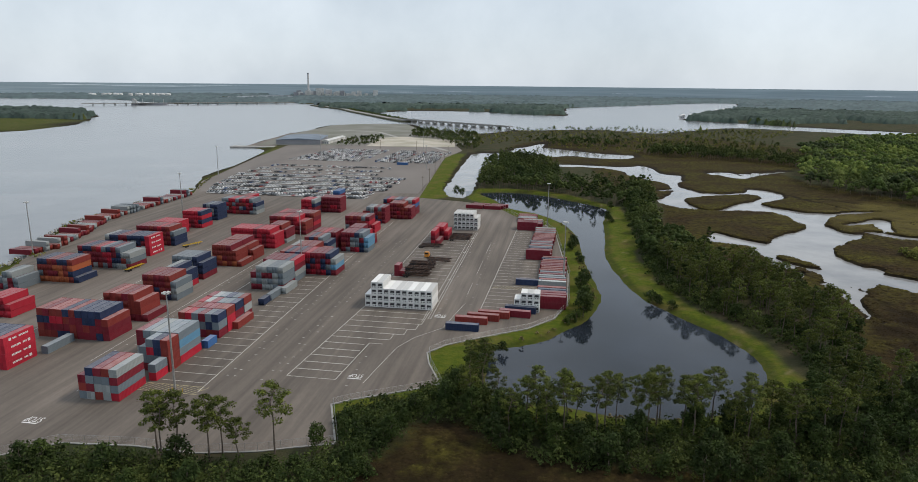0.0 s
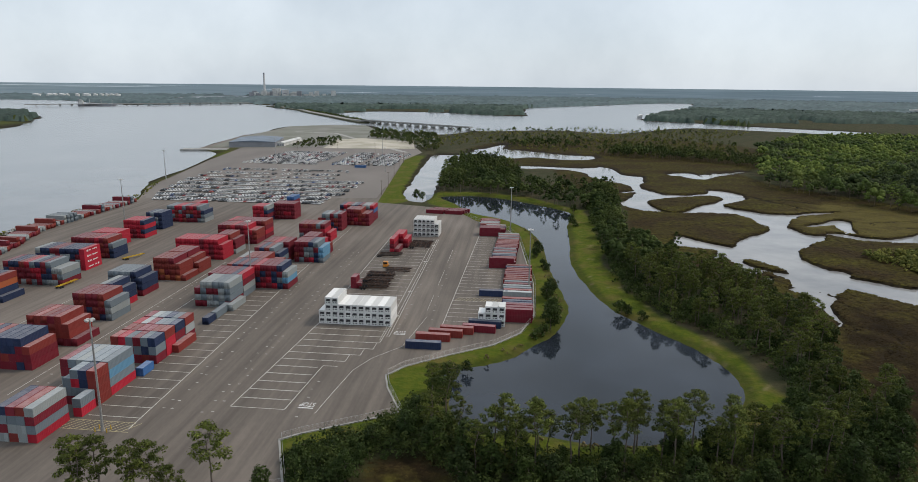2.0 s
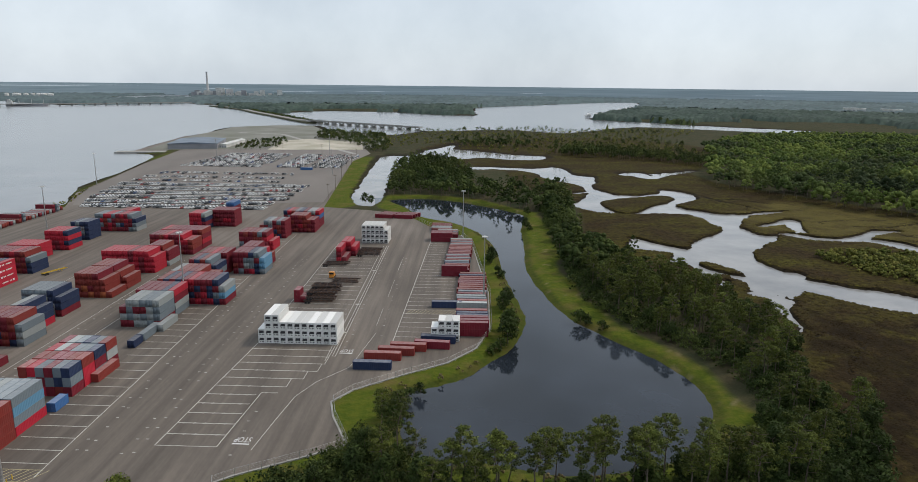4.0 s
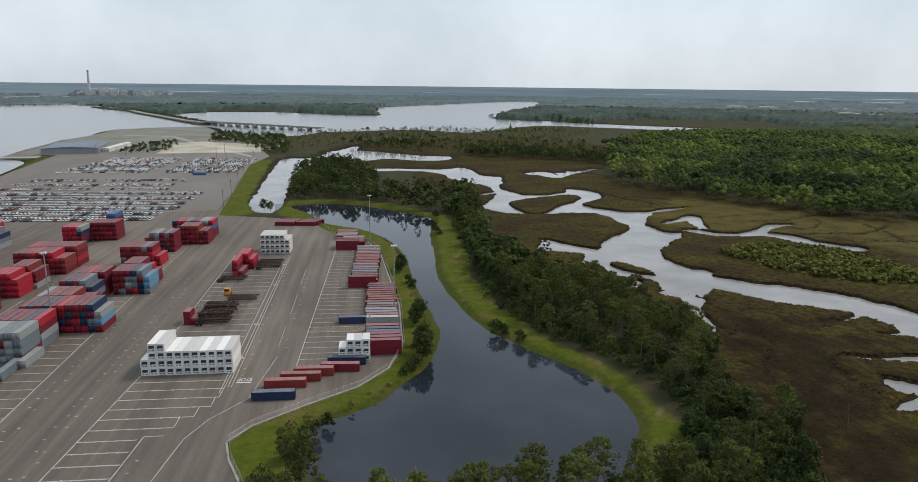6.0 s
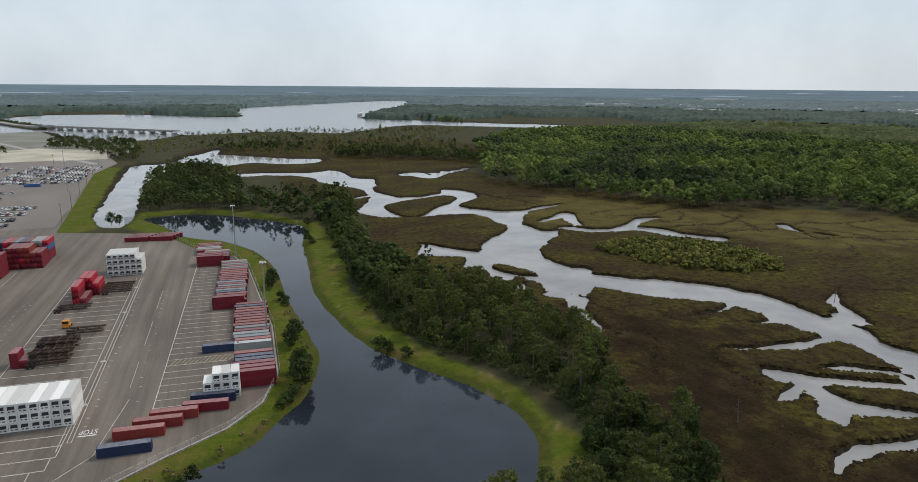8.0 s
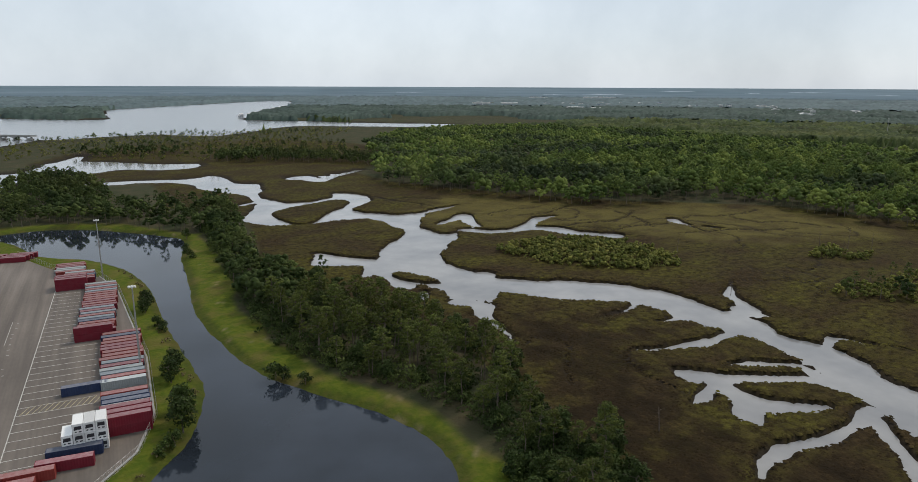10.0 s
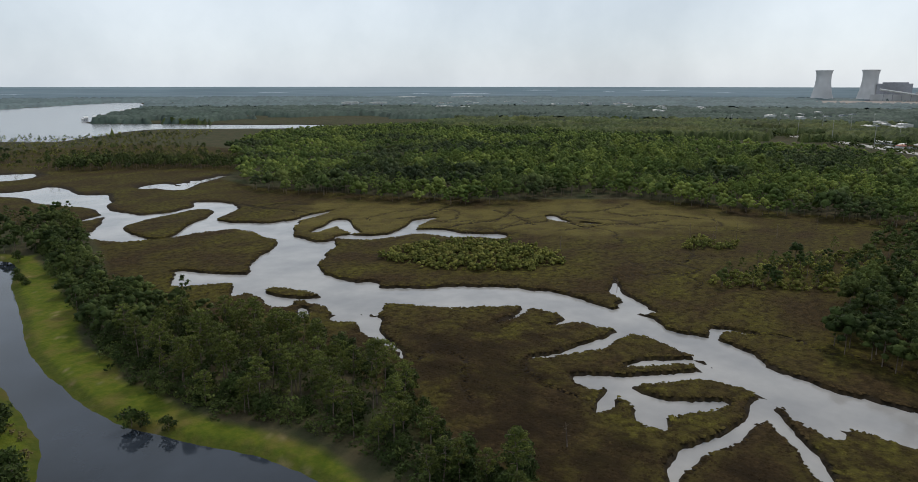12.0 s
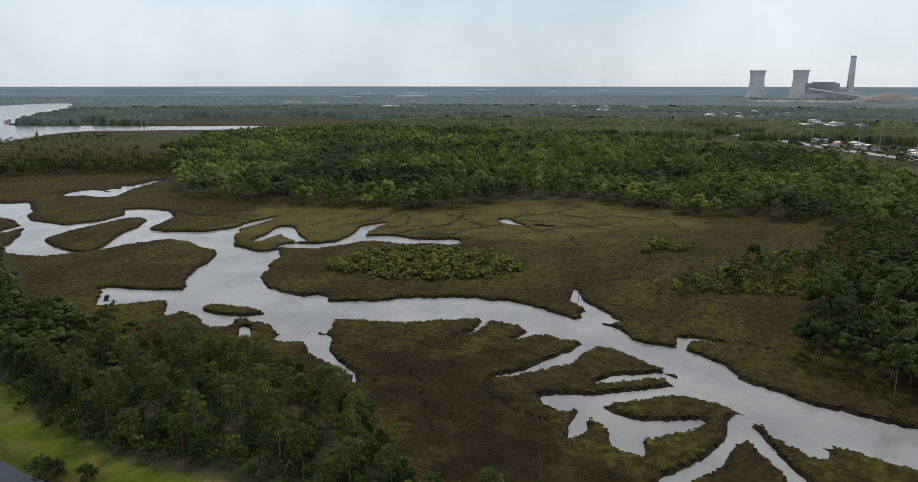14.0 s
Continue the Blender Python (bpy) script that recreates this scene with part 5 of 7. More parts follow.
woods("scrub_trees", np.concatenate([scatter(SCRUB_LOOP_B, 13, 30), scatter([(400, 150), (430, 175), (470, 180), (520, 140), (470, 100)], 8, 31)]), WOOD_CROWNS, 0.5, 0.75, WOODS, "young pines standing among the scrub", "woods", 30, 8.0)

# far woods: a closed canopy in three stretches, with clearings, out to the land's far edge
CLEARINGS = [((800, 1330), 480, 190), ((300, 1300), 300, 110), ((1250, 470), 90, 40), ((1130, 330), 90, 35), ((1030, 215), 80, 35), ((2050, 1150), 110, 90), ((1850, 2380), 150, 90), ((1800, 1860), 130, 60), ((2450, 1600), 200, 90), ((1600, 350), 110, 50), ((-230, 1200), 160, 350), ((1900, 650), 130, 50), ((150, 1240), 160, 130), ((1000, 1560), 260, 150), ((3900, 900), 500, 350), ((-860, 4330), 200, 130), ((-1850, 3800), 330, 110), ((2700, 2500), 330, 60), ((3100, 1900), 380, 70), ((1500, 3300), 420, 70), ((2300, 3300), 500, 60), ((3500, 1700), 300, 60), ((700, 3900), 500, 80), ((1420, 1250), 170, 60), ((400, 1160), 270, 100), ((0, 2330), 330, 110), ((230, 2300), 190, 100), ((-760, 4300), 330, 160)]


def canopy(name, near, far, step, mat, label, seed):
    """The uneven upper surface of unbroken woods, dropping to the ground at their edges."""
    g = np.random.default_rng(seed)
    rings = [near]
    while rings[-1] < far:
        rings.append(rings[-1] + step * (rings[-1] / 1230.0) ** 2)
    r, a = np.meshgrid(np.array(rings), np.radians(np.arange(-39, 97, 0.16)), indexing="ij")
    r = r * (1 + g.uniform(-0.0015, 0.0015, r.shape))
    a = a + g.uniform(-0.4, 0.4, a.shape) * math.radians(0.16)
    x, y = r * np.sin(a), 60 + r * np.cos(a)
    keep = np.ones(x.shape, bool)
    for (cx, cy), rx, ry in CLEARINGS:
        keep &= ((x - cx) / rx) ** 2 + ((y - cy) / ry) ** 2 + 0.35 * wobble(x, y, 160, 43) > 1
    keep &= inside_depth(x, y, smooth_loop(NORTH_WOOD_LOOP, 2)) < 0
    keep &= ~((x < 40) & (y < 1560)) & (r > 1225 + 30 * wobble(x, y, 60, 46))
    keep &= wobble(x, y, 420, 41) > -0.72
    keep &= water_depth(x, y) < -12
    tone = g.random(x.shape)
    z = 4.0 + 9.5 * g.random(x.shape) ** 0.8 + 1.6 * wobble(x, y, 130, 44)
    z = np.where(keep, z, -3.5)
    n, m = x.shape
    ids = np.arange(n * m).reshape(n, m)
    quads = np.stack([ids[:-1, :-1], ids[:-1, 1:], ids[1:, 1:], ids[1:, :-1]], -1).reshape(-1, 4)
    flat = keep.ravel()
    quads = quads[flat[quads].any(1)]
    me = raw_mesh(name, np.stack([x, y, z], -1).reshape(-1, 3), quads, mat)
    me.attributes.new("tree_tone", "FLOAT", "POINT").data.foreach_set("value", (0.45 + 0.8 * (tone - 0.5) + 0.2 * wobble(x, y, 300, 45)).astype(np.float32).ravel())
    me.polygons.foreach_set("use_smooth", np.ones(len(me.polygons), bool))
    return tagged(part(name, me, None), label, "woods", kind="stuff")


canopy("woods_beyond", 1200, 1740, 7, WOODS, "unbroken pine woods beyond the river", 34)
canopy("woods_farther", 1720, 2680, 7, MID_WOODS, "unbroken pine woods in the middle distance, haze in the colour", 35)
canopy("woods_far_off", 2650, 4720, 7, FAR_WOODS, "unbroken pine woods reaching to the horizon, haze in the colour", 36)

# marsh grass: upright tufts, denser and taller along the creek edges
g = np.random.default_rng(44)
tx, ty = g.uniform(-50, 470, 620000), g.uniform(100, 520, 620000)
wet = water_depth(tx, ty)
near_flight = np.clip((330 - np.hypot(tx - 40, ty - 110)) / 200, 0.06, 0.34)
on = (inside_depth(tx, ty, smooth_loop(MARSH_LOOP, 2)) > 0) & (wet < -0.9) & (g.random(len(tx)) < np.where(wet > -2.6, 0.55, near_flight))
tx, ty, wet = tx[on], ty[on], wet[on]
tall = np.where(wet > -2.6, 0.30, 0.30) * g.uniform(0.5, 1.3, len(tx))
base = np.clip(WATER - wet * 1.6, -2, -0.1) - 0.05
n = len(tx)
turn, wide = g.uniform(0, 6.28, n), g.uniform(0.35, 0.85, n)
mound = np.empty((n, 6, 3))
for k in range(5):
    r = wide * g.uniform(0.7, 1.3, n)
    mound[:, k] = np.stack([tx + r * np.cos(turn + 1.257 * k), ty + r * np.sin(turn + 1.257 * k), base - 0.1], -1)
mound[:, 5] = np.stack([tx + g.normal(scale=0.15, size=n), ty + g.normal(scale=0.15, size=n), base + tall], -1)
fan = np.array([[k, (k + 1) % 5, 5] for k in range(5)])
tufts = raw_mesh("marsh_grass", mound.reshape(-1, 3), (np.arange(n)[:, None, None] * 6 + fan).reshape(-1, 3), ground_material("tuft"))
vignette_brown_at = np.clip(inside_depth(tx, ty, smooth_loop(VIGNETTE_BROWN_LOOP)) / 18 + 0.2 + 0.7 * wobble(tx, ty, 22, 71) + 0.4 * wobble(tx, ty, 8, 72), 0, 0.9)
tufts.attributes.new("vignette_brown", "FLOAT", "POINT").data.foreach_set("value", np.repeat(vignette_brown_at, 6).astype(np.float32))
dry_at = np.clip(inside_depth(tx, ty, smooth_loop(DRY_LOOP)) / 30 + 0.3 + 0.35 * wobble(tx, ty, 40, 73), 0, 0.9)
tufts.attributes.new("dry", "FLOAT", "POINT").data.foreach_set("value", np.repeat(dry_at, 6).astype(np.float32))
tufts.polygons.foreach_set("use_smooth", np.ones(len(tufts.polygons), bool))
tagged(part("marsh_grass", tufts, None), "brown and olive marsh grass in uneven tufts", "marsh grass", kind="stuff")

# bleached dead trees standing in the marsh
g = random.Random(53)
for x, y, high in ((395, 262, 9), (402, 250, 11), (408, 240, 10), (386, 245, 8), (300, 352, 7), (318, 300, 8), (430, 225, 9), (272, 238, 6), (470, 215, 10), (118, 262, 8), (150, 180, 7)):
    root = empty("dead_tree", pose(x, y, -0.2, g.uniform(-3, 3), g.uniform(-3, 3), g.uniform(0, 360)))
    part("trunk", tube(bmesh.new(), (0, 0, -0.2), (0.2, 0.1, high), 0.16, 0.05, 6), BARK, root)
    for k in range(5):
        z, a = high * (0.45 + 0.1 * k), g.uniform(0, 6.28)
        part("branch", tube(bmesh.new(), (0.1, 0.05, z), (0.1 + 1.3 * math.cos(a), 0.05 + 1.3 * math.sin(a), z + 0.7), 0.05, 0.015, 4), BARK, root)
    tagged(root, "bare grey dead tree standing in marsh grass", "dead tree", "dead trees in the marsh")

g = np.random.default_rng(57)
OPEN_LOOP = [(-10, 1000), (-15, 1180), (40, 1225), (110, 1310), (300, 1345), (520, 1400), (640, 1320), (480, 1130), (318, 1120), (217, 1200), (111, 1120), (95, 1050)]
woods("hammock_scrub", np.concatenate([scatter(HAMMOCK_LOOP, 15.0, 55), scatter(OPEN_LOOP, 14.0, 56)]), BUSH_CROWNS, 0.5, 1.3, BRUSH, "olive scrub and grass on low hammocks", "scrub", 55)
edge = smooth_loop(POND_LOOP, 8)
fringe = []
for x, y in edge:
    if x < 72 and y < 430 and g.random() < 0.4:
        for k in range(2):
            fringe.append((x - abs(g.normal(3.6, 0.8)) if y > 225 else x - 2.5 + g.normal(0, 1), y - (3.4 if y < 190 else 0) + g.normal(0, 1) + (2.0 if 205 < y < 230 else 0)))
woods("bank_reeds", fringe, BUSH_CROWNS, 0.2, 0.5, REED, "dry brown reeds fringing the pond", "reeds", 58)
# ---- yard markings ----
def paint(name, rows, mat, label, z=0.066):
    """Painted lines in the yard: u0, v0, u1, v1, width."""
    bm = bmesh.new()
    for u0, v0, u1, v1, w in rows:
        a, b = at(u0, v0, z).translation, at(u1, v1, z).translation
        n = (b - a).cross(Vector((0, 0, 1))).normalized() * w / 2
        bm.faces.new([bm.verts.new(c) for c in (a + n, b + n, b - n, a - n)])
    bmesh.ops.recalc_face_normals(bm, faces=bm.faces)
    return tagged(part(name, bm, mat), label, "road marking", kind="structure")


g = random.Random(9)
rows = [(-83.4, 181.6, -79.8, 250, 0.28), (-83.4, 181.6, -67.8, 181.6, 0.26), (-67.8, 181.6, -66.3, 212, 0.26), (-66.3, 212, -61.5, 212, 0.26)]
for i in range(12):
    v = 187.4 + 5.75 * i
    left = -83.4 + (v - 181.6) * 0.052
    right = -67.6 if v < 211 else -60.2 if v < 217 else -56.6 if v < 223 else -53.6 if v < 230 else -52.6
    rows += [(left, v, right, v, 0.36), (right, v, right, v + 5.75 if v > 211 else v + 0.5, 0.22)]
    for k in range(5):
        u = left + (right - left) * (k + 0.6) / 5.5
        rows.append((u, v - 0.4, u + 0.3, v + 0.4, 0.35))
paint("trim_bay_lines", rows, LINE, "worn white parking bay lines on the asphalt")
rows = [(-51.6, 240, -55.2, 396, 0.22), (-50.6, 240, -54.2, 396, 0.22), (-53.2, 236, -57.0, 396, 0.22), (-51.6, 240, -50.6, 240, 0.2)]
for v in (262.0, 294.0, 345.0, 380.0):
    rows.append((-52.5 - (v - 240) * 0.024, v, -50.9 - (v - 240) * 0.024, v, 1.3))
rows += [(-33.4, 249, -31.6, 424, 0.26), (-58.8, 180.6, -57.4, 196, 0.2), (-57.4, 196, -55.9, 210, 0.2), (-55.9, 210, -52.2, 220, 0.2), (-52.2, 220, -44.2, 231.5, 0.2), (-44.2, 231.5, -40.5, 262, 0.16), (-41.5, 270, -41.8, 290, 0.14), (-42.0, 305, -42.4, 330, 0.14), (-42.8, 345, -43.2, 372, 0.14)]
paint("trim_lane_lines", rows, LINE, "white lane lines between the stacks")
rows = []
for i in range(36):
    v = 254.0 + 5.0 * i
    rows.append((-33.2 + (v - 254) * 0.01, v, -14.0 if v < 340 else -21.5 if v < 410 else -31, v, 0.24))
for i in range(22):
    v = 263.5 + 6.1 * i
    rows.append((-79.5 - (v - 263) * 0.02, v, -54.5 - (v - 263) * 0.024, v, 0.28))
rows.append((-80.0, 262, -83.0, 400, 0.26))
paint("trim_side_bay_lines", rows, LINE, "white bay lines beside the container rows")
rows = [(-104.0, 166, -110.4, 322, 0.28), (-110.4, 322, -112.5, 420, 0.26), (-138.5, 160, -141, 330, 0.24), (-149.5, 180, -153.0, 330, 0.26), (-188, 150, -190, 330, 0.24)]
for i in range(40):
    v = 172.0 + 5.9 * i
    rows.append((-119.0, v, -104.2 - (v - 166) * 0.041, v, 0.28))
paint("trim_stack_lane_lines", rows, LINE, "worn white lines along the stacking lanes")
rows = []
for lane in (-86.8, -89.6, -99.5, -101.6, -64.0, -47.0, -36.3, -143.5, -147.0):
    for i in range(34):
        v = 178.0 + 5.8 * i + g.uniform(-0.8, 0.8)
        if g.random() < 0.8 and not (lane == -64.0 and v > 212) and not (lane == -47.0 and v < 240) and not (lane == -36.3 and v < 252):
            u = lane - (v - 178) * 0.03 + g.uniform(-0.5, 0.5)
            rows.append((u, v, u + 0.8, v, 0.4))
paint("trim_bay_numbers", rows, FAINT_LINE, "small worn white bay number marks", 0.068)
rows = [(-126 + 1.6 * k, 164.5, -123 + 1.6 * k, 169.2, 0.22) for k in range(14)] + [(-126, 164.4, -103, 164.4, 0.22), (-125, 169.3, -104, 169.3, 0.22)]
rows += [(-32 + 1.5 * k, 284.2, -30 + 1.5 * k, 289.2, 0.2) for k in range(13)]
paint("trim_hatching", rows, YELLOW_LINE, "faded yellow hatched keep-clear strips")


def painted_word(u, v, turn, size):
    curve = bpy.data.curves.new("stop_word", "FONT")
    curve.body, curve.size, curve.align_x, curve.extrude = "STOP", size, "CENTER", 0.004
    ob = new("stop_marking", curve)
    ob.matrix_basis = at(u, v + 2.9, 0.07, turn) @ Matrix.Diagonal((0.8, 1.5, 1, 1))
    bpy.context.view_layer.update()
    me = bpy.data.meshes.new_from_object(ob.evaluated_get(bpy.context.evaluated_depsgraph_get()))
    m = ob.matrix_basis.copy()
    bpy.data.objects.remove(ob)
    me.materials.clear()
    me.materials.append(SIGN_WHITE)
    word = new("trim_stop_marking", me)
    word.matrix_basis = m
    tagged(word, "white painted STOP lettering on the asphalt", "road marking", kind="structure")
    paint("trim_stop_bar", [(u - 2.2, v - 0.3, u + 2.2, v - 0.3, 0.5)], SIGN_WHITE, "thick white stop bar on the asphalt", 0.07)


painted_word(-62.4, 183.6, 180, 2.3)
painted_word(-47.6, 243.0, 180, 2.3)
painted_word(-137.5, 141.5, 180, 2.6)


# ---- lamp masts ----
def lamp_mast(u, v, high, label):
    root = empty("lamp_mast", at(u, v))
    bm = tube(bmesh.new(), (0, 0, 0.5), (0, 0, high), 0.34, 0.17, 10)
    part("pole", bm, STEEL, root)
    part("base", tube(bmesh.new(), (0, 0, 0), (0, 0, 0.7), 0.5, 0.45, 10), CONCRETE, root, "concrete footing")
    part("head_ring", tube(bmesh.new(), (0, 0, high - 0.4), (0, 0, high - 0.1), 0.55, 0.55, 10), STEEL, root)
    for k in range(6):
        a = k * math.pi / 3
        part("floodlight", boxes((-0.28, 0.55, high - 0.45, 0.28, 1.25, high - 0.05)), WALL_PALE, root, "pale floodlight housing").matrix_basis = Matrix.Rotation(a, 4, "Z")
    return tagged(root, label, "lamp mast", "lamp masts over the yard")


for u, v, high in ((-110.0, 164.4, 30.5), (-121.8, 287.6, 30.5), (-269.4, 294.0, 28.0), (-258.0, 412.0, 28.0), (-13.6, 424.0, 27.5), (-1.4, 303.5, 27.5), (-335.0, 600.0, 27.0), (-300.0, 780.0, 25.0), (-150.0, 690.0, 25.0), (-195.0, 880.0, 25.0)):
    lamp_mast(u, v, high, "tall galvanised lamp mast with a ring of floodlights")
for u, v in ((-108.4, 163.6), (-111.6, 163.6), (-108.4, 165.4), (-111.6, 165.4)):
    tagged(part("bollard", tube(bmesh.new(), (0, 0, 0), (0, 0, 1.2), 0.14, 0.13, 8), YELLOW), "yellow steel bollard guarding a lamp mast", "bollard", "bollards").matrix_basis = at(u, v)


# ---- the yard fence ----
def fence(points, label, high=2.3, gap=3.0):
    root = empty("chain_link_fence")
    post = tube(bmesh.new(), (0, 0, -0.1), (0, 0, high), 0.05, 0.05, 6)
    me = bpy.data.meshes.new("post")
    post.to_mesh(me)
    post.free()
    me.materials.append(STEEL)
    bm = bmesh.new()
    for (ax, ay), (bx, by) in zip(points, points[1:]):
        n = max(1, round(math.hypot(bx - ax, by - ay) / gap))
        for i in range(n):
            part("post", me, None, root).matrix_basis = pose(ax + (bx - ax) * i / n, ay + (by - ay) * i / n, 0)
        for z, r in ((high - 0.06, 0.035), (0.12, 0.02), (0.5, 0.012), (0.9, 0.012), (1.3, 0.012), (1.7, 0.012), (2.0, 0.012)):
            tube(bm, (ax, ay, z), (bx, by, z), r, r, 4)
    part("wire_mesh", bm, STEEL, root, "thin wires and top rail")
    return tagged(root, label, "fence", kind="")


fence(YARD_LOOP[1:8], "galvanised chain-link fence along the wooded yard edge")
fence([(-30.2, 153.5), (-35.0, 173.6), (-30.5, 176.2), (-13.7, 183.2), (-5.2, 187.4), (-9.2, 203.0), (-10.0, 211.6), (-4.6, 218.2)], "galvanised chain-link fence at the yard corner")
fence([(-4.6, 218.2), (10.6, 227.2), (25.8, 235.3), (36.9, 246.5), (45.0, 264.8), (52.0, 309), (55.0, 355), (58.0, 398), (55.0, 425), (37.8, 453), (26, 493)], "galvanised chain-link fence on the pond bank")

# concrete kerb along the wooded and pond sides of the yard
bm = bmesh.new()
edge = [(-110, 146), (-99, 152), (-80, 151), (-64, 148), (-49, 149), (-41, 151), (-31, 153), (-36, 174), (-31, 177), (-14, 184), (-6, 188), (-10, 203), (-11, 212), (-5, 219), (10, 228), (25, 236), (36, 247), (44, 265), (51, 309), (54, 355), (57, 398), (54, 424)]
for (ax, ay), (bx, by) in zip(edge, edge[1:]):
    d = Vector((bx - ax, by - ay, 0))
    n = Vector((d.y, -d.x, 0)).normalized() * 0.55
    a, b = Vector((ax, ay, 0)), Vector((bx, by, 0))
    low = [bm.verts.new(c) for c in (a, b, b + n, a + n)]
    high = [bm.verts.new(c + Vector((0, 0, 0.2))) for c in (a, b, b + n, a + n)]
    bm.faces.new(high)
    for i in range(4):
        bm.faces.new((low[i], low[(i + 1) % 4], high[(i + 1) % 4], high[i]))
bmesh.ops.recalc_face_normals(bm, faces=bm.faces)
tagged(part("trim_kerb", bm, CONCRETE), "pale concrete kerb at the edge of the asphalt", "kerb", kind="structure")


# ---- trailers and machines ----
def chassis(u, v, z=0.05, turn=-90.0, mat=None, yellow=False):
    """A skeletal container trailer: two beams, cross members, gooseneck, axles and wheels."""
    mat = mat or CHASSIS
    root = empty("container_chassis", at(u, v, z, turn))
    part("frame", boxes((-0.55, 0, 0.9, -0.35, 12, 1.3), (0.35, 0, 0.9, 0.55, 12, 1.3), *[(-1.2, y, 1.05, 1.2, y + 0.2, 1.25) for y in (0.1, 3.2, 6.2, 9.0, 11.7)]), mat, root)
    part("landing_leg", boxes((-0.8, 9.2, 0.1, -0.65, 9.35, 1.05), (0.65, 9.2, 0.1, 0.8, 9.35, 1.05)), mat, root)
    for y in (1.0, 2.3):
        part("axle", tube(bmesh.new(), (-1.0, y, 0.5), (1.0, y, 0.5), 0.08, 0.08, 6), DARK, root)
        for x in (-1.2, 0.75):
            part("wheel", tube(bmesh.new(), (x, y, 0.5), (x + 0.45, y, 0.5), 0.5, 0.5, 10), DARK, root, "black twin tyre")
    what = "yellow skeletal container trailer parked in the lane" if yellow else "dirty black skeletal container trailer parked in a bay"
    return tagged(root, what, "trailer", "container trailers")


for i in range(9):
    chassis(-75.6 + g.uniform(-0.8, 0.8), 294.5 + 2.9 * i)
    if i < 8:
        chassis(-75.2 + g.uniform(-0.8, 0.8), 294.7 + 2.9 * i, 1.38)
    if i in (1, 2, 4, 5):
        chassis(-75.0 + g.uniform(-0.8, 0.8), 294.9 + 2.9 * i, 2.71)
for i in range(3):
    chassis(-70.0 + g.uniform(-0.6, 0.6), 322.0 + 2.8 * i)
    chassis(-68.0 + g.uniform(-0.6, 0.6), 372.0 + 2.9 * i)
    chassis(-68.0 + g.uniform(-0.6, 0.6), 380.6 + 2.9 * i)
    chassis(-80.5 + g.uniform(-0.6, 0.6), 351.0 + 2.9 * i)
chassis(-204.5, 276.0, turn=-4, mat=YELLOW, yellow=True)
chassis(-205.0, 325.0, turn=-22, mat=YELLOW, yellow=True)
root = empty("yard_tractor", at(-71.8, 330.5))
part("cab", boxes((-1.2, 0, 1.0, 1.2, 2.0, 3.0, 0.15)), ORANGE_PAINT, root)
part("chassis", boxes((-1.1, -0.4, 0.5, 1.1, 4.6, 1.0, 0.05)), ORANGE_PAINT, root)
part("windscreen", boxes((-1.0, -0.02, 1.9, 1.0, 0.02, 2.8)), GLASS, root, "dark windscreen")
for x in (-1.25, 0.85):
    for y in (0.5, 3.6):
        part("wheel", tube(bmesh.new(), (x, y, 0.5), (x + 0.4, y, 0.5), 0.5, 0.5, 10), DARK, root, "black tyre")
tagged(root, "small orange yard tractor beside the trailers", "tractor")

# ---- parked cars ----
CAR_PAINT = {k: material(k + "_car_paint", c, 0.3, scale=1, fine=6, fine_amount=0.05) for k, c in {"white": (0.75, 0.75, 0.74), "silver": (0.42, 0.43, 0.44), "grey": (0.13, 0.135, 0.14), "black": (0.02, 0.02, 0.022), "red": (0.32, 0.03, 0.03), "blue": (0.05, 0.10, 0.25)}.items()}


def hull(bm, half, y0, y1, z0, z1, y2, y3, taper):
    """A lower edge from y0 to y1 rising to a narrower upper edge from y2 to y3."""
    low = [bm.verts.new(c) for c in ((-half, y0, z0), (half, y0, z0), (half, y1, z0), (-half, y1, z0))]
    high = [bm.verts.new(c) for c in ((-half * taper, y2, z1), (half * taper, y2, z1), (half * taper, y3, z1), (-half * taper, y3, z1))]
    bm.faces.new(low[::-1])
    bm.faces.new(high)
    for i in range(4):
        j = (i + 1) % 4
        bm.faces.new((low[i], low[j], high[j], high[i]))
    return bm


bm = hull(bmesh.new(), 0.90, 0.0, 4.6, 0.28, 0.62, -0.02, 4.62, 1.0)
hull(bm, 0.90, 0.0, 4.6, 0.62, 0.92, 0.15, 4.45, 0.95)
hull(bm, 0.70, 1.72, 3.95, 1.42, 1.48, 1.85, 3.85, 0.95)
CAR_BODY = bpy.data.meshes.new("body")
bm.to_mesh(CAR_BODY)
bm.free()
bm = hull(bmesh.new(), 0.84, 1.0, 4.35, 0.92, 1.42, 1.72, 3.95, 0.80)
CAR_CABIN = bpy.data.meshes.new("cabin")
bm.to_mesh(CAR_CABIN)
bm.free()
CAR_CABIN.materials.append(GLASS)
bm = tube(bmesh.new(), (-0.11, 0, 0), (0.11, 0, 0), 0.33, 0.33, 9)
CAR_WHEEL = bpy.data.meshes.new("wheel")
bm.to_mesh(CAR_WHEEL)
bm.free()
CAR_WHEEL.materials.append(DARK)
CAR_ROOTS = {}


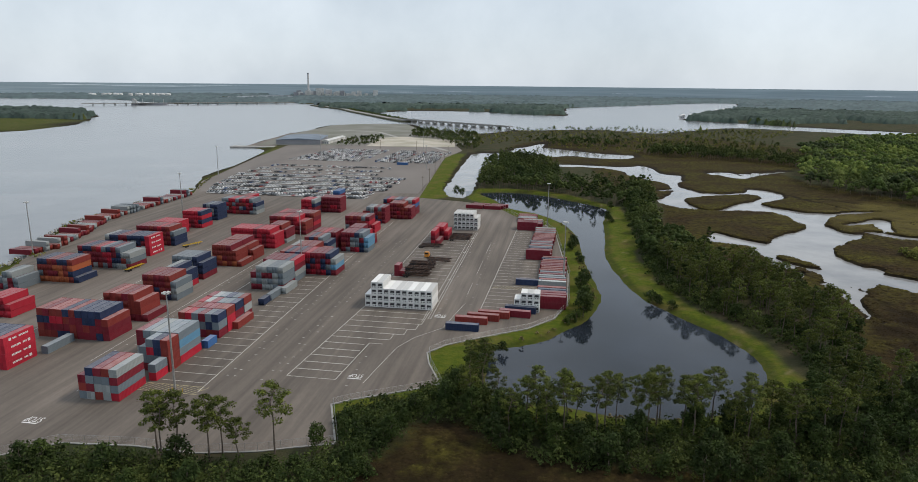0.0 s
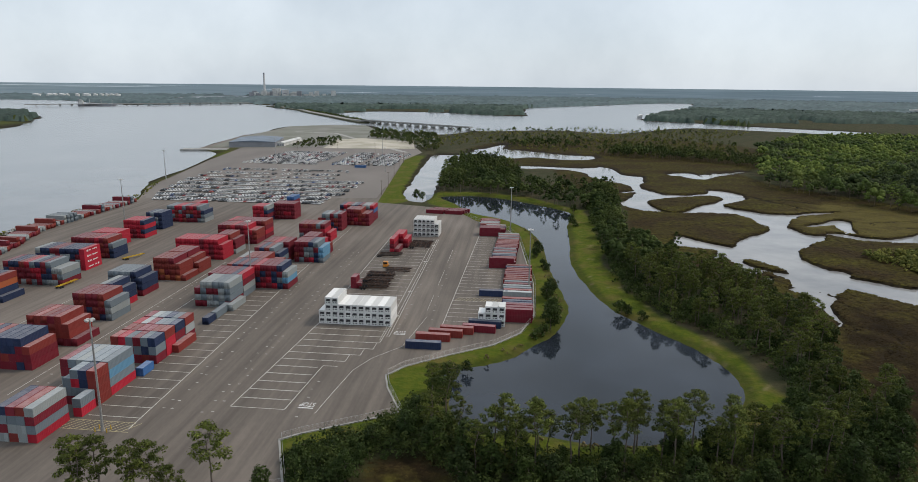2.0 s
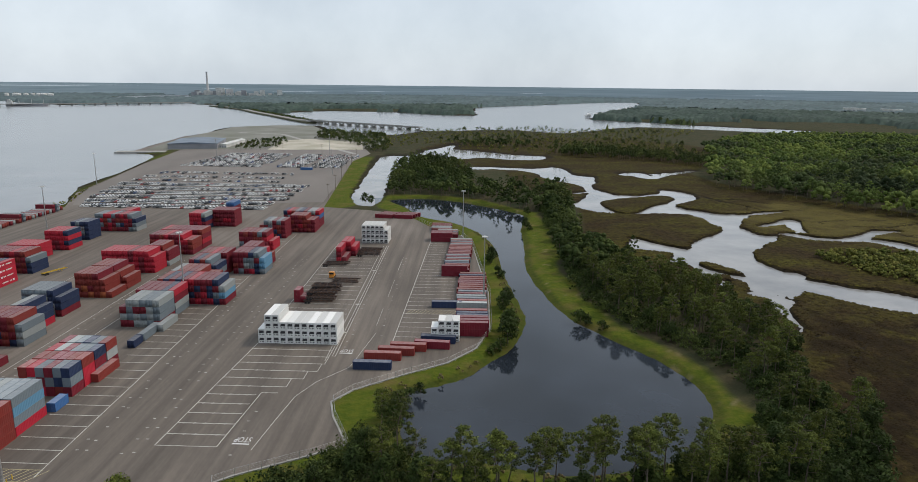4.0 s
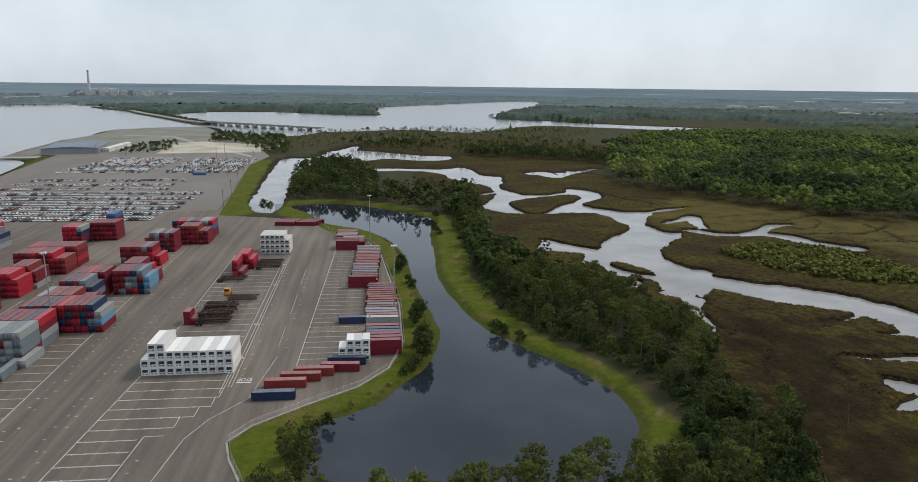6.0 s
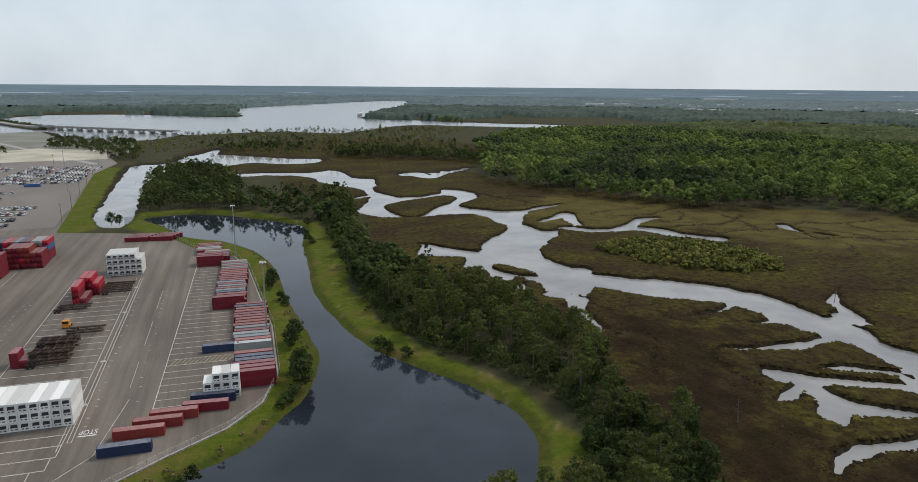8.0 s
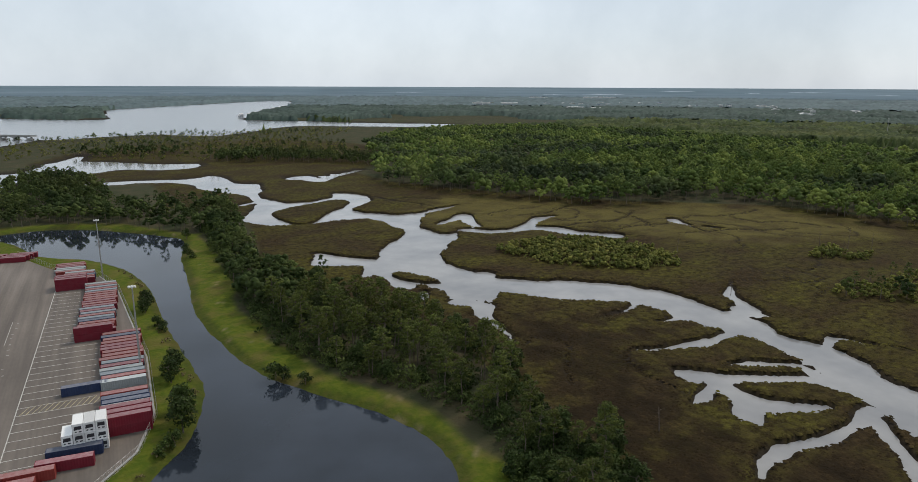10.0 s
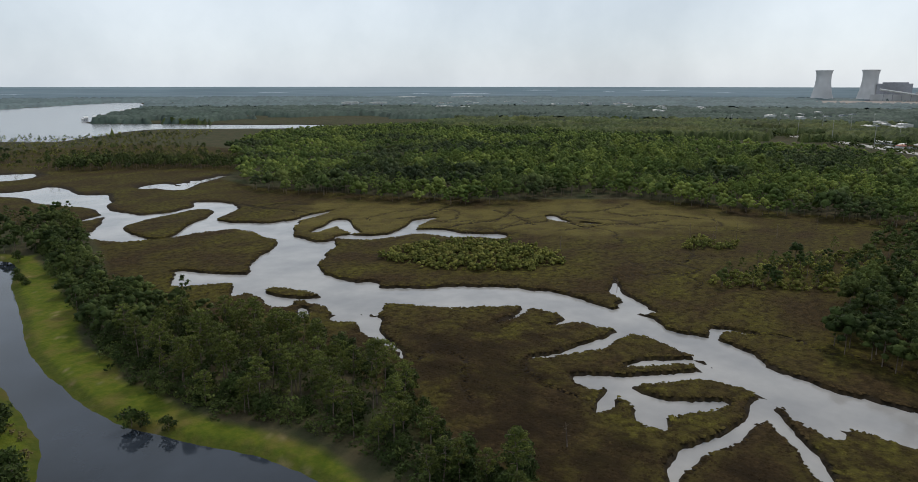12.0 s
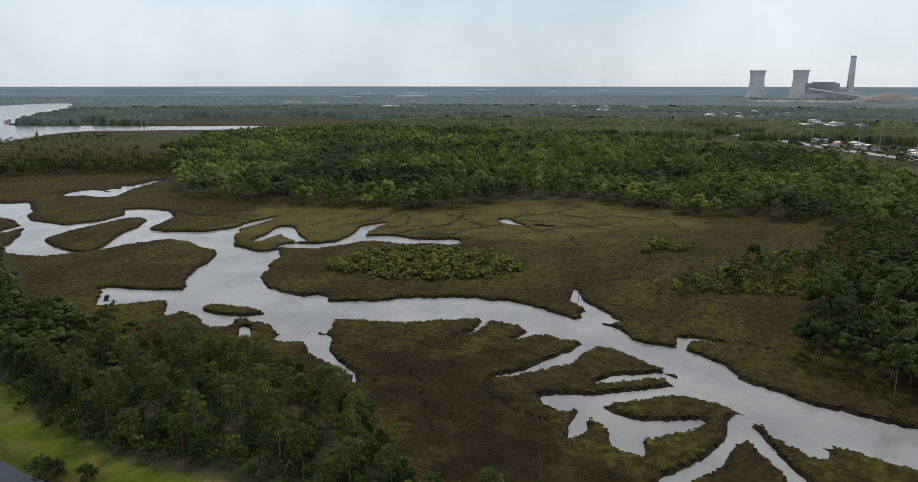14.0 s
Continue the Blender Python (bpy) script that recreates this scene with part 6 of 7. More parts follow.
def car(colour, m):
    if colour not in CAR_ROOTS:
        root = empty("car", m)
        me = CAR_BODY.copy()
        me.materials.append(CAR_PAINT[colour])
        part("body", me, None, root)
        part("cabin", CAR_CABIN, None, root, "dark glazed cabin")
        for x in (-0.8, 0.8):
            for y in (0.85, 3.7):
                part("wheel", CAR_WHEEL, None, root, "black wheel").matrix_basis = pose(x, y, 0.33)
        CAR_ROOTS[colour] = tagged(root, f"{colour} new sedan parked in a long row", "car", "parked cars")
        return root
    return copy_thing(CAR_ROOTS[colour], m)


slots = []
for v in (496, 501, 515, 520, 535, 540, 556, 561, 578, 583, 601, 606):
    left = np.interp(v, [494, 532, 607], [-287, -303, -318])
    right = -157.0 if v < 530 else -152.0
    slots += [(u, v, 0.02) for u in np.arange(left, right, 2.5)]
for v, share in ((628, 0.8), (648, 0.5), (653, 0.6), (676, 0.3), (682, 0.75)):
    slots += [(u, v, share) for u in np.arange(-318, -185, 2.75)]
for v in np.arange(738, 866, 10.5):
    slots += [(u, v, 0.12) for u in np.arange(-322 + (v - 738) * 0.05, -238, 2.7)] + [(u, v, 0.12) for u in np.arange(-222, -152, 2.7) if not -195 < u < -187]
g = random.Random(15)
hues = ["white"] * 18 + ["silver"] * 4 + ["grey"] * 3 + ["black"] * 5 + ["red", "blue"]
rest = {k: [] for k in CAR_PAINT}
made = 0
for u, v, sparse in slots:
    if g.random() < (sparse if sparse < 0.2 else 1 - sparse):
        continue
    c, m = g.choice(hues), at(u + g.uniform(-0.1, 0.1), v + g.uniform(-0.1, 0.1), 0.052, g.uniform(-1, 1))
    if v < 530 and made < 190:
        car(c, m)
        made += 1
    else:
        rest[c].append(m)


def joined_copies(name, sources, label, category):
    """Many copies joined into one object: (mesh, material, poses) rows."""
    vs, fs, mats, ids, n = [], [], [], [], 0
    for me, mat, places in sources:
        if not places:
            continue
        me.calc_loop_triangles()
        v = np.array([q.co for q in me.vertices])
        f = np.array([t.vertices for t in me.loop_triangles])
        if mat not in mats:
            mats.append(mat)
        for m in places:
            a = np.array(m)
            vs.append(v @ a[:3, :3].T + a[:3, 3])
            fs.append(f + n)
            n += len(v)
            ids.append(np.full(len(f), mats.index(mat)))
    me = raw_mesh(name, np.concatenate(vs), np.concatenate(fs), mats[0])
    for mat in mats[1:]:
        me.materials.append(mat)
    me.polygons.foreach_set("material_index", np.concatenate(ids).astype(np.int32))
    return tagged(part(name, me, None), label, category, kind="stuff")


joined_copies("car_rows", [(CAR_BODY, CAR_PAINT[c], p) for c, p in rest.items()] + [(CAR_CABIN, GLASS, sum(rest.values(), []))], "long rows of parked new cars, mostly white", "cars")
sources = []
for (c, length, reefer, h), places in STACKED.items():
    body, rim, roof, door, unit = container_meshes(length, reefer, h, False)
    flip = [m @ Matrix.Diagonal((-1, 1, 1, 1)) for m in places]
    sources += [(body, PAINT[c], places), (rim, PAINT[c], places), (roof, BLEACHED[c], places), (door, PAINT[c], places)]
    sources += [(unit, REEFER_DARK, places)] if reefer else [(door, PAINT[c], flip)]
joined_copies("stacked_containers", sources, "stacks of mostly red and grey shipping containers", "containers")
# ---- bridge, quay and far shores ----
def ribbon(bm, line, half, z0, z1):
    """A road slab along a line of x, y, z."""
    p = [Vector(q) for q in line]
    rings = []
    for i, q in enumerate(p):
        d = (p[min(i + 1, len(p) - 1)] - p[max(i - 1, 0)]).normalized()
        n = Vector((d.y, -d.x, 0)).normalized() * half
        rings.append([bm.verts.new(q + n * s + Vector((0, 0, z))) for s, z in ((-1, z0), (1, z0), (1, z1), (-1, z1))])
    for a, b in zip(rings, rings[1:]):
        for i in range(4):
            j = (i + 1) % 4
            bm.faces.new((a[i], a[j], b[j], b[i]))
    bm.faces.new(rings[0][::-1])
    bm.faces.new(rings[-1])
    return bm


def along(line, step):
    p = [Vector(q) for q in line]
    out = []
    for a, b in zip(p, p[1:]):
        n = max(1, int((b - a).length / step))
        out += [a.lerp(b, i / n) for i in range(n)]
    return out + [p[-1]]


def bridge(line, half, step, name, label):
    root = empty(name)
    part("deck", ribbon(bmesh.new(), along(line, step / 2), half, -1.2, 0.0), CONCRETE, root)
    for s in (-1, 1):
        p = along(line, step / 2)
        side = []
        for i, q in enumerate(p):
            d = (p[min(i + 1, len(p) - 1)] - p[max(i - 1, 0)]).normalized()
            side.append(q + Vector((d.y, -d.x, 0)).normalized() * (half - 0.3) * s)
        part("parapet", ribbon(bmesh.new(), side, 0.25, 0.0, 1.0), CONCRETE, root)
    for q in along(line, step)[1:-1]:
        part("pier", boxes((q.x - half * 0.75, q.y - 0.9, q.z - 2.6, q.x + half * 0.75, q.y + 0.9, q.z - 1.2), (q.x - half * 0.55, q.y - 0.8, -3.0, q.x - half * 0.2, q.y + 0.8, q.z - 2.6), (q.x + half * 0.2, q.y - 0.8, -3.0, q.x + half * 0.55, q.y + 0.8, q.z - 2.6)), CONCRETE, root)
    return tagged(root, label, "bridge")


def arch_bridge(start, end, spans, half, high, label):
    """A low road bridge: deck, parapets, arched girders from pier to pier and piers on wide footings."""
    a, b = Vector(start), Vector(end)
    d = (b - a).normalized()
    root = empty("road_bridge", Matrix.Translation(a) @ Matrix.Rotation(math.atan2(d.y, d.x), 4, "Z"))
    length = (b - a).length
    span = length / spans
    part("deck", boxes((-8, -half, high - 0.9, length + 8, half, high)), CONCRETE, root)
    girder = bmesh.new()
    arc = [(span * k / 10, high - 0.9 - 3.0 * abs(2 * k / 10 - 1) ** 2.2) for k in range(11)]
    for side in (-half + 0.6, half - 1.2):
        rows = [[girder.verts.new((x, y, z)) for y in (side, side + 0.6) for z in (low, high - 0.9)] for x, low in arc]
        for p, q in zip(rows, rows[1:]):
            for i, j in ((0, 1), (1, 3), (3, 2), (2, 0)):
                girder.faces.new((p[i], p[j], q[j], q[i]))
    bmesh.ops.recalc_face_normals(girder, faces=girder.faces)
    arch = bpy.data.meshes.new("arch_girder")
    girder.to_mesh(arch)
    girder.free()
    arch.materials.append(CONCRETE)
    for side in (-1, 1):
        part("parapet", boxes((-8, side * half - 0.2, high, length + 8, side * half + 0.2, high + 1.0)), CONCRETE, root)
    for k in range(spans):
        part("arch_girder", arch, None, root).matrix_basis = Matrix.Translation((span * k, 0, 0))
    for k in range(spans + 1):
        pier = boxes((-1.0, -half + 0.4, -3.0, 1.0, half - 0.4, high - 3.4), (-2.4, -half - 1.0, -3.0, 2.4, half + 1.0, -0.5))
        part("pier", pier, CONCRETE, root, "stained concrete pier").matrix_basis = Matrix.Translation((span * k, 0, 0))
    return tagged(root, label, "bridge")


arch_bridge((-128, 1590, 0), (92, 1358, 0), 13, 6.0, 5.2, "long pale concrete road bridge on low arched spans")
bridge([(-1330, 2400, 6), (-1063, 2570, 6), (-880, 2690, 6), (-690, 2830, 5)], 5.0, 34, "river_trestle", "distant low concrete bridge across the river")
CAUSEWAY = [(-122, 1584, 0), (-175, 1710, 0), (-246, 1898, 0), (-330, 2110, 0), (-390, 2290, 0), (-480, 2480, 0), (-560, 2620, 0)]
tagged(part("ground_causeway", ribbon(bmesh.new(), along(CAUSEWAY, 40), 19, -3, 1.6), BANK), "low brushy earth causeway carrying the road", "causeway", kind="structure")
tagged(part("road_causeway", ribbon(bmesh.new(), along([(x - 5, y, max(2.0, 4.6 - 0.03 * (y - 1590))) for x, y, z in CAUSEWAY], 40), 6, -2.5, 0), CONCRETE), "pale causeway road leading off the bridge", "road", kind="structure")
g = np.random.default_rng(86)
line = along(CAUSEWAY, 7)
LOW_BRUSH = [puff_crown(380 + i, 4.5, 3.2, 4, 4, 0.7, 0.2) for i in range(3)]
brush = np.array([(q.x + g.uniform(4, 17), q.y + g.uniform(-3, 3)) for q in line for k in range(2)])
parts, tones = [], []
for x, y in brush:
    cv, cf = LOW_BRUSH[int(g.integers(0, 3))]
    parts.append((cv * g.uniform(0.5, 1.2) + np.array([x, y, 1.2]), cf))
    tones.append(np.full(len(cv), g.random()))
me = raw_mesh("causeway_brush", *join(parts), WOODS)
me.attributes.new("tree_tone", "FLOAT", "POINT").data.foreach_set("value", np.concatenate(tones).astype(np.float32))
tagged(part("causeway_brush", me, None), "low dark brush along the causeway road", "brush", kind="stuff")
tagged(part("road_peninsula", ribbon(bmesh.new(), along([(-20, 905, 0.16), (-70, 1030, 0.16), (-150, 1240, 0.16), (-230, 1280, 0.16)], 40), 4, -0.2, 0), CONCRETE), "pale access road round the sand lot", "road", kind="structure")


def shed(name, x, y, w, d, h, turn, wall, roof, label, ridge=0.0, bays=0):
    root = empty(name, pose(x, y, 0, 0, 0, turn))
    part("wall", boxes((-w / 2, -d / 2, -0.5, w / 2, d / 2, h)), wall, root)
    bm = bmesh.new()
    pts = [(-w / 2 - 0.6, h), (0, h + ridge + 0.5), (w / 2 + 0.6, h)]
    low = [bm.verts.new((px, -d / 2 - 0.6, pz)) for px, pz in pts] + [bm.verts.new((w / 2 + 0.6, -d / 2 - 0.6, h - 0.4)), bm.verts.new((-w / 2 - 0.6, -d / 2 - 0.6, h - 0.4))]
    high = [bm.verts.new((v.co.x, d / 2 + 0.6, v.co.z)) for v in low]
    bm.faces.new(low)
    bm.faces.new(high[::-1])
    for i in range(5):
        bm.faces.new((low[i], high[i], high[(i + 1) % 5], low[(i + 1) % 5]))
    bmesh.ops.recalc_face_normals(bm, faces=bm.faces)
    part("roof", bm, roof, root)
    for k in range(bays):
        px = -w / 2 + w * (k + 0.5) / bays
        part("door", boxes((px - w / bays * 0.28, -d / 2 - 0.15, 0, px + w / bays * 0.28, -d / 2 + 0.02, h * 0.62)), TOWER_DARK, root, "dark roller door")
    return tagged(root, label, "building")


shed("warehouse", -237, 1018, 62, 92, 7.0, 4, TOWER_DARK, ROOF_BLUE, "long quayside warehouse with a blue-grey sheet roof", 1.5, 7)
shed("transit_shed", -194, 1035, 10, 90, 4.5, -6, WALL_PALE, WALL_PALE, "narrow shed with a white roof beside the warehouse", 0.6, 3)
# timber and concrete quay at the river bend
bm = boxes((-318, 930, -2.5, -258, 946, 0.4))
tagged(part("quay", bm, CONCRETE), "grey concrete quay reaching into the river", "quay")
tagged(part("pavement_quay", boxes((-300, 946, -1.5, -262, 1200, 0.1)), ASPHALT), "grey paved quayside apron along the river", "pavement", kind="structure")
woods("car_park_trees", scatter([(-176, 965), (-172, 1060), (-150, 1120), (-128, 1120), (-122, 1005), (-140, 962)], 11, 51), WOOD_CROWNS[3:], 0.4, 0.6, WOODS, "rows of small round trees by the car park", "trees", 51, 8.0)
# riprap along the river wall
g = random.Random(61)
bm = bmesh.new()
for i in range(420):
    v = 120 + 1.0 * i
    x = np.interp(v, [120, 317, 338, 366, 414, 442, 500, 558, 600], [-221, -224, -224, -238, -248, -245, -241, -226, -235]) + g.uniform(-2.0, 3.0)
    r = g.uniform(0.3, 0.8)
    bmesh.ops.create_icosphere(bm, subdivisions=1, radius=r, matrix=pose(x, v, -0.9 + g.uniform(0, 0.5), g.uniform(0, 90), g.uniform(0, 90), 0) @ Matrix.Diagonal((1.3, 1, 0.7, 1)))
tagged(part("riprap", bm, CONCRETE), "grey rocks heaped along the river edge", "rocks", kind="stuff")
shore = [(x, v) for v in range(110, 620, 4) for x in [np.interp(v, [120, 317, 338, 366, 414, 442, 500, 558, 620], [-221, -224, -224, -238, -248, -245, -241, -226, -240]) + 5 + g.uniform(-1.5, 3.5)] if g.random() < 0.75]
woods("shore_bushes", shore, BUSH_CROWNS, 0.35, 0.8, BRUSH, "low green bushes along the river wall", "bushes", 62)

# ship on the river and tanks on the far bank
root = empty("cargo_ship", pose(-1150, 2525, WATER, 0, 0, 18))
bm = bmesh.new()
outline = [(-60, -9), (48, -9), (58, -5), (64, 0), (58, 5), (48, 9), (-60, 9)]
low = [bm.verts.new((x * 0.96, y * 0.9, -0.5)) for x, y in outline]
high = [bm.verts.new((x, y, 7.0 + (2.0 if x > 50 else 0.0))) for x, y in outline]
bm.faces.new(high)
for i in range(7):
    j = (i + 1) % 7
    bm.faces.new((low[i], low[j], high[j], high[i]))
bmesh.ops.recalc_face_normals(bm, faces=bm.faces)
part("hull", bm, TOWER_DARK, root, "dark steel hull")
part("deckhouse", boxes((-56, -7, 7, -40, 7, 15), (-54, -6, 15, -42, 6, 20), (-53, -8, 20, -47, 8, 22.5)), WALL_PALE, root, "white deckhouse")
part("funnel", boxes((-58, -2, 15, -54, 2, 24)), TOWER_DARK, root)
for x in (-30, -12, 6, 24, 42):
    part("hatch", boxes((x - 6, -6, 7, x + 6, 6, 8.6)), TOWER, root, "grey hatch cover")
for x in (-21, 15, 50):
    part("mast", tube(bmesh.new(), (x, 0, 7), (x, 0, 21), 0.6, 0.4, 6), WALL_PALE, root)
tagged(root, "dark cargo ship with a white deckhouse on the river", "ship")
g = random.Random(64)
for i in range(15):
    x, y, r = -2010 + i * 26 + g.uniform(-6, 6), 3720 + i * 12 + g.uniform(-40, 40), g.uniform(9, 17)
    root = empty("storage_tank", pose(x, y, 0))
    part("shell", tube(bmesh.new(), (0, 0, -1), (0, 0, 15), r, r, 20), SIGN_WHITE, root)
    part("dome", tube(bmesh.new(), (0, 0, 15), (0, 0, 17.5), r, r * 0.2, 20), SIGN_WHITE, root)
    tagged(root, "white round storage tank on the far river bank", "tank", "storage tanks")


# ---- power stations on the skyline ----
def ring_stack(bm, profile, sides=28):
    rings = [[bm.verts.new((r * math.cos(6.2832 * i / sides), r * math.sin(6.2832 * i / sides), z)) for i in range(sides)] for z, r in profile]
    for a, b in zip(rings, rings[1:]):
        for i in range(sides):
            j = (i + 1) % sides
            bm.faces.new((a[i], a[j], b[j], b[i]))
    return bm


for x, y, high in ((4319, 1300, 164), (4375, 1078, 165)):
    root = empty("cooling_tower", pose(x, y, 0))
    prof = [(high * t, 62 * math.sqrt(0.40 + 0.60 * ((0.76 - t) / 0.76) ** 2) if t < 0.76 else 62 * math.sqrt(0.40 + 0.12 * ((t - 0.76) / 0.24) ** 2)) for t in [k / 16 for k in range(1, 17)]]
    part("shell", ring_stack(bmesh.new(), [(8, 64)] + prof + [(high, 40), (high - 14, 38)]), TOWER, root)
    part("base_ring", ring_stack(bmesh.new(), [(-4, 66), (8, 66), (8, 60)]), TOWER_DARK, root, "dark air inlet ring")
    part("rim", ring_stack(bmesh.new(), [(high - 3, 45.6), (high + 1.5, 45.6), (high + 1.5, 40)]), TOWER, root)
    tagged(root, "huge grey hyperbolic concrete cooling tower, paled in colour for haze", "cooling tower", "cooling towers")


def chimney(x, y, high, r0, r1, label):
    root = empty("chimney", pose(x, y, 0))
    part("shaft", ring_stack(bmesh.new(), [(-3, r0), (high, r1), (high, r1 * 0.8)], 18), TOWER, root)
    part("cap", ring_stack(bmesh.new(), [(high - 8, r1 * 1.04), (high + 1, r1 * 1.04), (high + 1, r1 * 0.7)], 18), TOWER_DARK, root, "dark sooty top band")
    return tagged(root, label, "chimney")


chimney(4423, 830, 240, 20, 14, "tall grey concrete power station chimney")
chimney(-977, 4393, 141, 7, 5, "tall slim chimney on the distant shore")
root = empty("power_station", pose(4400, 950, 0, 0, 0, -78))
part("boiler_house", boxes((-95, -40, 10, 70, 30, 92), (-70, -30, 92, 50, 20, 99)), TOWER_DARK, root)
part("turbine_hall", boxes((-120, -70, -5, 190, -30, 34)), TOWER, root, "pale turbine hall")
part("precipitator", boxes((90, -20, 0, 185, 20, 48), (200, -15, 0, 240, 15, 30)), TOWER, root)
bm = tube(bmesh.new(), (-80, -95, 62), (235, -95, 10), 6, 6, 6)
part("conveyor", bm, WALL_PALE, root, "pale sloping coal conveyor")
for k in range(7):
    part("trestle", boxes((-60 + 42 * k, -97, -5, -57 + 42 * k, -93, 55 - 7 * k)), TOWER_DARK, root)
tagged(root, "grey coal power station with boiler house, haze in its colours", "power station")
bm = ring_stack(bmesh.new(), [(-6, 190), (8, 165), (26, 100), (42, 45), (46, 6)], 24)
for v in bm.verts:
    v.co.x *= 0.6 + 0.1 * math.sin(v.co.y * 0.05)
tagged(part("coal_pile", bm, DUST), "brown heap of coal and ash by the plant", "heap").matrix_basis = pose(4260, 610, 0)
sheet("pavement_plant_yard", [(3650, 700, 4250, 1400)], 0.3, DUST, "pale bare ground of the power station yard", "pavement")
root = empty("shore_plant", pose(-880, 4400, 0, 0, 0, 8))
for k, (a, b, h) in enumerate(((-120, -60, 28), (-50, 0, 48), (10, 50, 40), (60, 130, 24), (140, 200, 16))):
    part("block", boxes((a, -20, -2, b, 20, h)), WALL_PALE if k % 2 else TOWER, root)
for k in range(22):
    a, d, h = random.Random(200 + k).uniform(-190, 330), random.Random(300 + k).uniform(-70, -30), random.Random(400 + k).uniform(12, 40)
    part("shed_block", boxes((a, d, -2, a + 12 + h * 0.5, d + 14, h)), WALL_PALE if k % 3 else TOWER_DARK, root)
tagged(root, "pale industrial plant below a chimney on the far shore", "plant")


# ---- roads and buildings among the woods ----
def far_road(name, line, half, label):
    tagged(part(name, ribbon(bmesh.new(), along([(x, y, 0.5) for x, y in line], 40), half, -0.6, 0), CONCRETE), label, "road", kind="structure")


far_road("road_interchange", [(1270, 480), (1222, 424), (1172, 366), (1078, 282), (985, 180), (930, 110)], 11, "pale concrete highway through the woods")
far_road("road_ramp", [(1180, 545), (1340, 640), (1500, 560), (1560, 420), (1600, 250)], 9, "pale ramp road curving through the woods")
far_road("road_distant", [(2250, 1420), (2060, 1200), (1960, 1010), (1900, 850)], 14, "pale distant road lined with low buildings")
g = random.Random(77)
spots = [(1800, 2400, 75, 30, 15), (1895, 2330, 70, 30, 14), (3190, 3020, 190, 60, 16), (2930, 3285, 110, 40, 12), (1815, 1862, 60, 34, 10), (1860, 1800, 50, 30, 9)]
for x, y, w, d, h in spots:
    shed("distant_warehouse", x, y, w, d, h, -38, WALL_PALE, SIGN_WHITE, "white flat-roofed warehouse standing in distant woods", 0.4, 5)
for i in range(60):
    cx, cy, sx, sy = g.choice(((2080, 1180, 220, 150), (2450, 1620, 220, 110), (1560, 380, 100, 50), (1900, 650, 200, 90), (2250, 2100, 260, 160)))
    w = g.uniform(10, 24)
    shed("distant_building", cx + g.uniform(-1, 1) * sx, cy + g.uniform(-1, 1) * sy, w, g.uniform(8, 16), g.uniform(8, 14), g.uniform(-60, -20), WALL_PALE, g.choice((SIGN_WHITE, WALL_PALE, ROOF_BLUE, TOWER)), "pale low building among the distant trees", 1.2, 3)
for i in range(12):
    x, y = 560 + i * 36 + g.uniform(-10, 10), 1900 + i * 62 + g.uniform(-20, 20)
    shed("waterside_house", x + 40, y, 12, 9, 5, g.uniform(0, 90), WALL_PALE, TOWER, "small house among trees on the river bank", 2.0, 2)
for x, y in ((1250, 470), (1205, 405), (1130, 330), (1080, 262), (1010, 190), (1340, 620), (1460, 570), (1420, 480), (1370, 420), (1530, 420), (1180, 250), (1290, 330)):
    root = empty("highway_lamp", pose(x, y, 0))
    part("pole", tube(bmesh.new(), (0, 0, 0), (0, 0, 32), 0.45, 0.25, 8), STEEL, root)
    part("head", tube(bmesh.new(), (0, 0, 31.4), (0, 0, 32.2), 1.6, 1.6, 8), WALL_PALE, root)
    tagged(root, "high-mast highway lamp above the trees", "lamp mast", "highway lamps")


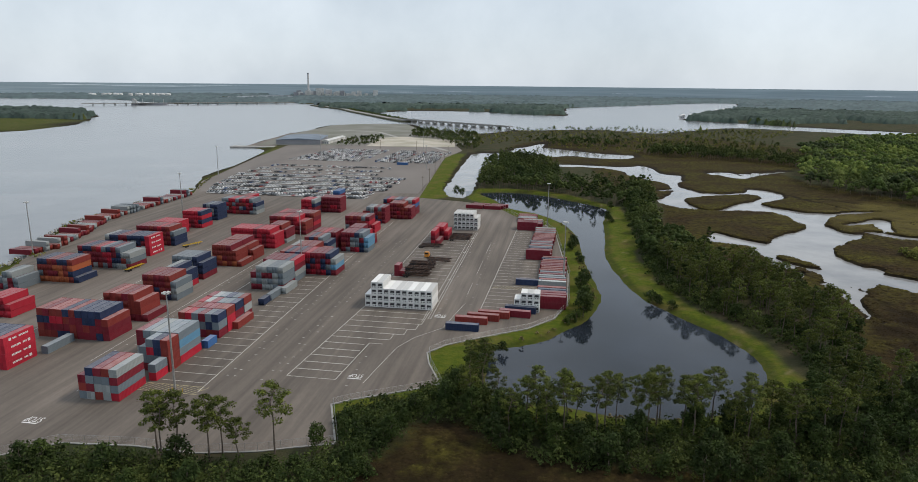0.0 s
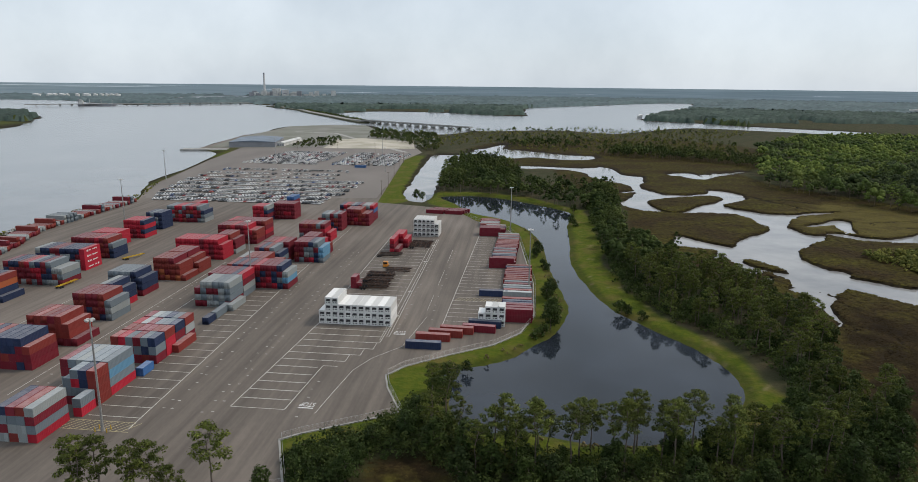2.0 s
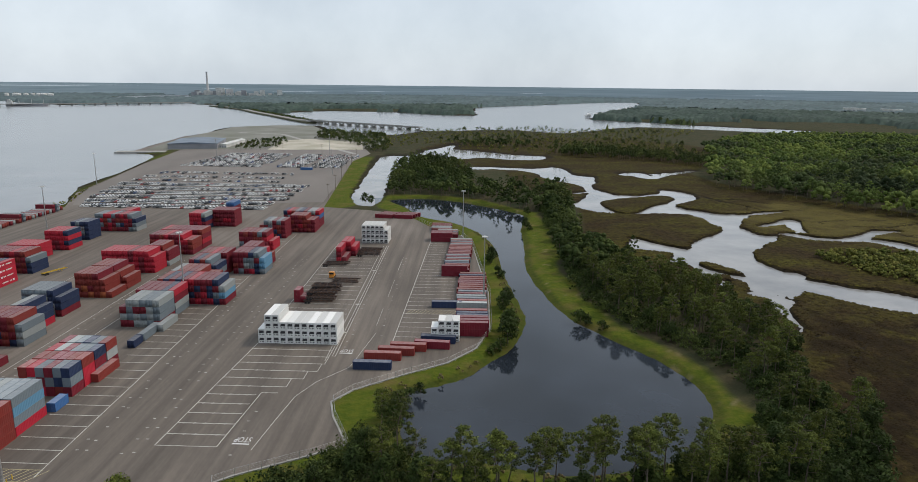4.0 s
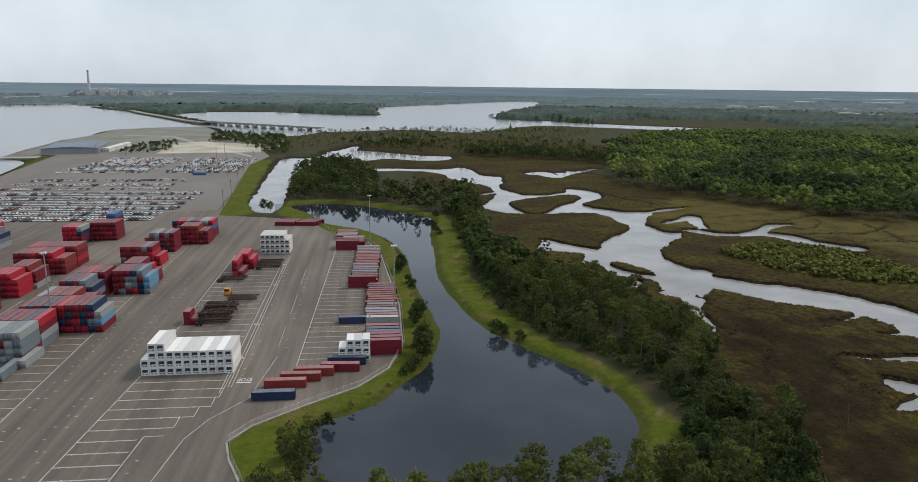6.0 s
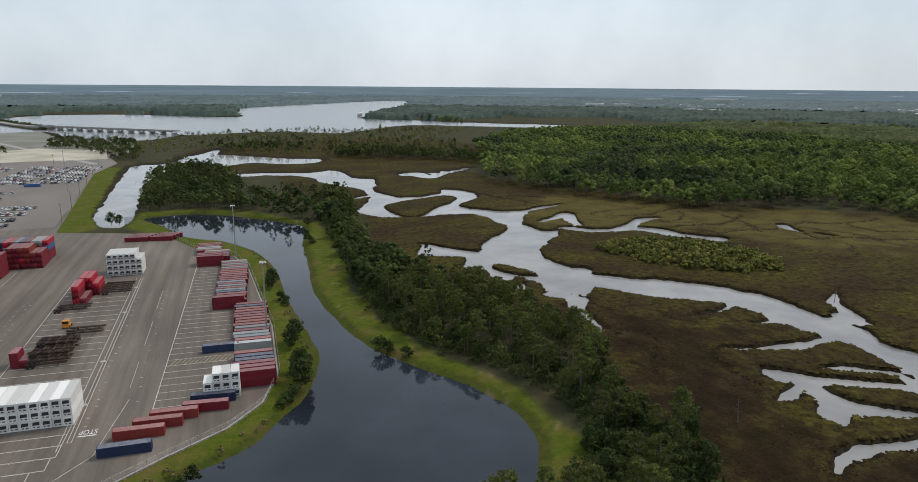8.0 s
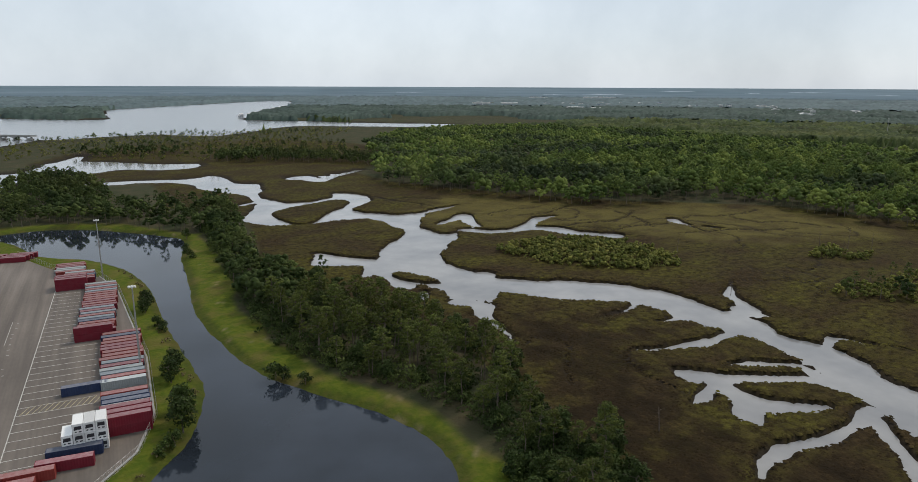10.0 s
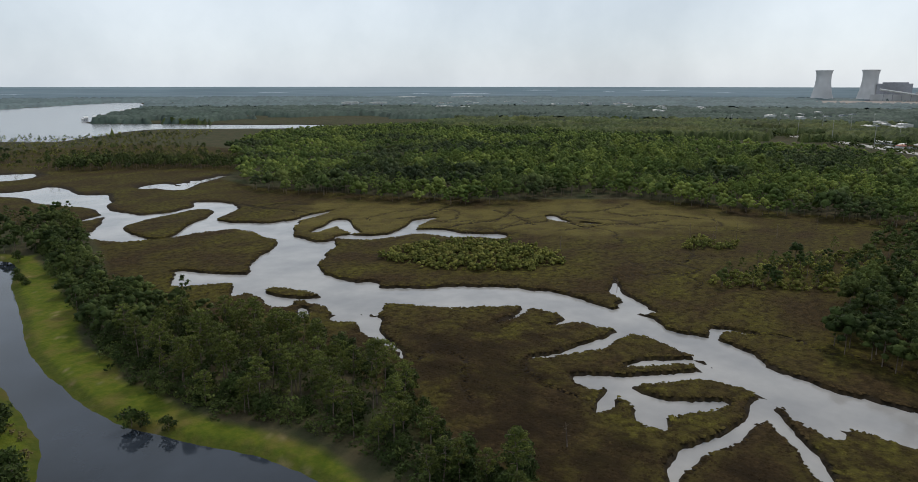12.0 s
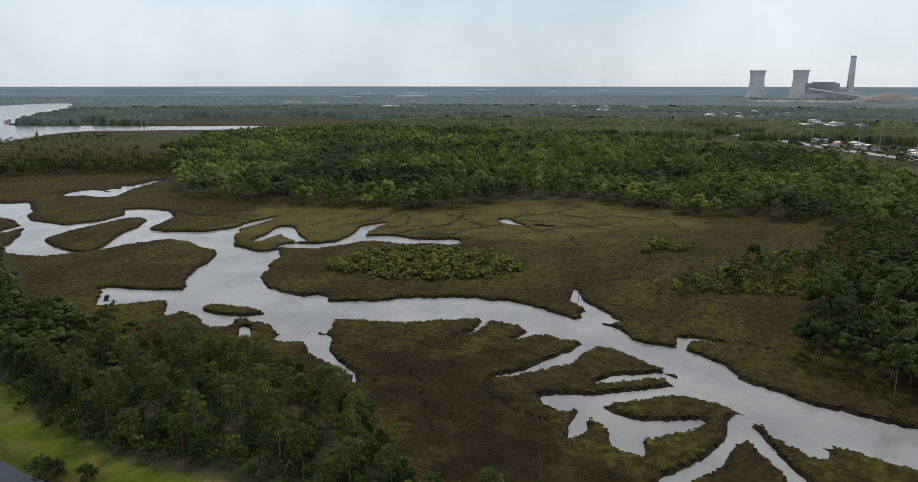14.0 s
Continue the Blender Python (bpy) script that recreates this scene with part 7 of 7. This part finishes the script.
HOUSE_RED = material("red_brown_roof", (0.30, 0.10, 0.07), 0.8, scale=0.2, fine=2)
for i in range(16):
    k = i / 15
    x, y = 990 + 250 * k + g.uniform(-20, 20) + 35, 195 + 260 * k + g.uniform(-22, 22) - 45
    shed("roadside_building", x, y, g.uniform(9, 26), g.uniform(8, 16), g.uniform(3.5, 6), g.uniform(-60, -20), WALL_PALE, (HOUSE_RED, SIGN_WHITE, TOWER, WALL_PALE)[i % 4], "low roadside building beside the highway", 1.0, 2)
g = np.random.default_rng(92)
verge = np.array([(950 + 330 * k + side * 26 + g.normal(0, 9), 135 + 350 * k - side * 24 + g.normal(0, 9)) for k in g.random(150) for side in (-1, 1)])
woods("verge_trees", verge, LOW_CROWNS, 0.35, 0.85, WOODS, "dark trees along the highway verge", "trees", 93)
root = empty("lorry", pose(1105, 306, 0.5, 0, 0, -44))
part("trailer", boxes((-1.3, -8, 1.1, 1.3, 5, 4.0, 0.1)), SIGN_WHITE, root, "white box trailer")
part("cab", boxes((-1.2, 5.4, 0.6, 1.2, 8, 3.4, 0.2)), WALL_PALE, root)
for y in (-6.5, -5.2, 6.6):
    part("wheel", tube(bmesh.new(), (-1.25, y, 0.5), (1.25, y, 0.5), 0.5, 0.5, 10), DARK, root, "black tyre")
tagged(root, "white articulated lorry standing on the pale highway", "lorry")


# ---- utility poles along the access road ----
for x, y in ((-32, 560), (-29, 612), (-26, 668), (-23, 726), (-20, 786), (-16, 846), (-60, 905), (-110, 920), (-165, 935)):
    root = empty("utility_pole", pose(x, y, 0, 0, 0, -5))
    part("pole", tube(bmesh.new(), (0, 0, -0.1), (0, 0, 12.5), 0.19, 0.13, 7), BARK, root)
    part("crossarm", boxes((-1.3, -0.08, 11.3, 1.3, 0.08, 11.5)), BARK, root)
    for k in (-1.1, 0.0, 1.1):
        part("insulator", tube(bmesh.new(), (k, 0, 11.5), (k, 0, 11.8), 0.06, 0.05, 6), STEEL, root)
    tagged(root, "wooden utility pole beside the access road", "utility pole", "utility poles")
